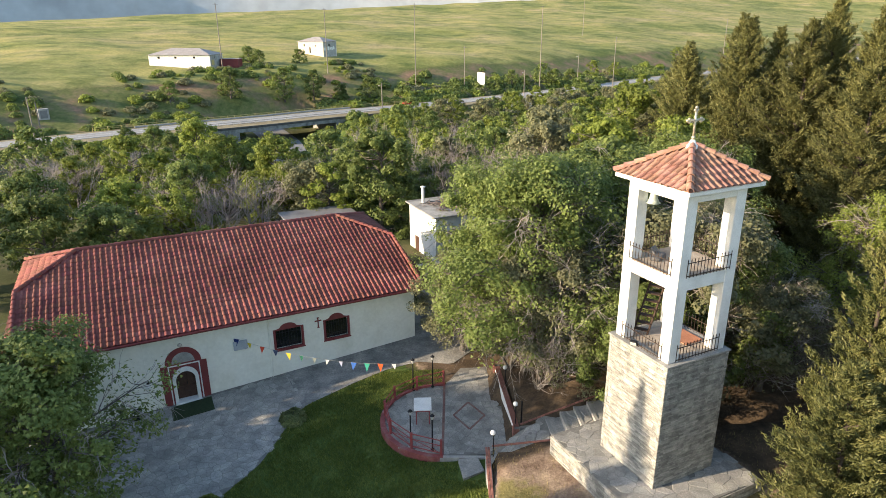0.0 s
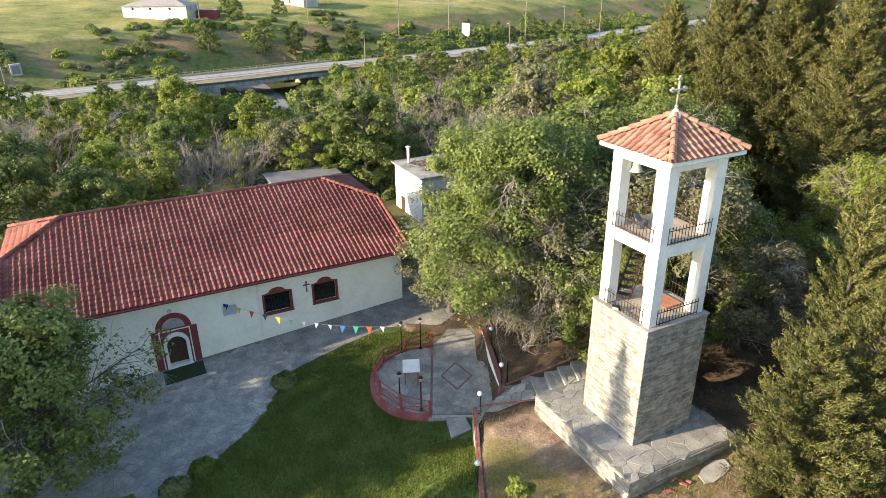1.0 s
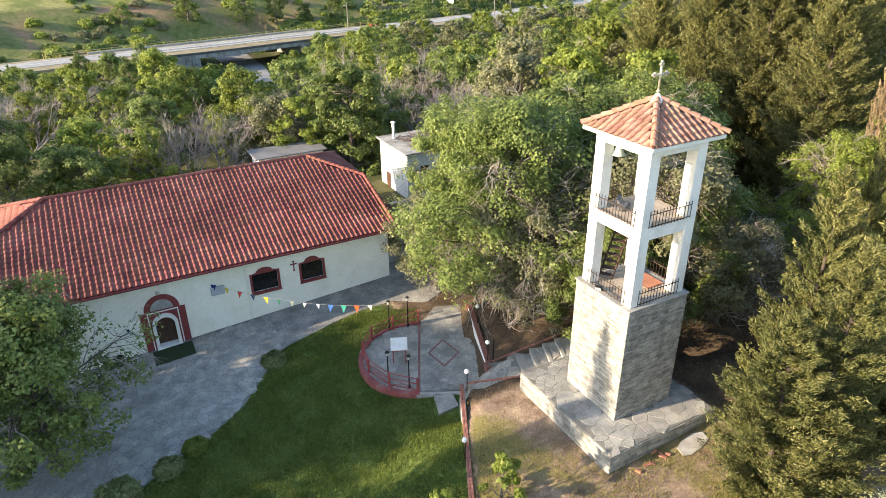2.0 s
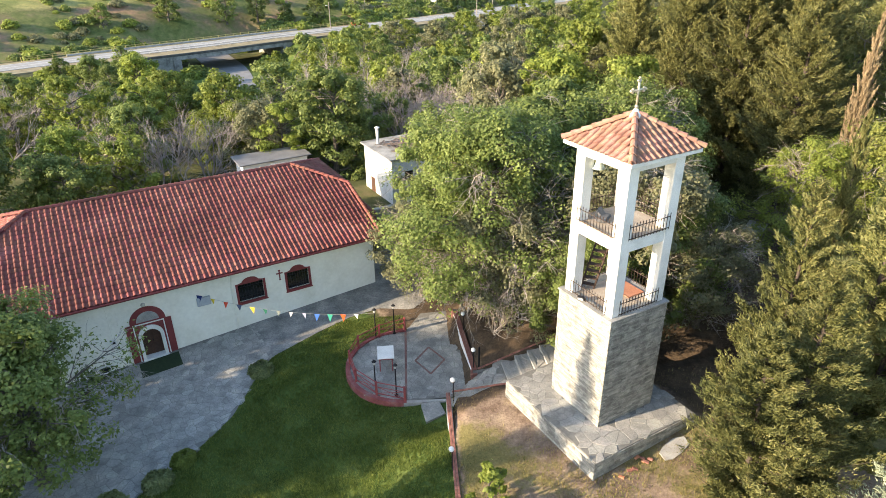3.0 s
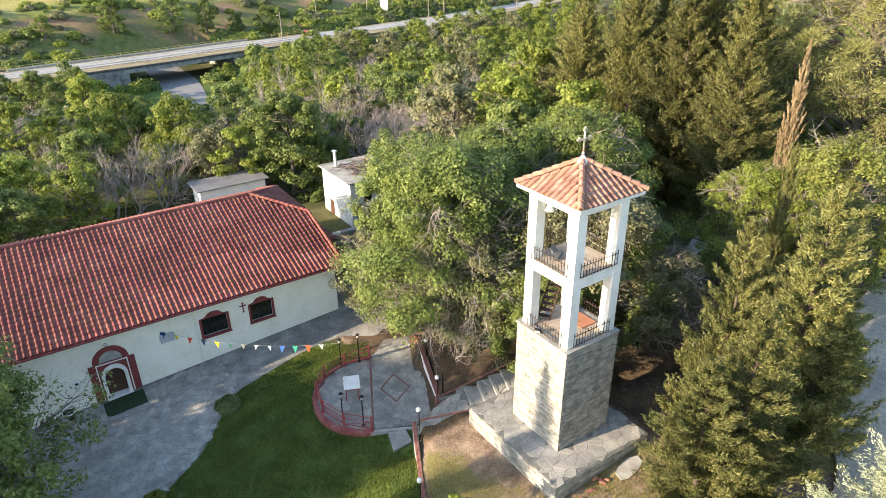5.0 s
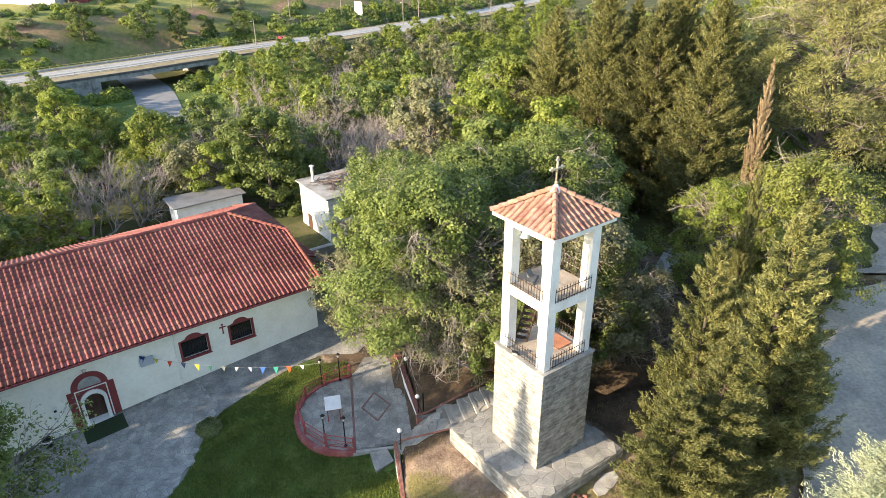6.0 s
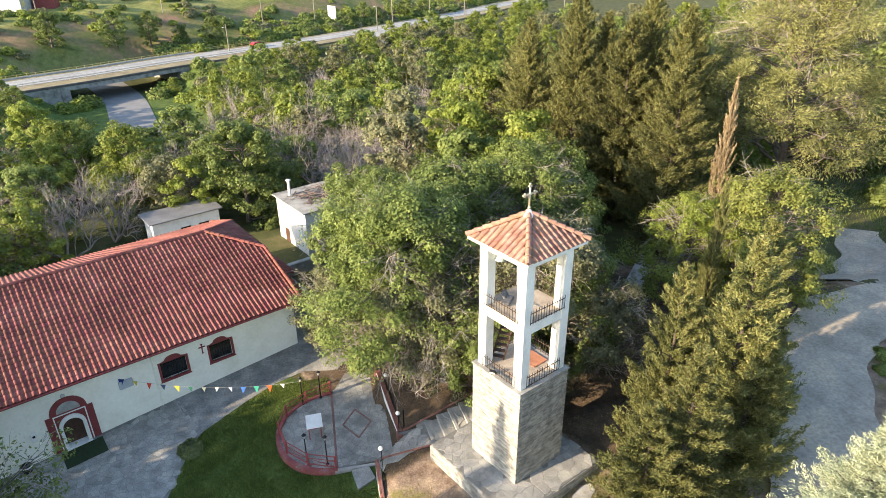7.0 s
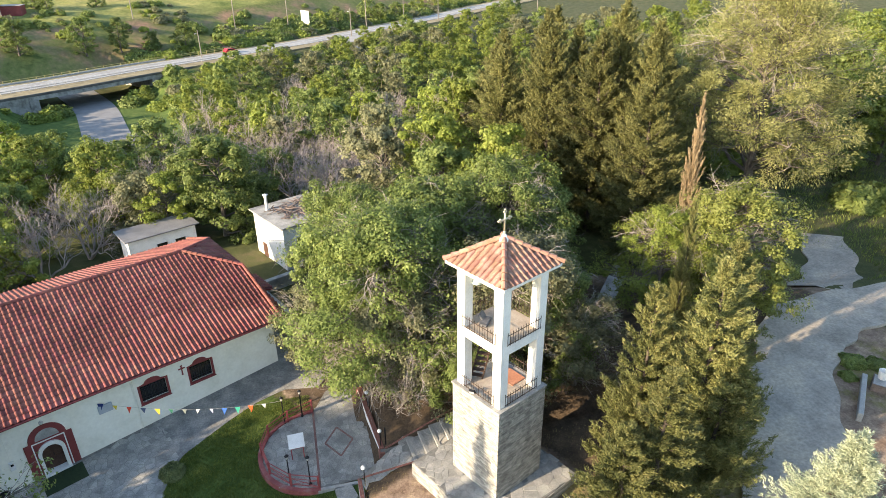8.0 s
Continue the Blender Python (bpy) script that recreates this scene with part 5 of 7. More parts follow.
tagged(part("brick_edging", MB().prism([(3.45, path_far(3.45) + 0.01), (7.8, path_far(7.8) + 0.01), (7.8, path_far(7.8) + 0.2), (3.45, path_far(3.45) + 0.2)], -4.0, -2.7), M_MORTAR), "edging of red bricks behind the tower path", "edging", kind="structure")

plinth = tagged(part("plinth", MB().box(PU[0] + 0.06, PU[1] - 0.06, PV[0] + 0.06, PV[1], -3.0, PT - 0.014), M_MORTAR, m=W), "stone-clad platform round the tower paved with flagstones", "platform", kind="structure")
pl_polys = voronoi(seed_grid(PU[0] - 0.3, PU[1] + 0.3, PV[0] - 0.3, PV[1] + 0.3, 0.44, rs), lambda u, v: PU[0] + 0.12 < u < PU[1] - 0.12 and PV[0] + 0.12 < v < PV[1] - 0.1 and not (16.6 < u < 19.5 and 14.95 < v < 17.85), 0.008, rs)


def clip_poly(poly):
    return [(min(max(u, PU[0] - 0.02), PU[1] + 0.02), min(max(v, PV[0] - 0.02), PV[1])) for u, v in poly]


pl_stones = stones_at([clip_poly(p) for p in pl_polys], lambda x, y: PT, 0.06, lambda u, v: (u, v), rs, 0.0)

# ---- things in the yard ----
tb = thing("table", pose(-1.45, 29.25, PZ, 0, 0, 3), "small table with a white top and red legs", "table")
part("tabletop", MB().bevel_box(-0.46, 0.46, -0.6, 0.6, 0.88, 0.94, 0.012), M_WHITE, tb, "white top")
part("apron", MB().box(-0.38, 0.38, -0.52, 0.52, 0.78, 0.875), M_RED, tb)
for sx in (-1, 1):
    for sy in (-1, 1):
        part("leg", MB().bevel_box(sx * 0.34 - 0.03, sx * 0.34 + 0.03, sy * 0.48 - 0.03, sy * 0.48 + 0.03, 0, 0.78, 0.006), M_RED, tb)

M_TURF = material("green_turf_mat", [(0.018, 0.035, 0.014), (0.03, 0.05, 0.02)], 8.0, 0.95, 0.5, 120)
mat_u = DOOR_U + 0.1
mz = gz(*xy(mat_u, 34.9))
mt = thing("door_mat", W @ pose(mat_u, 34.85, mz + 0.035, 0, -3.3, 0), "dark green turf mat before the church door", "mat")
part("mat", MB().bevel_box(-1.12, 1.12, -0.9, 0.58, 0, 0.035, 0.01), M_TURF, mt)
px, py = xy(-1.75, 35.3)
pot = thing("flower_pot", pose(px, py, gz(px, py) + 0.02), "black plastic pot against the church wall", "pot")
part("pot", MB().lathe((0, 0, 0), [(0.0, 0), (0.22, 0), (0.30, 0.42), (0.33, 0.42), (0.33, 0.48), (0.28, 0.48), (0.26, 0.38), (0.0, 0.36)]), M_BLACK, pot, smooth=False)
part("rim", MB().lathe((0, 0, 0.42), [(0.335, 0.0), (0.345, 0.06), (0.3, 0.07)]), M_WHITE, pot, "pale rim")
dp = thing("downpipe", W @ pose(5.95, WALL_V - 0.06, 0), "pale downpipe on the church wall", "pipe")
part("pipe", MB().tube([(0, -0.45, EAVE_Z - 0.12), (0, -0.35, EAVE_Z - 0.3), (0, 0, EAVE_Z - 0.6), (0, 0, -4.3)], 0.045, 8), M_CREAM, dp)
for z in (-1.2, -2.6, -4.0):
    part("bracket", MB().lathe((0, 0, z), [(0.055, 0), (0.055, 0.05)], 10), M_CREAM, dp)
bx = thing("meter_box", W @ pose(-0.95, WALL_V - 0.06, -3.0), "white electric meter box on the wall", "meter box")
part("case", MB().bevel_box(-0.14, 0.14, -0.08, 0.06, -0.28, 0.28, 0.01), M_WHITE, bx)
part("window", MB().box(-0.07, 0.07, -0.09, -0.08, 0.04, 0.18), M_DARK_GLASS, bx)
part("cable", MB().tube([(0, 0.04, 0.28), (0, 0.04, 2.2), (-0.1, 0.04, 2.75)], 0.015, 5), M_CREAM, bx)
wl = thing("wall_lamp", W @ pose(DOOR_U - 0.05, WALL_V - 0.02, -0.95), "small round lamp above the door", "lamp")
part("shade", MB().ball((0, -0.1, 0), 0.13, 12, 8, 0.8), M_LAMP_GLASS, wl, smooth=True)
part("bracket", MB().tube([(0, 0.02, 0.05), (0, -0.08, 0.06)], 0.03, 6), M_BLACK, wl)
ac = thing("wall_unit", W @ pose(4.25, WALL_V - 0.1, -1.75), "faded grey-blue box on the church wall", "wall box")
M_GREYBLUE = material("grey_blue_paint", [(0.36, 0.39, 0.43), (0.44, 0.47, 0.50)], 2.0, 0.7, 0.1)
part("case", MB().bevel_box(-0.4, 0.4, -0.06, 0.1, -0.28, 0.28, 0.03), M_GREYBLUE, ac)
cs = thing("wall_cross", W @ pose(8.98, WALL_V - 0.02, -1.33), "dark red cross fixed to the church wall", "cross")
cs.scale = (0.8, 1.0, 0.8)
part("cross", MB().box(-0.04, 0.04, -0.04, 0.02, -0.45, 0.42).box(-0.26, -0.04, -0.04, 0.02, 0.1, 0.18).box(0.04, 0.26, -0.04, 0.02, 0.1, 0.18).box(-0.08, -0.04, -0.04, 0.02, 0.36, 0.42).box(0.04, 0.08, -0.04, 0.02, 0.36, 0.42).box(-0.08, -0.04, -0.04, 0.02, -0.45, -0.4).box(0.04, 0.08, -0.04, 0.02, -0.45, -0.4), M_MAROON, cs)

# bunting from the wall to a lantern
A0, A1 = Vector((*xy(3.95, WALL_V - 0.05), -1.25)), Vector((LANTERNS[0][0], LANTERNS[0][1], PZ + 1.75))
bunting = thing("bunting", Matrix.Translation(A0), "string of coloured pennants hung from the church wall", "bunting")
SPAN_V = A1 - A0


def hang(t):
    return SPAN_V * t + Vector((0, 0, -0.55 * 4 * t * (1 - t)))


part("cord", MB().tube([hang(k / 24) for k in range(25)], 0.006, 5), M_CONCRETE, bunting)
FLAGS = [((0.02, 0.04, 0.16), 1.4), ((0.70, 0.52, 0.04), 1.0), ((0.62, 0.07, 0.03), 1.1), ((0.10, 0.12, 0.20), 1.25), ((0.75, 0.55, 0.05), 1.2), ((0.03, 0.16, 0.10), 1.05), ((0.25, 0.28, 0.25), 1.0), ((0.70, 0.70, 0.69), 0.9), ((0.45, 0.48, 0.62), 0.9), ((0.06, 0.17, 0.52), 1.3), ((0.05, 0.36, 0.25), 1.3), ((0.70, 0.12, 0.03), 1.3), ((0.76, 0.76, 0.74), 1.1)]
FLAG_M = {}
for k, (col, s) in enumerate(FLAGS):
    t = 0.012 + 0.885 * k / 12
    if col not in FLAG_M:
        FLAG_M[col] = material("pennant_cloth", [tuple(c * 0.9 for c in col), col], 3.0, 0.9, 0.0)
    p = hang(t)
    d = SPAN_V.normalized()
    w, h = 0.13 * s, 0.38 * s
    q = p + Vector((rs.uniform(-0.08, 0.08), rs.uniform(-0.1, 0.1), -h))
    th = Vector((-d.y, d.x, 0)).normalized() * 0.004
    a, b = p - d * w, p + d * w
    part("pennant", MB().add([tuple(a - th), tuple(b - th), tuple(q - th), tuple(a + th), tuple(b + th), tuple(q + th)], [(0, 2, 1), (3, 4, 5), (0, 1, 4, 3), (1, 2, 5, 4), (2, 0, 3, 5)]), FLAG_M[col], bunting)

# ---- tower fittings ----
M_RUST = material("rusty_iron", [(0.035, 0.022, 0.017), (0.075, 0.045, 0.032)], 6.0, 0.8, 0.2, 40, metal=0.3)
M_HATCH = material("red_brown_board", [(0.36, 0.15, 0.085), (0.46, 0.21, 0.12)], 1.5, 0.8, 0.1, 20)
part("hatch", MB().bevel_box(0.3, 1.2, -0.6, 0.75, TLEDGE + 0.02, TLEDGE + 0.08, 0.01), M_HATCH, tower, "red-brown floor hatch")
lad = MB()
LA, LB = Vector((-0.52, 1.0, TLEDGE + 0.02)), Vector((-0.05, 0.54, 7.5))
LS = Vector((-0.14, 0.24, 0))
for s in (-1, 1):
    lad.tube([LA + LS * s, LB + LS * s], 0.045, 4)
ladder = part("stair", lad, M_RUST, tower, "steep dark iron stair")
for k in range(10):
    c = LA.lerp(LB, (k + 0.5) / 10)
    part("tread", MB().box(-0.12, 0.12, -0.26, 0.26, 0, 0.035), M_RUST, ladder, m=Matrix.Translation(c) @ pose(0, 0, 0, 0, 0, 30))
M_BELL = material("pale_verdigris", [(0.36, 0.42, 0.38), (0.52, 0.57, 0.52)], 6.0, 0.5, 0.1, 30, metal=0.3)
part("bell", MB().lathe((-0.82, 0.75, 9.82), [(0.0, 0.42), (0.09, 0.42), (0.13, 0.34), (0.16, 0.16), (0.22, 0.04), (0.27, 0.0), (0.24, 0.0), (0.12, 0.2), (0.0, 0.3)], 20).tube([(-0.82, 0.75, 10.2), (-0.82, 0.75, 10.75)], 0.02, 6), M_BELL, tower, "pale green bell hung under the roof", True)
part("bell_frame", MB().box(-0.9, 0.9, 0.71, 0.79, 10.5, 10.6), M_WHITE, tower)
M_TARP = material("dark_grey_sheeting", [(0.07, 0.07, 0.075), (0.14, 0.14, 0.145)], 3.0, 0.7, 0.3, 12)
tarp = MB().bevel_box(-0.5, 0.32, -0.2, 0.2, 0.0, 0.16, 0.04, pose(0, 0, 0, 0, 0, 8))
tarp.bevel_box(-0.2, 0.42, -0.05, 0.05, 0.0, 0.34, 0.03, pose(0.05, 0.12, 0.08, -38, 8, 12))
motor = thing("covered_motor", W @ pose(TU - 0.4, TV + 0.6, 7.63, 0, 0, 20), "lump of machinery under dark grey sheeting on the upper floor", "covered machine")
part("sheeting", tarp, M_TARP, motor)
for x, y in ((-1.2, -0.75),):
    fl = thing("floodlight", W @ pose(TU - 1.47, TV + 0.3, TLEDGE + 0.05, 0, 0, -60), "small black floodlight on the tower ledge", "floodlight")
    part("housing", MB().bevel_box(-0.14, 0.14, -0.09, 0.05, 0.05, 0.24, 0.02, pose(0, 0, 0, 25)), M_BLACK, fl)
    part("glass", MB().box(-0.12, 0.12, -0.1, -0.09, 0.07, 0.22, pose(0, 0, 0, 25)), M_LAMP_GLASS, fl)
    part("bracket", MB().box(-0.16, 0.16, -0.02, 0.02, -0.02, 0.08), M_BLACK, fl)

# ---- far buildings and poles ----
M_RENDER = material("bright_render", [(0.72, 0.70, 0.66), (0.80, 0.78, 0.74)], 0.4, 0.9, 0.05, 6)
M_RENDER2 = material("ochre_render", [(0.55, 0.48, 0.36), (0.66, 0.60, 0.48)], 0.5, 0.9, 0.05, 6)
M_OLDROOF = material("old_grey_roof", [(0.26, 0.24, 0.23), (0.36, 0.33, 0.31)], 0.5, 0.9, 0.1, 8)


def farm(name, m, L, D, Hh, rise, label, wall_mat, side_mat, wins, side_wins=()):
    root = thing(name, m, label, "building")
    wl = MB()
    wall_cells(wl, 0, L, -2.0, Hh, 0, 0.4, wins)
    part("wall", wl, wall_mat, root)
    part("wall", MB().box(0, L, D - 0.4, D, -2.0, Hh), wall_mat, root)
    part("wall", MB().box(0, 0.4, 0.4, D - 0.4, -2.0, Hh), side_mat, root)
    sw = MB()
    k = len(sw.v)
    wall_cells(sw, 0.4, D - 0.4, -2.0, Hh, 0, 0.4, side_wins)
    sw.v = [(L - y, x, z) for x, y, z in sw.v]
    sw.f = [f for f in sw.f]
    part("wall", sw, side_mat, root)
    o = 0.5
    r = MB()
    r.add([(-o, -o, Hh), (L + o, -o, Hh), (L + o, D + o, Hh), (-o, D + o, Hh), (D / 2, D / 2, Hh + rise), (L - D / 2, D / 2, Hh + rise)], [(0, 1, 5, 4), (1, 2, 5), (2, 3, 4, 5), (3, 0, 4), (3, 2, 1, 0)])
    part("roof", r, M_OLDROOF, root)
    for a, b, c, d in wins:
        part("window", MB().box(a, b, 0.2, 0.3, c, d), M_DARK_GLASS, root)
    for a, b, c, d in side_wins:
        part("window", MB().box(L - 0.3, L - 0.2, a, b, c, d), M_DARK_GLASS, root)
    return root


fb = farm("farm_building", pose(-99.5, 217.0, gz(-90, 217.0) - 0.2, 0, 0, -2), 20.4, 11.0, 4.0, 2.0, "long whitewashed farm store with a grey hipped roof", M_RENDER, M_CONCRETE, [(3.0, 3.8, 2.9, 3.5), (8.6, 9.4, 2.9, 3.5), (14.8, 15.6, 2.9, 3.5)], [(3.5, 4.3, 2.7, 3.4)])
part("sign", MB().box(20.4, 20.44, 1.2, 3.4, 0.8, 2.4), M_YELLOW, fb, "yellow painted board")
an = thing("farm_annex", pose(-78.2, 223.5, gz(-76, 223.5) - 0.2, 0, 0, -2), "low dark red store beside the farm building", "shed")
part("wall", MB().box(0, 6.0, 0, 4.0, -2, 3.0), M_MAROON, an)
part("roof", MB().bevel_box(-0.2, 6.2, -0.2, 4.2, 3.0, 3.15, 0.03), M_OLDROOF, an)
sb = farm("farm_house", pose(-60.0, 259.5, 5.3, 0, 0, -24), 11.6, 9.0, 4.2, 1.7, "small derelict ochre farm building with graffiti", M_RENDER2, M_CONCRETE, [(2.6, 3.2, 2.4, 3.4), (5.2, 5.8, 0.0, 2.2), (7.8, 8.3, 2.4, 3.0)], [(3.6, 4.6, 2.6, 3.4)])
for k in range(6):
    part("graffiti", MB().box(11.6, 11.63, 0.7 + k * 1.2, 1.5 + k * 1.2, 1.0 + 0.2 * (k % 2), 2.0 + 0.2 * (k % 3)), M_RENDER, sb)
M_POLE = material("grey_wood_pole", [(0.16, 0.14, 0.12), (0.26, 0.23, 0.20)], 2.0, 0.9, 0.1)


def utility_pole(x, y, top, arms=1, lamp=False, thick=0.16):
    z = gz(x, y)
    root = thing("utility_pole", pose(x, y, z, 0, 0, 35), "grey wooden utility pole", "pole", "utility poles")
    part("pole", MB().tube([(0, 0, -0.5), (0, 0, top - z)], [thick, thick * 0.7], 8), M_POLE, root)
    for k in range(arms):
        part("crossarm", MB().box(-0.8, 0.8, -0.06, 0.06, top - z - 0.5 - 0.7 * k, top - z - 0.38 - 0.7 * k), M_POLE, root)
    if lamp:
        part("lamp_head", MB().box(-1.1, -0.5, -0.12, 0.12, top - z - 0.9, top - z - 0.78), M_WHITE, root)


for x, y, top, a in [(-75.6, 217.2, 22.5, 1), (-42.7, 226, 20.8, 1), (-13, 229.6, 22.4, 1), (29.8, 228.1, 21.2, 1), (63, 262, 10.5, 1), (4.1, 240, 8.0, 1), (-88, 202, -0.6, 0), (-21.7, 200, -1.0, 0), (24.5, 228, 0.5, 0), (49, 262, 4.0, 0), (120, 300, 17, 1), (80, 420, 33, 1)]:
    utility_pole(x, y, top, a, lamp=(a == 0))
for k, (dx, dy) in enumerate(((0, 0), (1.3, 0.6))):
    utility_pole(-92 + dx, 140 + dy, 1.5 - k, 0)
bb = thing("billboard", pose(10.3, 244, gz(10.3, 244), 0, 0, -55), "white road sign board on steel legs", "sign")
part("panel", MB().bevel_box(-2.2, 2.2, -0.08, 0.08, 1.2, 6.4, 0.03), M_RENDER, bb)
for x in (-1.6, 1.6):
    part("leg", MB().tube([(x, 0.16, -0.5), (x, 0.16, 5.5)], 0.1, 6), M_POLE, bb)
kiosk = thing("utility_cabinet", pose(-103, 162, gz(-103, 162), 0, 0, 40), "grey roadside utility cabinet", "cabinet")
part("case", MB().bevel_box(-1.2, 1.2, -0.8, 0.8, -0.3, 2.4, 0.05), M_CONCRETE, kiosk)
part("door", MB().bevel_box(-0.8, 0.8, -0.84, -0.8, 0.1, 2.0, 0.01), M_SHEET, kiosk)


def red_car(m):
    root = thing("car", m, "small red hatchback on the road", "car")
    L, Wd = 3.9, 1.65
    prof = [(-1.95, 0.35), (1.95, 0.35), (1.95, 0.72), (1.2, 0.88), (0.55, 1.38), (-1.3, 1.42), (-1.85, 0.95), (-1.95, 0.8)]
    body = MB().plate(prof, -Wd / 2, Wd / 2)
    M_CAR = material("red_car_paint", [(0.40, 0.02, 0.03), (0.45, 0.03, 0.035)], 1.0, 0.25, 0.0, spec=0.6)
    part("body", body, M_CAR, root)
    for s in (-1, 1):
        part("window", MB().plate([(-1.25, 0.95), (0.95, 0.95), (0.5, 1.3), (-1.2, 1.33)], s * (Wd / 2 + 0.012) - 0.01, s * (Wd / 2 + 0.012) + 0.01), M_DARK_GLASS, root)
        for x in (-1.2, 1.25):
            part("wheel", MB().tube([(x, s * (Wd / 2 - 0.18), 0.31), (x, s * (Wd / 2 + 0.02), 0.31)], 0.31, 14), M_BLACK, root)
    part("windscreen", MB().add([(1.18, -0.7, 0.92), (1.18, 0.7, 0.92), (0.6, 0.65, 1.36), (0.6, -0.65, 1.36)], [(0, 1, 2, 3)]), M_DARK_GLASS, root)
    return root


red_car(pose(-14, 205.3, ROAD_Z + 0.02, 0, 0, 36))

# ---- graveyard and lane on the right ----
LANE = [(12, 5.5), (17.5, 12), (21.6, 16.8), (24.1, 19.9), (26.3, 22.7), (29.3, 26.1), (32.2, 28.6), (35.6, 30.0), (40, 30.2), (47, 29.4), (60, 28)]
M_LANE = material("grey_gravel_lane", [(0.24, 0.212, 0.172), (0.34, 0.30, 0.248), (0.45, 0.38, 0.29)], 0.42, 0.95, 0.4, 6, mottled=0.08)
ribbon([tuple(p) for p in spline(LANE, 6)], lambda t: 4.9 + 0.4 * math.sin(23 * t) + 0.3 * math.sin(61 * t), gz, M_LANE, "lane", "grey gravel lane with worn edges", 0.2, 0.8)
ribbon([tuple(p) for p in spline([(37.8, 33.9), (40.0, 35.0), (42.3, 37.0), (44.5, 39.6), (46.5, 43.0)], 5)], lambda t: 3.9 + 0.5 * math.sin(19 * t), gz, M_LANE, "lane", "grey gravel lane leading into the graveyard", 0.11, 0.6)
tagged(part("low_wall", MB().bevel_box(-2.1, 2.1, -0.14, 0.14, -0.3, 0.5, 0.03), M_NOSE, m=pose(30.4, 22.0, gz(30.5, 22.0), 0, 0, 43)), "low weathered concrete wall beside the lane", "wall", kind="structure")
crate = thing("crate", pose(32.3, 22.6, gz(32.3, 22.6), 0, 0, 40), "brown wooden crate beside the low wall", "crate")
part("side", MB().bevel_box(-0.6, 0.6, -0.45, -0.39, -0.05, 0.5, 0.008), M_PLANK, crate)
part("side", MB().bevel_box(-0.6, 0.6, 0.39, 0.45, -0.05, 0.5, 0.008), M_PLANK, crate)
part("side", MB().bevel_box(-0.6, -0.54, -0.39, 0.39, -0.05, 0.5, 0.008), M_PLANK, crate)
part("side", MB().bevel_box(0.54, 0.6, -0.39, 0.39, -0.05, 0.5, 0.008), M_PLANK, crate)
part("lid", MB().box(-0.54, 0.54, -0.39, 0.39, 0.42, 0.498), M_CONCRETE, crate, "grey board")
wb = thing("bucket", pose(32.5, 22.8, gz(32.5, 22.8) + 0.5), "white plastic bucket by the low wall", "bucket")
part("bucket", MB().lathe((0, 0, 0), [(0, 0), (0.22, 0), (0.28, 0.55), (0.25, 0.55), (0.2, 0.1), (0, 0.08)]), M_WHITE, wb)
M_MARBLE = material("pale_marble", [(0.55, 0.55, 0.54), (0.70, 0.70, 0.68)], 1.2, 0.5, 0.05, 12)


def grave(x, y, turn, label="pale marble grave with a headstone", s=1.0):
    root = thing("grave", pose(x, y, gz(x, y), 0, 0, turn), label, "grave", "graves")
    for a, b in ((-0.5, -0.38), (0.38, 0.5)):
        part("kerb", MB().bevel_box(a, b, -1.0, 1.0, -0.1, 0.35, 0.02), M_MARBLE, root)
    part("kerb", MB().bevel_box(-0.38, 0.38, -1.0, -0.88, -0.1, 0.35, 0.02), M_MARBLE, root)
    part("slab", MB().bevel_box(-0.38, 0.38, -0.88, 0.8, 0.0, 0.3, 0.02), M_MARBLE, root)
    part("headstone", MB().bevel_box(-0.42, 0.42, 0.82, 0.98, -0.1, 1.1 * s, 0.03), M_MARBLE, root)
    return root


for x, y, t in ((25.9, 37.6, -30), (23.4, 49.0, 10)):
    grave(x, y, t)
ribbon([(20.8, 35.8), (22.2, 37.5), (23.6, 39.2), (25.0, 40.9), (26.4, 42.6)], 1.3, gz, M_CONCRETE, "path", "narrow concrete path in the graveyard", 0.08, 0.4)
# rubble beside the tower platform
db = thing("concrete_lump", pose(11.1, 19.95, gz(11.1, 19.95) - 0.06, 3, -4, 27), "broken slab of pale concrete on the earth", "rubble")
part("slab", MB().prism([(-0.8, -0.28), (-0.45, -0.42), (0.2, -0.36), (0.75, -0.2), (0.85, 0.2), (0.4, 0.38), (-0.3, 0.3), (-0.7, 0.12)], -0.15, 0.12), M_CONCRETE, db)
for k in range(9):
    x, y = xy(rs.uniform(16.0, 18.2), rs.uniform(12.75, 13.2))
    bk = thing("loose_brick", pose(x, y, gz(x, y) + 0.02, rs.uniform(-15, 15), rs.uniform(-15, 15), rs.uniform(0, 180)), "broken orange brick lying on the earth", "brick", "loose bricks")
    part("brick", MB().bevel_box(-0.12, 0.12, -0.06, 0.06, 0, 0.07, 0.01), M_BRICK if k % 3 else M_HATCH, bk)

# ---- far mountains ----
# no haze in the air: the pale blue-grey base colour imitates it
M_FAR = material("haze_tinted_mountain", [(0.33, 0.36, 0.39), (0.40, 0.43, 0.455)], 0.002, 1.0, 0.0, 0.01, spec=0.0)
far = MB()
N = 90
for k in range(N + 1):
    a = radians(20 + 140 * k / N)
    r = 3900
    h = 330 + 40 * math.sin(k * 0.31) + 22 * math.sin(k * 0.83 + 1) + 10 * math.sin(k * 2.1)
    far.v += [(r * math.cos(a), r * math.sin(a), -60), (r * 1.02 * math.cos(a), r * 1.02 * math.sin(a), h * 0.55 - 10), (r * 1.06 * math.cos(a), r * 1.06 * math.sin(a), h)]
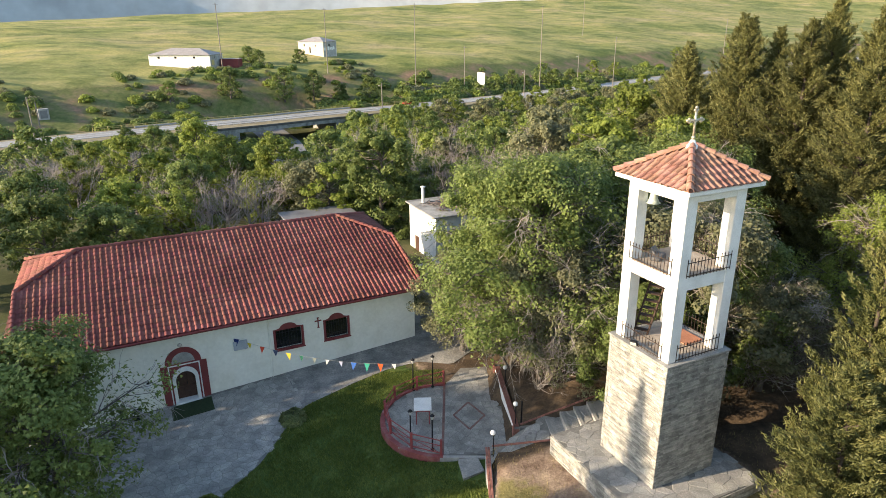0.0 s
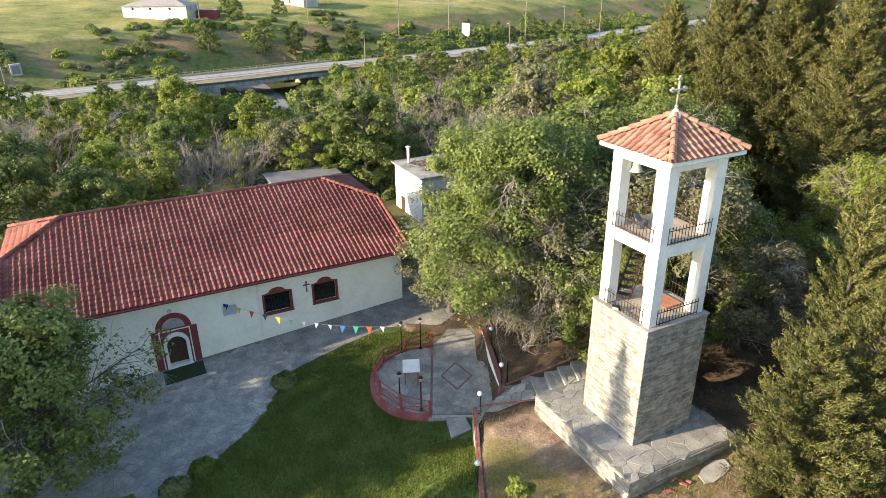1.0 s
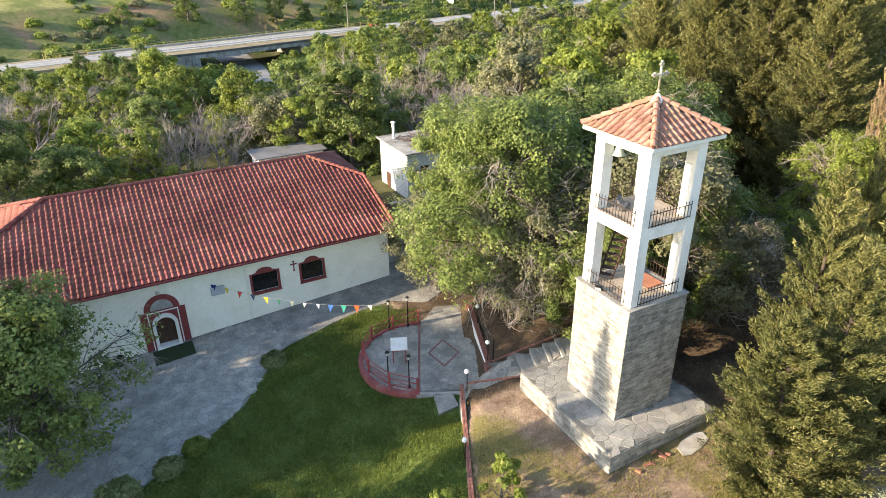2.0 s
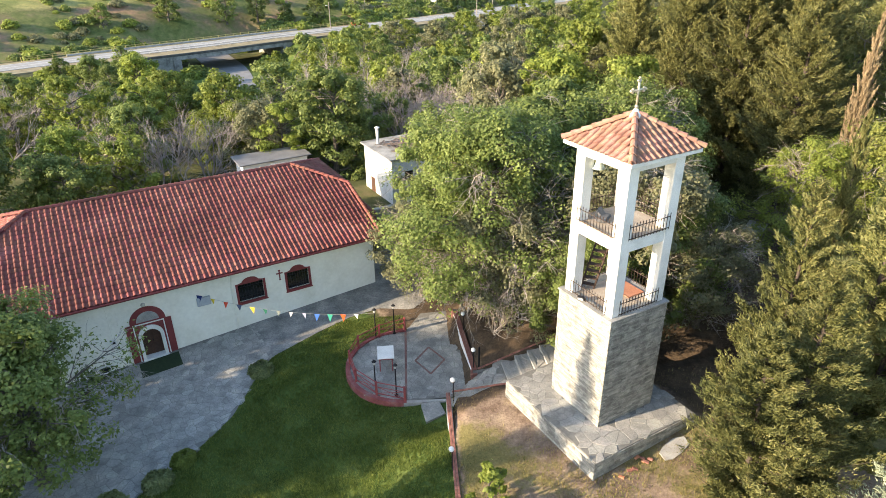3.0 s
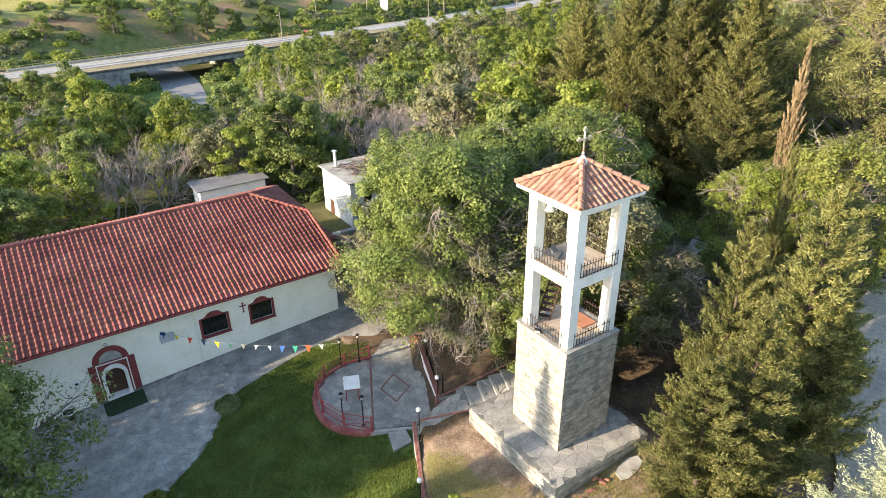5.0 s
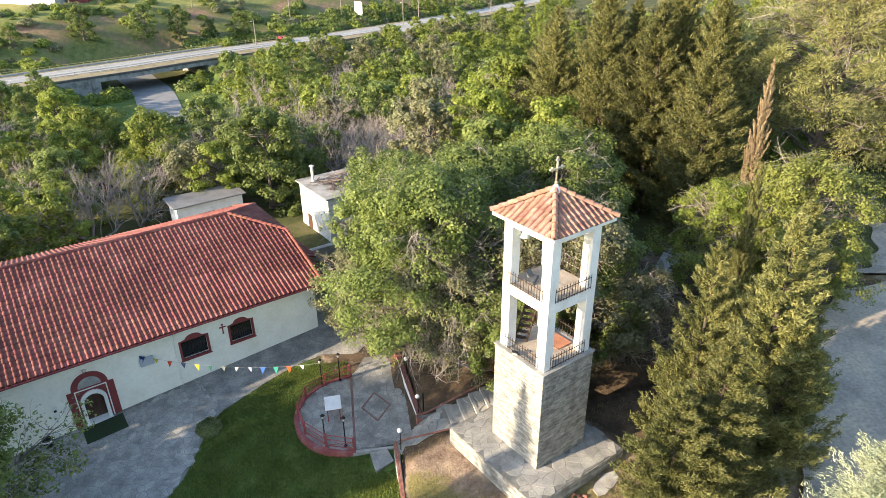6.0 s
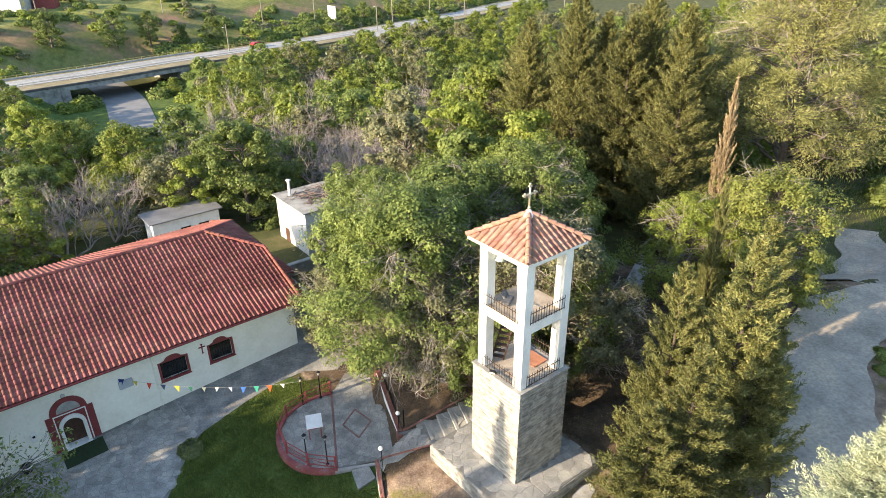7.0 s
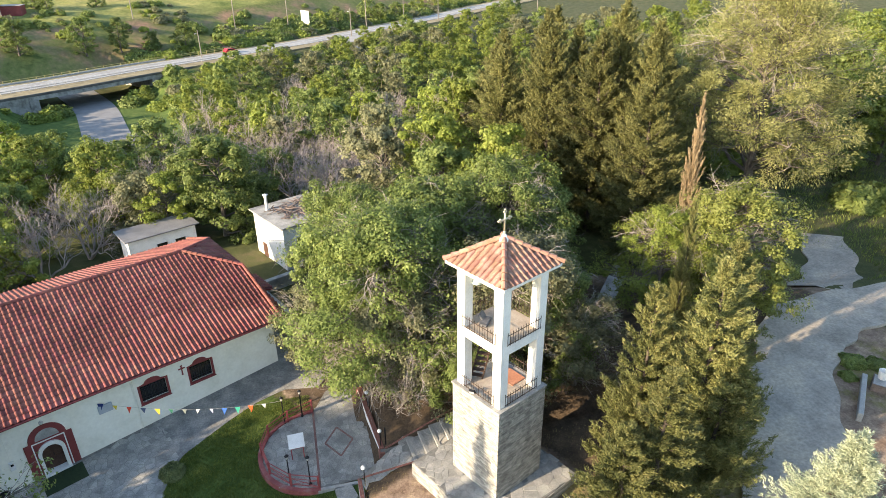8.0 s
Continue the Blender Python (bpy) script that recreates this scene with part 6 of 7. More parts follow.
for k in range(N):
    far.f += [(k * 3 + 3, k * 3, k * 3 + 1, k * 3 + 4), (k * 3 + 4, k * 3 + 1, k * 3 + 2, k * 3 + 5)]
tagged(part("backdrop", far, M_FAR, smooth=True), "mountains on the horizon, coloured pale blue-grey as if seen through haze", "mountains", kind="structure")


# ---- trees ----
def leaf_quads(rng, centres, normals, size, long=1.5, wild=0.55):
    """Small pointed leaves at centres, facing roughly along normals."""
    n = len(centres)
    nr = normals + rng.normal(0, wild, (n, 3))
    nr /= np.linalg.norm(nr, axis=1, keepdims=True) + 1e-9
    r = rng.normal(0, 1, (n, 3))
    a = np.cross(nr, r)
    a /= np.linalg.norm(a, axis=1, keepdims=True) + 1e-9
    b = np.cross(nr, a)
    s = (size * rng.uniform(0.6, 1.4, n))[:, None]
    a, b = a * s * long * 0.5, b * s * 0.62
    v = np.stack([centres + a, centres - a * 0.8 + b, centres - a * 0.8 - b], 1).reshape(-1, 3)
    return v, np.arange(3 * n).reshape(n, 3)


def needle_tris(rng, centres, dirs, length, width):
    """Slim sprays that point along dirs."""
    n = len(centres)
    d = dirs + rng.normal(0, 0.35, (n, 3))
    d /= np.linalg.norm(d, axis=1, keepdims=True) + 1e-9
    b = np.cross(d, rng.normal(0, 1, (n, 3)))
    b /= np.linalg.norm(b, axis=1, keepdims=True) + 1e-9
    s = rng.uniform(0.6, 1.4, n)[:, None]
    a, b = d * length * s * 0.5, b * width * s * 0.5
    v = np.stack([centres + a, centres - a + b, centres - a - b], 1).reshape(-1, 3)
    return v, np.arange(3 * n).reshape(n, 3)


def lumps(p, s, k):
    """A smooth field of gaps and clumps, about -1 to 1."""
    return (np.sin(p[:, 0] * s + k) * np.sin(p[:, 1] * s * 1.13 + 2.1 * k) + np.sin(p[:, 2] * s * 1.21 + 0.7 * k) * np.sin((p[:, 0] + p[:, 1]) * s * 0.83 + k)) * 0.7


def bend(a, b, sag, n=5, rng=None):
    """A curved way from a to b, bowed by sag upwards."""
    a, b = np.array(a, float), np.array(b, float)
    t = np.linspace(0, 1, n)[:, None]
    p = a + (b - a) * t
    p[:, 2] += sag * 4 * (t * (1 - t))[:, 0]
    if rng is not None:
        w = np.linalg.norm(b - a) * 0.05
        p[1:-1] += rng.normal(0, w, (n - 2, 3))
    return p


def broad_tree(seed, height, radius, base=0.2, lobes=26, leaves=900, leaf=0.12, bare=0.15, flat=0.8, top=0.75, twigs=True, needles=False, sprigs=7, gaps=-0.5):
    """Trunk and limbs, leaves, and dead twigs of a broad-leaved tree whose foot is the origin."""
    rng = np.random.default_rng(seed)
    wood, dead = MB(), MB()
    lean = rng.normal(0, 0.04, 2)
    tz = np.linspace(0, height * top, 7)
    tp = np.stack([lean[0] * tz + rng.normal(0, 0.06, 7) * tz / 3, lean[1] * tz + rng.normal(0, 0.06, 7) * tz / 3, tz], 1)
    r0 = 0.026 * height
    wood.tube(tp.tolist(), [r0 * 1.35] + [r0 * (1 - 0.85 * t) for t in np.linspace(0.1, 1, 6)], 8)
    P, D = [], []
    ga = rng.uniform(0, 6.28)
    bulge = [(rng.uniform(0, 6.28), rng.uniform(0.75, 1.2)) for _ in range(4)]
    for i in range(lobes):
        h = base + (1 - base) * ((i + 0.5) / lobes) ** 0.8
        prof = math.sin(math.pi * min(1.0, (h - base) / (1 - base) * 0.78 + 0.22)) ** 0.55
        az = ga + i * 2.39996 + rng.normal(0, 0.35)
        fat = np.mean([1 + (w - 1) * max(0, math.cos(az - q)) for q, w in bulge])
        rr = radius * fat * prof * rng.uniform(0.36, 1.06) * (0.35 if i > lobes - 4 else 1)
        lr = radius * rng.uniform(0.19, 0.34)
        c = np.array([rr * math.cos(az), rr * math.sin(az), min(height * h, height - lr * 0.7) + rng.normal(0, 0.12)])
        start_z = max(height * base * 0.75, min(c[2] - 0.3 * rr - 0.3, height * top * 0.95))
        j = np.interp(start_z, tz, tp[:, 0]), np.interp(start_z, tz, tp[:, 1])
        limb = bend((j[0], j[1], start_z), c, 0.08 * rr, 5, rng)
        lr0 = max(0.03, r0 * 0.42 * (1 - h * 0.5))
        wood.tube(limb.tolist(), np.linspace(lr0, lr0 * 0.3, 5), 5)
        is_bare = rng.uniform() < bare
        clumps = []
        for q in range(7):
            d = rng.normal(0, 1, 3)
            d[2] = d[2] * 0.8 + 0.15
            d /= np.linalg.norm(d)
            e = c + d * lr * rng.uniform(0.55, 1.1) * np.array([1.1, 1.1, flat])
            clumps.append((e, d))
            if twigs and q < sprigs:
                wood.tube(bend(limb[rng.integers(2, 5)], e, 0.05, 4, rng).tolist(), np.linspace(lr0 * 0.35, 0.008, 4), 3, False)
        if is_bare and twigs:
            way = c - limb[1]
            way /= np.linalg.norm(way) + 1e-9
            for q in range(13 if sprigs > 2 else 6):
                root_at = limb[rng.integers(1, 5)] + rng.normal(0, 0.15, 3) * lr
                d = way * rng.uniform(0.2, 1.1) + rng.normal(0, 0.75, 3) + np.array([0, 0, 0.3])
                d /= np.linalg.norm(d)
                pts = [root_at]
                for w in range(4):
                    d = d + rng.normal(0, 0.24, 3) + np.array([0, 0, -0.16])
                    d /= np.linalg.norm(d)
                    pts.append(pts[-1] + d * lr * rng.uniform(0.28, 0.46))
                dead.tube([p.tolist() for p in pts], [0.022, 0.018, 0.013, 0.009, 0.004], 3, False)
                for w in range(8 if sprigs > 2 else 4):
                    k = rng.integers(1, 4)
                    f0 = pts[k] + (pts[k + 1] - pts[k]) * rng.uniform()
                    g = (pts[k + 1] - pts[k]) + rng.normal(0, 0.2, 3) * lr
                    m = f0 + g * 0.6
                    e2 = m + g * 0.5 + rng.normal(0, 0.09, 3) * lr + np.array([0, 0, -0.08])
                    dead.tube([f0.tolist(), m.tolist(), e2.tolist()], [0.010, 0.007, 0.003], 3, False)
        nl = int(leaves * (0.22 if is_bare else rng.uniform(0.75, 1.2)))
        for e, d0 in clumps:
            n = nl // 7
            d = rng.normal(0, 1, (n, 3))
            d /= np.linalg.norm(d, axis=1, keepdims=True) + 1e-9
            rad = lr * rng.uniform(0.42, 0.62) * rng.uniform(0.1, 1, n) ** 0.45
            P.append(e + d * rad[:, None] * np.array([1.1, 1.1, flat]))
            D.append(d + d0 * 0.5)
    P, D = np.concatenate(P), np.concatenate(D)
    keep = lumps(P, 4.0 / max(0.5, radius ** 0.4), seed) > gaps
    P, D = P[keep], D[keep]
    v, f = needle_tris(rng, P, D, leaf * 2.2, leaf * 0.7) if needles else leaf_quads(rng, P, D + np.array([0, 0, 0.7]), leaf)
    out = [wood.mesh("trunk"), quads_mesh("crown", v, f)]
    if dead.v:
        out.append(dead.mesh("deadwood"))
    return out


def bare_tree(seed, height, spread=0.45):
    """A leafless grey tree: trunk, limbs and fine twigs."""
    rng = np.random.default_rng(seed)
    wood, fine = MB(), MB()

    def grow(p, d, length, r, level):
        n = 4 if level < 2 else (2 if level < 4 else 1)
        pts = [p]
        dd = d.copy()
        for k in range(n):
            dd = dd + rng.normal(0, 0.2, 3) + np.array([0, 0, 0.04])
            dd /= np.linalg.norm(dd)
            pts.append(pts[-1] + dd * length / n)
        (wood if level < 2 else fine).tube([q.tolist() for q in pts], np.linspace(r, r * 0.55, n + 1), 6 if level < 1 else (4 if level < 2 else 3), False)
        if level >= 4:
            return
        for c in range([4, 4, 4, 3][level]):
            t = rng.uniform(0.35, 1.0)
            q = pts[min(n, int(t * n) + (1 if level else 0))]
            side = rng.normal(0, 1, 3)
            side -= dd * (side @ dd)
            side /= np.linalg.norm(side) + 1e-9
            nd = dd * rng.uniform(0.6, 1.0) + side * rng.uniform(0.45, 0.85) + np.array([0, 0, 0.28])
            nd /= np.linalg.norm(nd)
            grow(q, nd, length * rng.uniform(0.5, 0.75), max(0.011, r * 0.5), level + 1)

    for s in range(4):
        a = rng.uniform(0, 6.28)
        d = np.array([math.cos(a) * spread, math.sin(a) * spread, 1.0])
        grow(np.zeros(3), d / np.linalg.norm(d), height * 0.44, 0.014 * height, 0)
    return wood.mesh("trunk"), fine.mesh("crown")


def conifer(seed, height, radius, branches=220, per=120, leaf=0.10, start=0.03, taper=0.8, ragged=0.25, column=False, rise=0.5, sub=7, width=0.34, tops=1):
    """A conifer: branches set round the trunk, each with feathery side sprays."""
    rng = np.random.default_rng(seed)
    wood = MB()
    P, D = [], []
    for top in range(tops):
        ox, oy = (0, 0) if top == 0 else rng.normal(0, radius * 0.42, 2)
        ht = height * (1 if top == 0 else rng.uniform(0.68, 0.88))
        wood.tube([(ox * 0.2, oy * 0.2, 0), (ox * 0.8, oy * 0.8, ht * 0.4), (ox, oy, ht * 0.98)], [0.016 * ht, 0.011 * ht, 0.02], 8)
        for i in range(branches // tops):
            h = start + (1 - start) * ((i + rng.uniform()) / (branches // tops))
            t = (h - start) / (1 - start)
            prof = (1 - t) ** taper if not column else min(1.0, 1.6 * t + 0.55) * (1 - t ** 2.2) ** 0.85
            L = radius * max(0.07, prof) * rng.uniform(1 - ragged, 1 + ragged) * (1 if tops == 1 else 0.8)
            az = i * 2.39996 + rng.normal(0, 0.45)
            out = np.array([math.cos(az), math.sin(az), 0])
            side = np.array([-math.sin(az), math.cos(az), 0])
            z0 = ht * h
            a = np.array([ox * min(1, h * 1.6), oy * min(1, h * 1.6), z0 - (0.4 * L if column else 0.0)])
            e = a + out * L + np.array([0, 0, rise * L * rng.uniform(0.4, 1.3)])
            if i % 3 == 0:
                wood.tube([a.tolist(), (a * 0.5 + e * 0.5 + np.array([0, 0, -0.06 * L])).tolist(), e.tolist()], [0.02 + 0.012 * L, 0.018, 0.006], 4, False)
            n = max(8, int(per * (0.35 + prof) / sub))
            for k in range(sub):
                s = rng.uniform(0.12, 1.0)
                b0 = a + (e - a) * s
                b0[2] -= 0.08 * L * math.sin(3.1 * s)
                sd = (e - a) / (L + 1e-6) * 0.9 + side * rng.normal(0, 0.6) + np.array([0, 0, rng.uniform(-0.1, 0.7)])
                sd /= np.linalg.norm(sd)
                sl = L * width * rng.uniform(0.6, 1.3) + 0.12
                q = rng.uniform(0, 1, n) ** 0.8
                pp = b0 + sd * (q * sl)[:, None] + rng.normal(0, 1, (n, 3)) * (0.045 + 0.10 * sl * (1 - q))[:, None]
                P.append(pp)
                D.append(np.tile(sd, (n, 1)) + rng.normal(0, 0.3, (n, 3)))
    P, D = np.concatenate(P), np.concatenate(D)
    v, f = needle_tris(rng, P, D, leaf * 2.7, leaf * 0.8)
    return [wood.mesh("trunk"), quads_mesh("crown", v, f)]


def plant(meshes, mats, x, y, size=1.0, turn=0.0, name="tree", label="", category="tree", group="", sink=0.15, wide=1.0):
    root = thing(name, Matrix.Translation((x, y, gz(x, y) - sink)) @ pose(0, 0, 0, 0, 0, turn), label, category, group)
    root.scale = (size * wide, size * wide, size)
    for nm, me, mt in zip(("trunk", "crown", "deadwood"), meshes, (*mats, M_DEAD)):
        ob = part(nm, me, mt, root)
        ob.material_slots[0].link = "OBJECT"
        ob.material_slots[0].material = mt
        if nm != "trunk":
            ob["kind"] = "stuff"
    return root


rt = random.Random(11)
L_BIG = "spreading broad-leaved tree in full green leaf with some grey dead twigs"
L_HALF = "half-bare tree with grey-green leaves and dead twigs"
big = [broad_tree(1, 11.5, 5.2, 0.12, 76, 1750, 0.094, 0.38, gaps=-0.4), broad_tree(2, 10.0, 4.6, 0.10, 54, 1350, 0.105, 0.25), broad_tree(3, 8.2, 4.0, 0.2, 56, 1350, 0.1, 0.08, gaps=-0.25)]
half = broad_tree(4, 8.6, 4.0, 0.2, 50, 1050, 0.10, 0.3)
plant(big[0], (M_BARK, M_LEAF), 4.4, 32.6, 1.06, 0, label=L_BIG)
plant(half, (M_BARK, M_LEAF_G), 5.4, 30.6, 0.92, 40, label=L_HALF)
plant(big[1], (M_BARK, M_LEAF), 8.0, 38.2, 1.15, 40, label=L_BIG)
plant(half, (M_BARK, M_LEAF_G), 11.8, 30.0, 1.1, 150, label=L_HALF)
plant(big[0], (M_BARK, M_LEAF), 14.5, 39.5, 1.0, 200, label=L_BIG)
plant(big[1], (M_BARK, M_LEAF), 9.2, 27.6, 0.62, 90, label=L_BIG)
plant(half, (M_BARK, M_LEAF_G), 14.6, 33.5, 0.9, 10, label=L_HALF)
plant(big[1], (M_BARK, M_LEAF), 4.0, 44.4, 1.0, 310, label=L_BIG)
plant(half, (M_BARK, M_LEAF_G), 0.8, 36.8, 0.78, 250, label=L_HALF)
plant(big[1], (M_BARK, M_LEAF), 13.4, 29.6, 0.8, 120, label=L_BIG)
plant(half, (M_BARK, M_LEAF_G), 15.4, 28.2, 0.72, 210, label=L_HALF)
plant(big[2], (M_BARK, M_LEAF), -17.4, 22.9, 1.12, 30, label="leafy green tree beside the paved yard")

# woods behind the church and in the valley: nearer trees finer, far ones coarser
mid_kinds = [broad_tree(21, 9.5, 3.9, 0.06, 30, 520, 0.165, 0.12, sprigs=2, gaps=-0.8), broad_tree(22, 8.5, 3.7, 0.05, 28, 520, 0.165, 0.22, sprigs=2, gaps=-0.8), broad_tree(23, 10.5, 3.6, 0.06, 30, 520, 0.165, 0.05, sprigs=2, gaps=-0.8), broad_tree(24, 7.0, 3.6, 0.04, 26, 520, 0.165, 0.15, sprigs=2, gaps=-0.8)]
far_kinds = [broad_tree(25, 9.5, 4.0, 0.04, 24, 180, 0.28, 0.0, twigs=False), broad_tree(26, 8.0, 4.0, 0.03, 22, 180, 0.28, 0.0, twigs=False), broad_tree(27, 10.5, 3.7, 0.04, 24, 180, 0.28, 0.0, twigs=False)]
bare_kinds = [bare_tree(31, 8.0), bare_tree(32, 7.0, 0.6), bare_tree(33, 8.5, 0.7)]


for x, y, k, size in ((4.7, 30.4, 1, 0.82), (3.4, 33.0, 0, 0.85), (12.4, 30.6, 2, 0.72), (8.2, 33.6, 1, 0.95)):
    plant(bare_kinds[k], (M_BARK, M_DEAD), x, y, size, x * 50, label="leafless grey tree standing among leafy ones", group="bare trees by the tower")


def wood_tree(x, y, kind, size):
    if kind == "bare":
        plant(rt.choice(bare_kinds), (M_TWIG, M_TWIG), x, y, size * 1.0, rt.uniform(0, 360), label="bare grey-brown tree with fine twigs", group="valley trees")
    else:
        mt = {"green": M_LEAF, "bright": M_LEAF2, "grey": M_LEAF_G}[kind]
        lb = {"green": "leafy green tree of the valley wood", "bright": "bright green leafy tree of the valley wood", "grey": "dull grey-green tree of the valley wood"}[kind]
        plant(rt.choice(mid_kinds if y < 86 else far_kinds), (M_BARK, mt), x, y, size, rt.uniform(0, 360), label=lb, group="valley trees")


for x, y, k, s in [(-29, 52, "green", 1.0), (-25.5, 56, "bright", 0.95), (-23.5, 59, "bare", 1.05), (-20.5, 63, "bare", 1.05), (-15, 64, "grey", 0.95), (-12.5, 63, "bright", 0.75), (-7.3, 63.5, "green", 1.15), (-4.5, 65, "green", 0.9), (-34, 50, "green", 1.0), (-38, 55, "green", 1.0), (-31, 58, "bright", 0.9), (-27, 63, "green", 0.9), (4, 66, "bare", 1.1), (0.5, 70, "bare", 1.0), (9, 62, "grey", 1.0), (14, 58, "bright", 1.1), (18, 64, "bright", 1.15), (12, 50, "green", 1.05), (8, 54, "grey", 1.0), (17, 48, "bright", 1.1), (21, 72, "grey", 1.1), (14, 72, "bare", 1.1), (-18, 68, "bright", 0.8), (-10, 70, "green", 0.95), (-42, 47, "green", 1.0), (5.5, 47, "green", 0.95), (19, 42.5, "green", 0.8)]:
    wood_tree(x, y, k, s)
for x, y, k, s in [(-57, 140, 0, 0.7), (-61, 146, 2, 0.62), (-66, 141, 1, 0.66), (-63, 134, 0, 0.72), (-58, 131, 1, 0.66), (-71, 139, 0, 0.6)]:
    plant(mid_kinds[k], (M_BARK, M_LEAF), x, y, s, x * 13, label="dark leafy tree beside the bridge", group="bridge trees")
for x, y, s in [(-37.5, 80, 1.15), (-30, 79, 1.1), (-11.5, 81, 1.2), (-1.5, 98, 1.3), (-14, 91, 1.25), (-2.5, 84, 1.2), (3, 88, 1.2), (16.5, 94, 1.3), (-47, 78, 1.1), (-41, 79, 1.1), (-20, 91, 1.2), (-11, 112, 1.3), (-25, 66, 1.0), (-17.5, 75, 1.05), (8, 76, 1.1), (-33, 68, 1.0), (-44, 70, 1.0), (22, 84, 1.2), (-6, 74, 1.05)]:
    wood_tree(x, y, "bare", s)
FAR = {"green": [], "bright": [], "grey": []}
yy = 73.0
while yy < 230:
    xx = -105.0
    while xx < 205:
        x, y = xx + rt.uniform(-2.4, 2.4), yy + rt.uniform(-2.4, 2.4)
        xx += 5.7 + 0.014 * yy
        d = float(road_side(x, y))
        if d > -14 or float(stream_far(x, y)) < (11 if x > -38 else 13):
            continue
        if abs(x - 0.5) > (0.75 if x < 0 or y > 215 else 1.1) * (y + 2) + 6 or (abs(x - 21) < 4 and y > 196):
            continue
        if -62 < x < -36 and 118 < y < 160:
            continue
        nz = float(bumps(x, y, 11.0, 3.0)) + rt.uniform(-0.5, 0.5)
        kind = "bare" if nz > 0.45 else ("bright" if nz < -0.12 else ("grey" if nz > 0.25 else "green"))
        size = rt.uniform(0.66, 1.05) * (0.7 if x < -18 and y > 92 else 1.0) * (0.72 if d > -34 else 1.0)
        if y < 104 or (kind == "bare" and y < 150):
            wood_tree(x, y, kind, size)
        else:
            FAR["grey" if kind == "bare" else kind].append((x, y, size * 0.95, rt.uniform(0, 6.28), rt.randrange(3)))
    yy += 6.0 + 0.012 * yy



def far_wood(name, spots, mat, label, kinds, stem_top=4.0):
    """Far trees and shrubs too many to count, as one mesh."""
    src = []
    for k in kinds:
        me = k[1]
        c = np.zeros(len(me.vertices) * 3, np.float32)
        me.vertices.foreach_get("co", c)
        src.append(c.reshape(-1, 3))
    V = []
    for x, y, sz, a, k in spots:
        p = src[k] * sz
        z = gz(x, y)
        q = np.stack([p[:, 0] * math.cos(a) - p[:, 1] * math.sin(a) + x, p[:, 0] * math.sin(a) + p[:, 1] * math.cos(a) + y, p[:, 2] + z - 0.1], 1)
        t = np.linspace(0, 6.28, 7)[:6]
        r = 0.2 * sz
        foot, tip = np.array([x, y, z - 0.3]), np.array([x, y, z + stem_top * sz])
        stem = [[foot + [r * math.cos(t[i]), r * math.sin(t[i]), 0], foot + [r * math.cos(t[(i + 1) % 6]), r * math.sin(t[(i + 1) % 6]), 0], tip] for i in range(6)]
        V += [q, np.array(stem).reshape(-1, 3)]
    V = np.concatenate(V)
    me = quads_mesh(name, V, np.arange(len(V)).reshape(-1, 3))
    me.materials.append(mat)
    return tagged(new(name, me), label, name, kind="stuff")


rf2 = random.Random(17)
for k in range(70):
    i = rf2.randrange(8, len(ROAD_LINE) - 8)
    p = offset_line([tuple(q) for q in ROAD_LINE[i - 1:i + 2]], rf2.choice((rf2.uniform(11, 30), rf2.uniform(-30, -12))))[1]
    if p[0] < 30 or p[0] > 190:
        continue
    FAR[rf2.choice(("green", "bright", "green"))].append((p[0], p[1], rf2.uniform(0.6, 0.95), rf2.uniform(0, 6.28), rf2.randrange(3)))
far_wood("valley_wood", FAR["green"], M_LEAF, "far green trees of the valley wood", far_kinds)
far_wood("valley_wood", FAR["bright"], M_LEAF2, "far bright green trees of the valley wood", far_kinds)
far_wood("valley_wood", FAR["grey"], M_LEAF_G, "far dull grey-green trees of the valley wood", far_kinds)
# dark cypresses of the graveyard
cyp = [conifer(41, 17.0, 2.5, 420, 190, 0.078, column=True, ragged=0.42, rise=0.9, sub=9, start=0.05, width=0.2), conifer(42, 15.0, 2.9, 400, 190, 0.078, column=True, ragged=0.48, rise=0.7, sub=9, start=0.05, width=0.2)]
for x, y, k, s in [(20.5, 58, 1, 1.0), (23.5, 53.5, 0, 1.0), (26.5, 50, 1, 1.12), (29.5, 46.5, 0, 1.05), (27.2, 42.6, 1, 1.0), (26.5, 62, 0, 1.02), (31, 56, 1, 1.15), (30, 68, 0, 1.0), (35, 62, 0, 1.05), (24, 68, 1, 1.0), (29, 51.5, 0, 1.08), (22, 64, 1, 0.95), (38, 68, 1, 1.05), (34.5, 54.5, 0, 1.0), (25.2, 57.5, 1, 1.08), (28.3, 58.5, 0, 0.96), (32.6, 50.5, 1, 1.1)]:
    plant(cyp[k], (M_DARKBARK, M_CYP), x, y, s * 1.08, rt.uniform(0, 360), "cypress", "tall dark olive cypress in the graveyard", group="graveyard cypresses", wide=1.02)
jun = [conifer(51, 11.0, 3.0, 300, 560, 0.05, taper=0.75, ragged=0.32, rise=0.75, sub=14, tops=2, width=0.24), conifer(52, 12.5, 2.9, 300, 330, 0.066, taper=0.66, ragged=0.38, rise=0.75, sub=13, tops=2, width=0.24)]
plant(jun[0], (M_DARKBARK, M_JUN), 12.9, 15.8, 1.02, 0, "cypress", "broad olive-green conifer with feathery sprays", "conifer")
plant(jun[1], (M_DARKBARK, M_JUN), 17.0, 19.0, 1.06, 70, "cypress", "broad olive-green conifer with feathery sprays", "conifer")
plant(jun[1], (M_DARKBARK, M_JUN), 15.0, 20.6, 0.93, 130, "cypress", "broad olive-green conifer with feathery sprays", "conifer", wide=0.85)
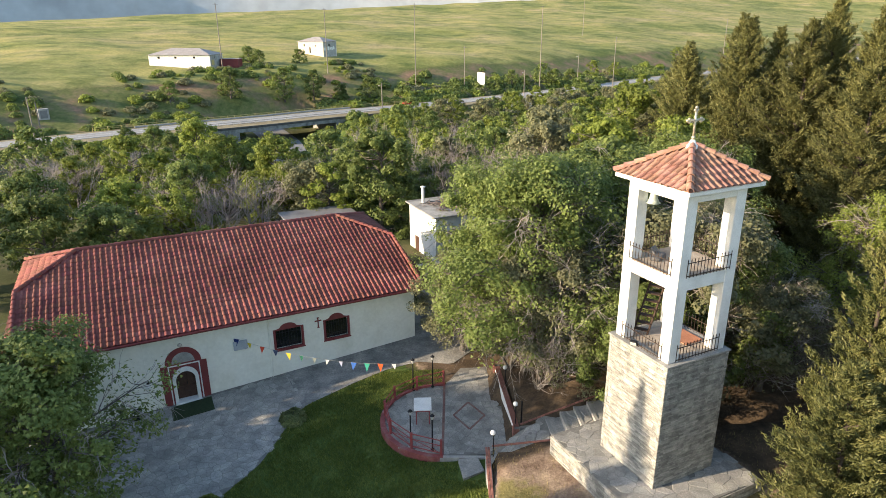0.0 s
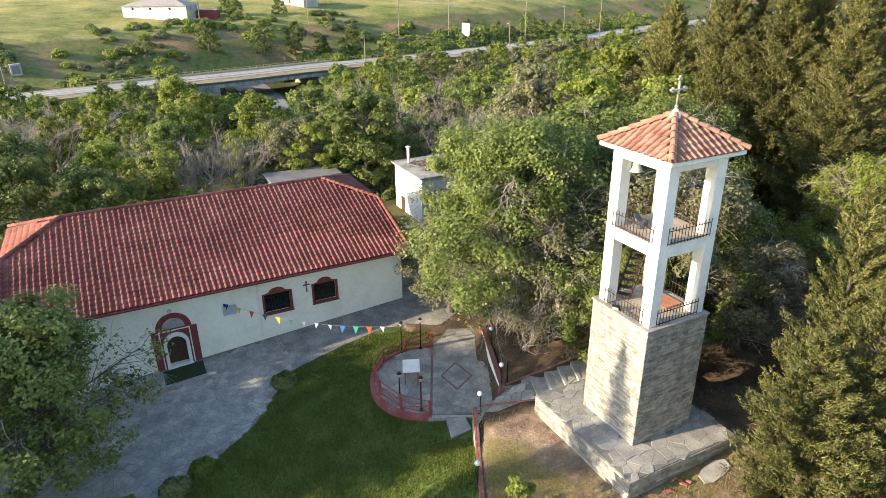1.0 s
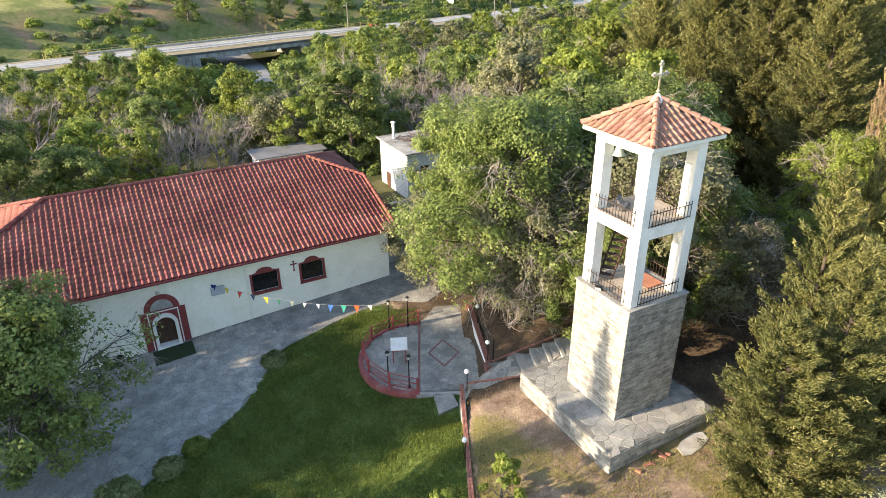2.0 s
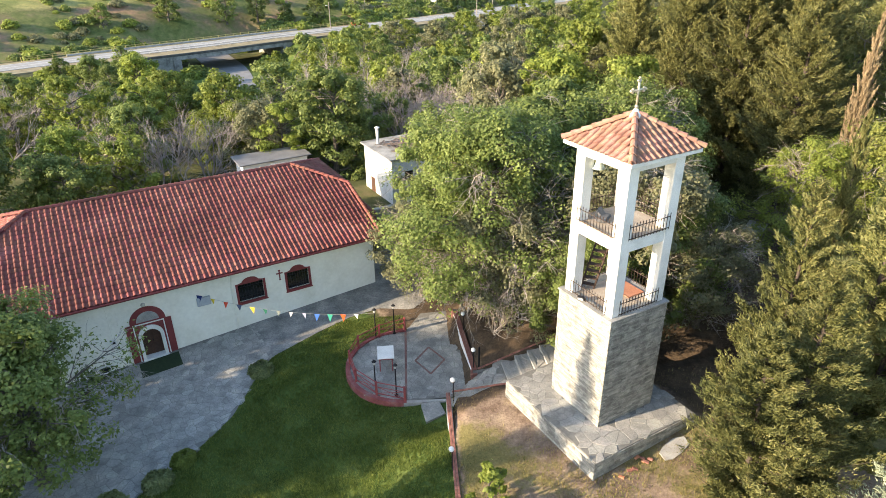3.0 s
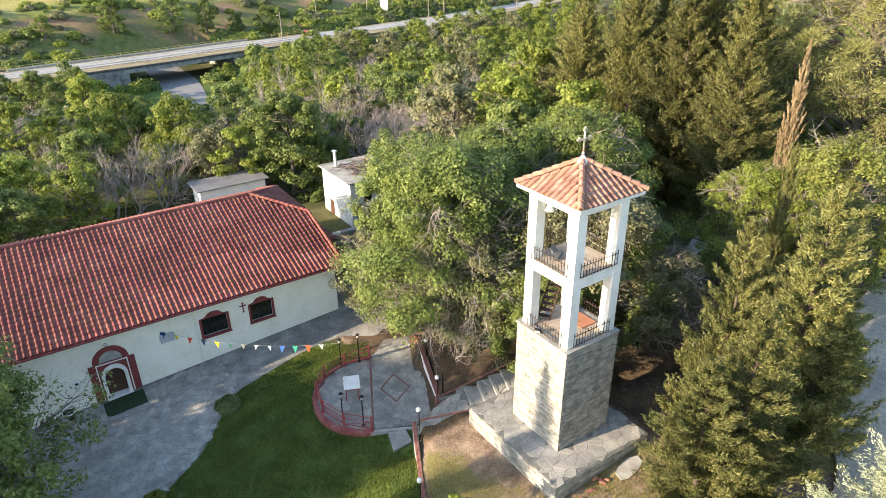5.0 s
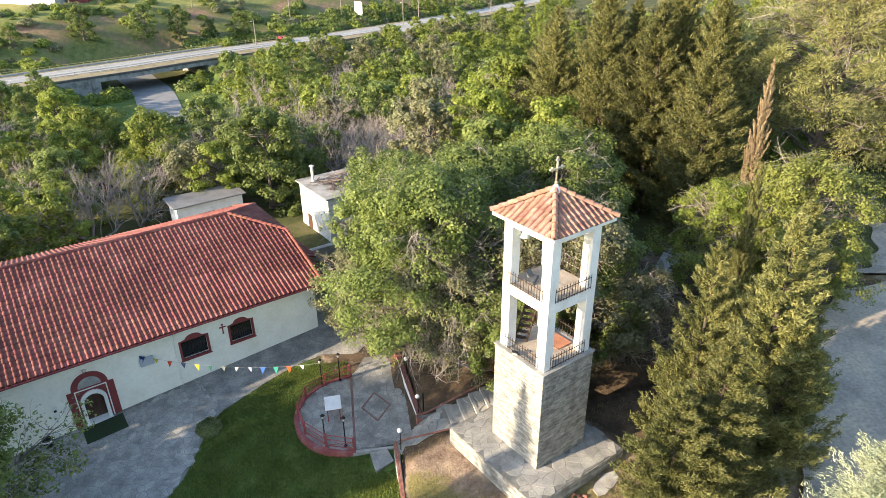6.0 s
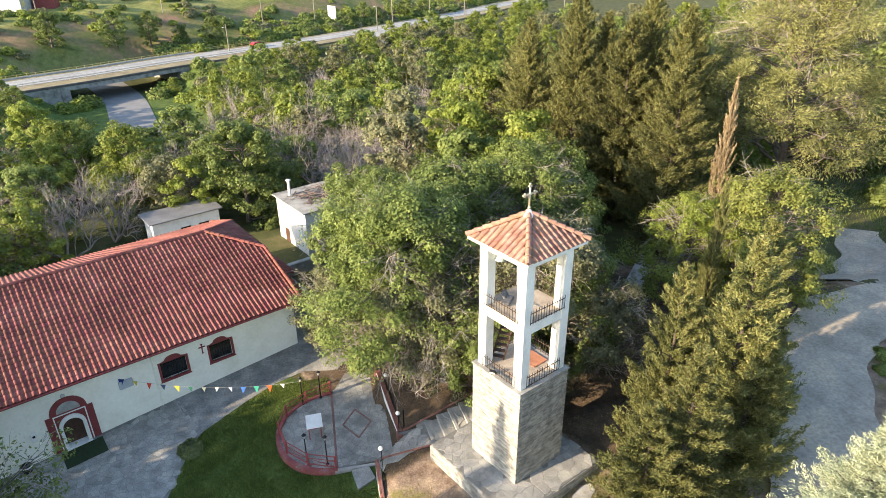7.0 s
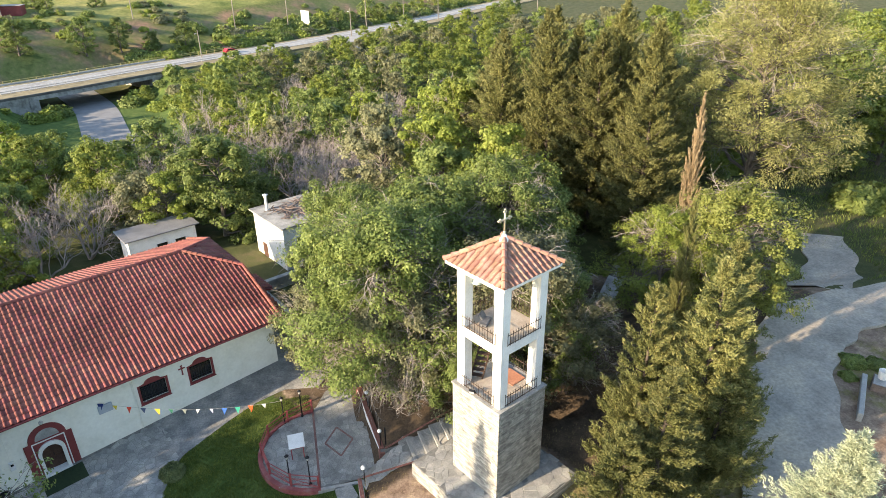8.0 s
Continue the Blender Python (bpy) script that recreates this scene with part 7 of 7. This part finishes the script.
plant(jun[1], (M_DARKBARK, M_JUN), 20.5, 22.5, 0.95, 190, "cypress", "broad olive-green conifer with feathery sprays", "conifer")
plant(jun[1], (M_DARKBARK, M_CYP), 20.3, 26.2, 0.97, 200, "cypress", "slender olive conifer among broader ones", "conifer", wide=0.4)
plant(cyp[0], (M_DARKBARK, M_BROWN), 27.3, 36.6, 0.93, 10, "cypress", "dead tan-brown cypress among green trees", "conifer", wide=0.28)
pale = conifer(53, 10.0, 3.0, 280, 640, 0.036, taper=0.8, ragged=0.3, rise=0.3, sub=12, width=0.26)
plant(pale, (M_DARKBARK, M_PALE), 16.6, 11.2, 1.13, 0, "spruce_tree", "pale blue-green spruce beside the lane", "conifer")
yel = broad_tree(61, 10.0, 4.3, 0.12, 48, 1150, 0.092, 0.2)
plant(yel, (M_BARK, M_YEL), 27.6, 31.2, 1.0, 0, label="sparse tree with yellow-green leaves and bare twigs")
plant(yel, (M_BARK, M_LEAF2), 23.8, 33.5, 0.8, 100, label="sparse tree with bright green leaves and bare twigs")
pine = broad_tree(62, 15.0, 5.8, 0.32, 84, 1700, 0.068, 0.1, flat=0.75, needles=True)
plant(pine, (M_BARK, M_PINE), 41.5, 47.8, 1.42, 0, label="large olive pine with pale dead limbs", category="pine")
for x, y, k, s in [(47, 65, 0, 1.35), (43.5, 60, 2, 1.2), (51, 70, 2, 1.4), (45, 72, 1, 1.4), (54, 63, 1, 1.2), (63, 59, 0, 1.25), (67, 64, 2, 1.3), (38.5, 58.5, 0, 1.1), (60, 66, 0, 1.1), (66, 75, 1, 1.0), (50, 76, 2, 1.1), (58, 84, 0, 1.0), (72, 88, 1, 1.1), (46, 86, 2, 1.0), (68, 58, 0, 0.9), (80, 80, 1, 1.0), (62, 46, 2, 1.0), (72, 50, 0, 1.0), (58, 56, 1, 0.9), (84, 62, 0, 1.1), (95, 74, 2, 1.1)]:
    plant(mid_kinds[k], (M_BARK, M_LEAF if k else M_LEAF2), x, y, s, x * 11, label="leafy green tree behind the graveyard", group="graveyard trees")
# trees west of the yard, which shade it in the low sun
for x, y, s, k in [(-30, 12, 0.9, 0), (-28.0, 16.2, 0.68, 2), (-32.5, 15.6, 0.82, 2), (-24, 8.5, 1.1, 1), (-32, 5.5, 1.25, 2), (-39, 27, 1.1, 2), (-40, 14, 1.25, 0), (-27, 1.5, 1.2, 2), (-36, 33, 0.85, 1), (-26.8, 21.0, 0.7, 1), (-29, 26.4, 0.72, 0), (-25.4, 25.6, 1.0, 1), (-28.5, 24.0, 0.8, 1), (-30.5, 19.8, 0.9, 0)]:
    plant(far_kinds[k], (M_BARK, M_LEAF), x, y, s, x * 17, label="leafy green tree west of the church yard", group="yard trees")
plant(cyp[0], (M_DARKBARK, M_CYP), -23.0, 11.8, 1.05, 10, "cypress", "slim dark cypress west of the yard", "cypress", wide=0.5)
plant(cyp[1], (M_DARKBARK, M_CYP), -33.0, 14.6, 1.25, 80, "cypress", "tall dark cypress west of the yard", "cypress")
plant(cyp[1], (M_DARKBARK, M_CYP), -35.5, 18.4, 1.2, 150, "cypress", "tall dark cypress west of the yard", "cypress")


# ---- shrubs, grass and undergrowth ----
def bush(seed, r, leaf=0.09, n=2600, flat=0.85):
    """A rounded bush of small leaves."""
    g = np.random.default_rng(seed)
    d = g.normal(0, 1, (n, 3))
    d[:, 2] = np.abs(d[:, 2])
    d /= np.linalg.norm(d, axis=1, keepdims=True)
    rad = r * (0.55 + 0.5 * g.uniform(0, 1, n) ** 0.5) * (1 + 0.16 * lumps(d * 3, 1.4, seed))
    p = d * rad[:, None] * np.array([1, 1, flat])
    v, f = leaf_quads(g, p, d + np.array([0, 0, 0.4]), leaf, 2.0)
    st = MB()
    for k in range(14):
        a = g.normal(0, 1, 3)
        a[2] = abs(a[2]) + 0.4
        a /= np.linalg.norm(a)
        st.tube([(0, 0, -0.1), (a * r * 0.5).tolist(), (a * r * 0.95).tolist()], [0.02, 0.012, 0.004], 4, False)
    return st.mesh("trunk"), quads_mesh("crown", v, f)


M_LAV = leaf_material("grey_green_bush", (0.09, 0.115, 0.04), (0.185, 0.215, 0.08), (0.28, 0.30, 0.13), 0.3)
b1 = bush(71, 0.62, 0.07, 5000)
plant(b1, (M_BARK, M_LAV), -8.6, 30.0, 1.25, 0, "bush", "clipped grey-green bush at the lawn's edge", "bush")
for x, y, s in ((-13.6, 20.7, 1.75), (-11.9, 22.3, 1.2), (-11.1, 23.6, 1.05)):
    plant(b1, (M_BARK, M_LAV if s > 1.1 else M_LEAF2), x, y, s, x * 40, "bush", "rounded grey-green bush between lawn and paving", "bush", "lawn bushes")
sap = broad_tree(72, 3.4, 1.1, 0.1, 10, 220, 0.13, 0.0)
plant(sap, (M_BARK, M_LEAF2), 2.9, 17.6, 0.8, 0, "sapling", "young bright green sapling on the dry bed", "sapling")
plant(sap, (M_BARK, M_LEAF2), 0.6, 16.6, 0.7, 90, "sapling", "young bright green sapling on the dry bed", "sapling")


def grass(name, spots, h, w, mat, label, seed):
    """Blades of grass on the ground at spots."""
    g = np.random.default_rng(seed)
    n = len(spots)
    x, y = spots[:, 0], spots[:, 1]
    z = ground_z(x, y, True)
    a = g.uniform(0, 6.28, n)
    hh = h * g.uniform(0.5, 1.5, n)
    ww = w * g.uniform(0.6, 1.4, n)
    lx, ly = g.normal(0, 0.4, n) * hh, g.normal(0, 0.4, n) * hh
    dx, dy = np.cos(a) * ww, np.sin(a) * ww
    v = np.stack([np.stack([x - dx, y - dy, z - 0.01], 1), np.stack([x + dx, y + dy, z - 0.01], 1), np.stack([x + lx, y + ly, z + hh], 1)], 1).reshape(-1, 3)
    me = quads_mesh(name, v, np.arange(3 * n).reshape(n, 3))
    me.materials.append(mat)
    return tagged(new(name, me), label, name, kind="stuff")


M_GRASS = leaf_material("lawn_grass", (0.06, 0.09, 0.016), (0.145, 0.185, 0.038), (0.265, 0.29, 0.085), 0.38, 0.6)
M_STRAW = leaf_material("dry_grass", (0.15, 0.13, 0.04), (0.26, 0.21, 0.08), (0.38, 0.31, 0.13), 0.2, 0.8)
gg = np.random.default_rng(9)
S = np.stack([gg.uniform(-18, 1.7, 330000), gg.uniform(9, 34.5, 330000)], 1)
su, sv = uv(S[:, 0], S[:, 1])
ok = (sv < np.interp(su, EDGE_U, EDGE_V) - 0.03 + 0.05 * np.sin(su * 9)) & (np.hypot(S[:, 0] - PC[0], S[:, 1] - PC[1]) > PR + 0.12)
ok &= ~((S[:, 0] > -0.5) & (S[:, 1] > 25.9)) & ~((S[:, 0] > 0.4) & (S[:, 1] > 24.4))
ok &= gg.uniform(0, 1, len(S)) < 0.35 + 0.9 * (0.5 + 0.5 * bumps(S[:, 0], S[:, 1], 0.45, 3.0))
grass("lawn_grass", S[ok], 0.10, 0.02, M_GRASS, "short green lawn with uneven tufts", 10)
S = np.stack([gg.uniform(1.9, 16, 120000), gg.uniform(10, 25, 120000)], 1)
su, sv = uv(S[:, 0], S[:, 1])
den = 0.5 + 0.5 * bumps(S[:, 0], S[:, 1], 0.8, 1.0)
ok = ~((su > 14.9) & (su < 20.9) & (sv > 13.3)) & (gg.uniform(0, 1, len(S)) < den * np.clip((23 - S[:, 1]) / 7, 0.12, 1)) & (S[:, 1] < 24.8 + 0.07 * (S[:, 0] - 2))
grass("dry_grass", S[ok], 0.11, 0.012, M_STRAW, "sparse dry grass on bare earth", 11)
ok2 = ok & (gg.uniform(0, 1, len(S)) < 0.35 * np.clip((21 - S[:, 1]) / 5, 0, 1))
grass("weeds", S[ok2], 0.12, 0.016, M_GRASS, "green weeds among dry grass", 12)
S = np.stack([gg.uniform(42, 90, 110000), gg.uniform(31, 82, 110000)], 1)
ok = (S[:, 0] - 0.9 * S[:, 1] > 3.5) & (np.hypot(S[:, 0] - 43, S[:, 1] - 37.5) > 3.5) & (gg.uniform(0, 1, len(S)) < 0.5 + 0.5 * bumps(S[:, 0], S[:, 1], 1.6, 2.0)) & (S[:, 1] > 33.5)
grass("tall_grass", S[ok], 0.26, 0.03, M_GRASS, "rough green grass on the slope beyond the lane", 13)
# undergrowth of the valley and right side
fine_bush = bush(83, 1.0, 0.10, 5200, 0.8)
under = [bush(81, 1.6, 0.25, 460, 0.9), bush(82, 2.1, 0.27, 500, 0.7)]
ru = random.Random(3)
LOW = {0: [], 1: [], 2: []}
for k in range(420):
    y = ru.uniform(70, 185)
    x = ru.uniform(-0.72 * y - 6, 0.72 * y + 6)
    d = float(road_side(x, y))
    if d > -11 or float(stream_far(x, y)) < 13 or (22 < uv(x, y)[0] < 30 and uv(x, y)[1] < 56) or (11 < uv(x, y)[0] < 20 and uv(x, y)[1] < 62):
        continue
    LOW[ru.randrange(3)].append((x, y, ru.uniform(0.8, 1.5), ru.uniform(0, 6.28), ru.randrange(2)))
for k in range(260):
    i = ru.randrange(20, len(ROAD_LINE) - 45)
    off = ru.choice((ru.uniform(8.5, 15), ru.uniform(9, 30), ru.uniform(-16, -11)))
    p = offset_line([tuple(q) for q in ROAD_LINE[i - 1:i + 2]], off)[1]
    if stream_far(np.array(p[0]), np.array(p[1])) < 8 or abs(p[0] - 21) < 4 and p[1] < 226:
        continue
    LOW[ru.choice((0, 0, 1))].append((p[0], p[1], ru.uniform(0.6, 1.7), ru.uniform(0, 6.28), ru.randrange(2)))
for k in range(900):
    i = ru.randrange(4, len(ROAD_LINE) - 6)
    x0 = ROAD_LINE[i][0]
    off = ru.uniform(8.8, 22) if x0 > -8 else ru.choice((ru.uniform(13, 34), ru.uniform(30, 46)))
    p = offset_line([tuple(q) for q in ROAD_LINE[i - 1:i + 2]], off)[1]
    if not -125 < p[0] < 110 or stream_far(np.array(p[0]), np.array(p[1])) < 8 or abs(p[0] - 21) < 3.5 and p[1] < 224:
        continue
    if x0 <= -8 and bumps(p[0], p[1], 7.0, 2.0) < 0.05:
        continue
    LOW[ru.choice((0, 0, 1, 2))].append((p[0], p[1], ru.uniform(0.9, 1.9) if x0 > -8 else ru.uniform(0.35, 1.15), ru.uniform(0, 6.28), ru.randrange(2)))
for k, mt in enumerate((M_LEAF, M_LEAF2, M_LEAF_G)):
    far_wood("undergrowth", LOW[k], mt, "tangled shrubs of the valley and roadside", under, 0.7)
for x, y, s, k in [(-66, 194, 0.95, 0), (-52, 202, 1.0, 2), (-27, 212, 0.95, 1), (-71, 232, 0.8, 3), (-67, 230, 0.7, 3), (-55, 238, 0.72, 3), (-44, 207, 0.9, 2), (40, 264, 0.8, 0), (16, 243, 0.7, 3), (28, 254, 0.8, 3), (-36, 211, 0.7, 3), (48, 272, 0.8, 1), (22, 250, 0.75, 2), (-80, 184, 0.7, 1)]:
    plant(mid_kinds[k], (M_BARK, M_LEAF), x, y, s, x * 7, label="roadside tree on the bank below the meadow", group="roadside trees")
for x, y, s in [(30.8, 35.5, 0.7), (34, 38.5, 0.9), (40, 45, 1.2), (53, 37, 1.3), (48, 34, 0.9), (56, 48, 1.6), (40, 22, 0.9), (38, 18.0, 0.8), (60, 60, 1.5), (50, 62, 1.5)]:
    plant(fine_bush, (M_BARK, ru.choice((M_LEAF, M_LEAF2))), x, y, s * 1.8, x * 31, "shrub", "leafy green shrub beside the graveyard", "shrub", "graveyard shrubs")

for x, y, s, mt in [(32.6, 25.0, 0.8, 0), (31.3, 23.9, 0.55, 0), (33.8, 24.4, 0.7, 0), (11.5, 27.2, 0.9, 0), (10.2, 26.6, 0.8, 1), (22.6, 24.4, 0.9, 0), (24.4, 27.6, 1.1, 0)]:
    plant(fine_bush, (M_BARK, M_LEAF2 if mt else M_LEAF), x, y, s, x * 53, "bush", "small leafy green bush on shaded ground", "bush", "shade bushes")


# ---- small pieces last: tiles ----
def pieces(name, shape, poses, mat_one, mat_all, parent, limit, key, stuff_name, label=""):
    """Up to limit pieces as objects of their own, the rest joined."""
    order = sorted(range(len(poses)), key=lambda i: key(poses[i].translation))
    me = shape.mesh(name)
    me.materials.append(mat_one)
    for i in order[:limit]:
        ob = new(name, me)
        ob.parent, ob.matrix_basis = parent, poses[i]
    if len(order) > limit:
        rest = joined(shape, [poses[i] for i in order[limit:]])
        rest.materials.append(mat_all)
        tagged(part(stuff_name, rest, None, parent, label), kind="stuff")


M_TILE_OBJ = material("clay_roof_tile_single", [(0.15, 0.05, 0.041), (0.215, 0.071, 0.057), (0.27, 0.105, 0.085)], 0.5, 0.75, 0.2, 30, obj=0.16, hue=0.01, spec=0.3)
slope = part("roof", MB().box(E0 + HIP, E1 - HIP, RIDGE_V - 0.1, RIDGE_V + 0.1, RIDGE_Z - 0.1, RIDGE_Z - 0.02), M_MAROON, church, "hipped roof of red clay roll tiles")
pieces("roof_tile", TILE, front_tiles, M_TILE_OBJ, M_TILE, slope, 300, lambda p: abs(p.x - 9) * 0.4 + (p.y - EAVE_V), "roof_tiles")
pieces("roof_tile", TILE, back_tiles + hip_tiles + skirt_tiles, M_TILE_OBJ, M_TILE, slope, 0, lambda p: 0, "roof_tiles")
pieces("ridge_tile", CAP, caps, M_TILE_OBJ, M_TILE, slope, 120, lambda p: p.y, "ridge_tiles")
M_TILE_OLD_OBJ = material("weathered_roof_tile_single", [(0.23, 0.115, 0.08), (0.31, 0.165, 0.118), (0.38, 0.235, 0.18)], 2.2, 0.85, 0.25, 30, obj=0.22, hue=0.012)
pieces("roof_tile", TTILE, tower_tiles, M_TILE_OLD_OBJ, M_TILE_OLD, troof, 300, lambda p: p.y + p.x, "roof_tiles")
pieces("ridge_tile", CAP, tower_caps, M_TILE_OLD_OBJ, M_TILE_OLD, troof, 60, lambda p: p.y, "ridge_tiles")
pieces("roof_tile", TILE, lean_tiles, M_TILE_OBJ, M_TILE, lean_roof, 300, lambda p: p.x, "roof_tiles")


# ledge stones of the tower and its platform
def course_stones(u0, u1, z0, z1, rng, hmin=0.05, hmax=0.11, lmin=0.16, lmax=0.62):
    out = []
    z = z0
    while z < z1 - 0.03:
        h = min(rng.uniform(hmin, hmax), z1 - z)
        u = u0 - rng.uniform(0, 0.3)
        while u < u1:
            l = rng.uniform(lmin, lmax)
            a, b = max(u, u0), min(u + l, u1)
            if b - a > 0.04:
                out.append((a, b, z, z + h))
            u += l
        z += h
    return out


unit_me = MB().box(-0.5, 0.5, -0.5, 0.5, -0.5, 0.5).mesh("stone")
unit_me.materials.append(M_STONE_OBJ)


def clad(parent, faces, limit, rng, **kw):
    """Thin stones over upright faces: each face a pose whose x runs along it and whose -y points out."""
    left = MB()
    n = 0
    for m, a, b, z0, z1, mine in faces:
        for u0, u1, h0, h1 in course_stones(a, b, z0, z1, rng, **kw):
            g = 0.006
            dep = rng.uniform(0.117, 0.134)
            s = m @ Matrix.Translation(((u0 + u1) / 2, 0.06 - dep / 2 + 0.02, (h0 + h1) / 2)) @ Matrix.Diagonal((u1 - u0 - g, dep, h1 - h0 - g, 1)) @ pose(0, 0, 0, 0, 0, 0)
            if n < limit and rng.uniform(0, 1) < mine:
                ob = new("stone", unit_me)
                ob.parent, ob.matrix_basis = parent, s
                n += 1
            else:
                left.box(-0.5, 0.5, -0.5, 0.5, -0.5, 0.5, s)
    tagged(part("stone_cladding", left, M_STONE, parent), kind="stuff")


rc = random.Random(21)
clad(core, [(pose(0, -H + 0.06, 0), -H, H, TB - 0.3, TLEDGE - 0.06, 0.25), (pose(-H + 0.06, 0, 0, 0, 0, -90), -H, H, TB - 0.3, TLEDGE - 0.06, 0.25),
            (pose(0, H - 0.06, 0, 0, 0, 180), -H, H, TB - 0.3, TLEDGE - 0.06, 0), (pose(H - 0.06, 0, 0, 0, 0, 90), -H, H, TB - 0.3, TLEDGE - 0.06, 0)], 300, rc)
clad(plinth, [(pose(0, PV[0] + 0.06, 0), PU[0], PU[1], -2.6, PT - 0.05, 1), (pose(PU[0] + 0.06, 0, 0, 0, 0, -90), -PV[1], -PV[0], -2.8, PT - 0.05, 1), (pose(PU[1] - 0.06, 0, 0, 0, 0, 90), PV[0], PV[1], -2.4, PT - 0.05, 0)], 200, rc, hmin=0.08, hmax=0.16, lmin=0.25, lmax=0.8)
lay("flagstone", court_stones, court, 300, lambda c: (c - Vector((-10, 28, -4.5))).length)
lay("flagstone", ter_stones, terrace, 300, lambda c: c.y)
lay("flagstone", path_stones, tower_path, 300, lambda c: c.y)
lay("flagstone", pl_stones, plinth, 300, lambda c: c.y)
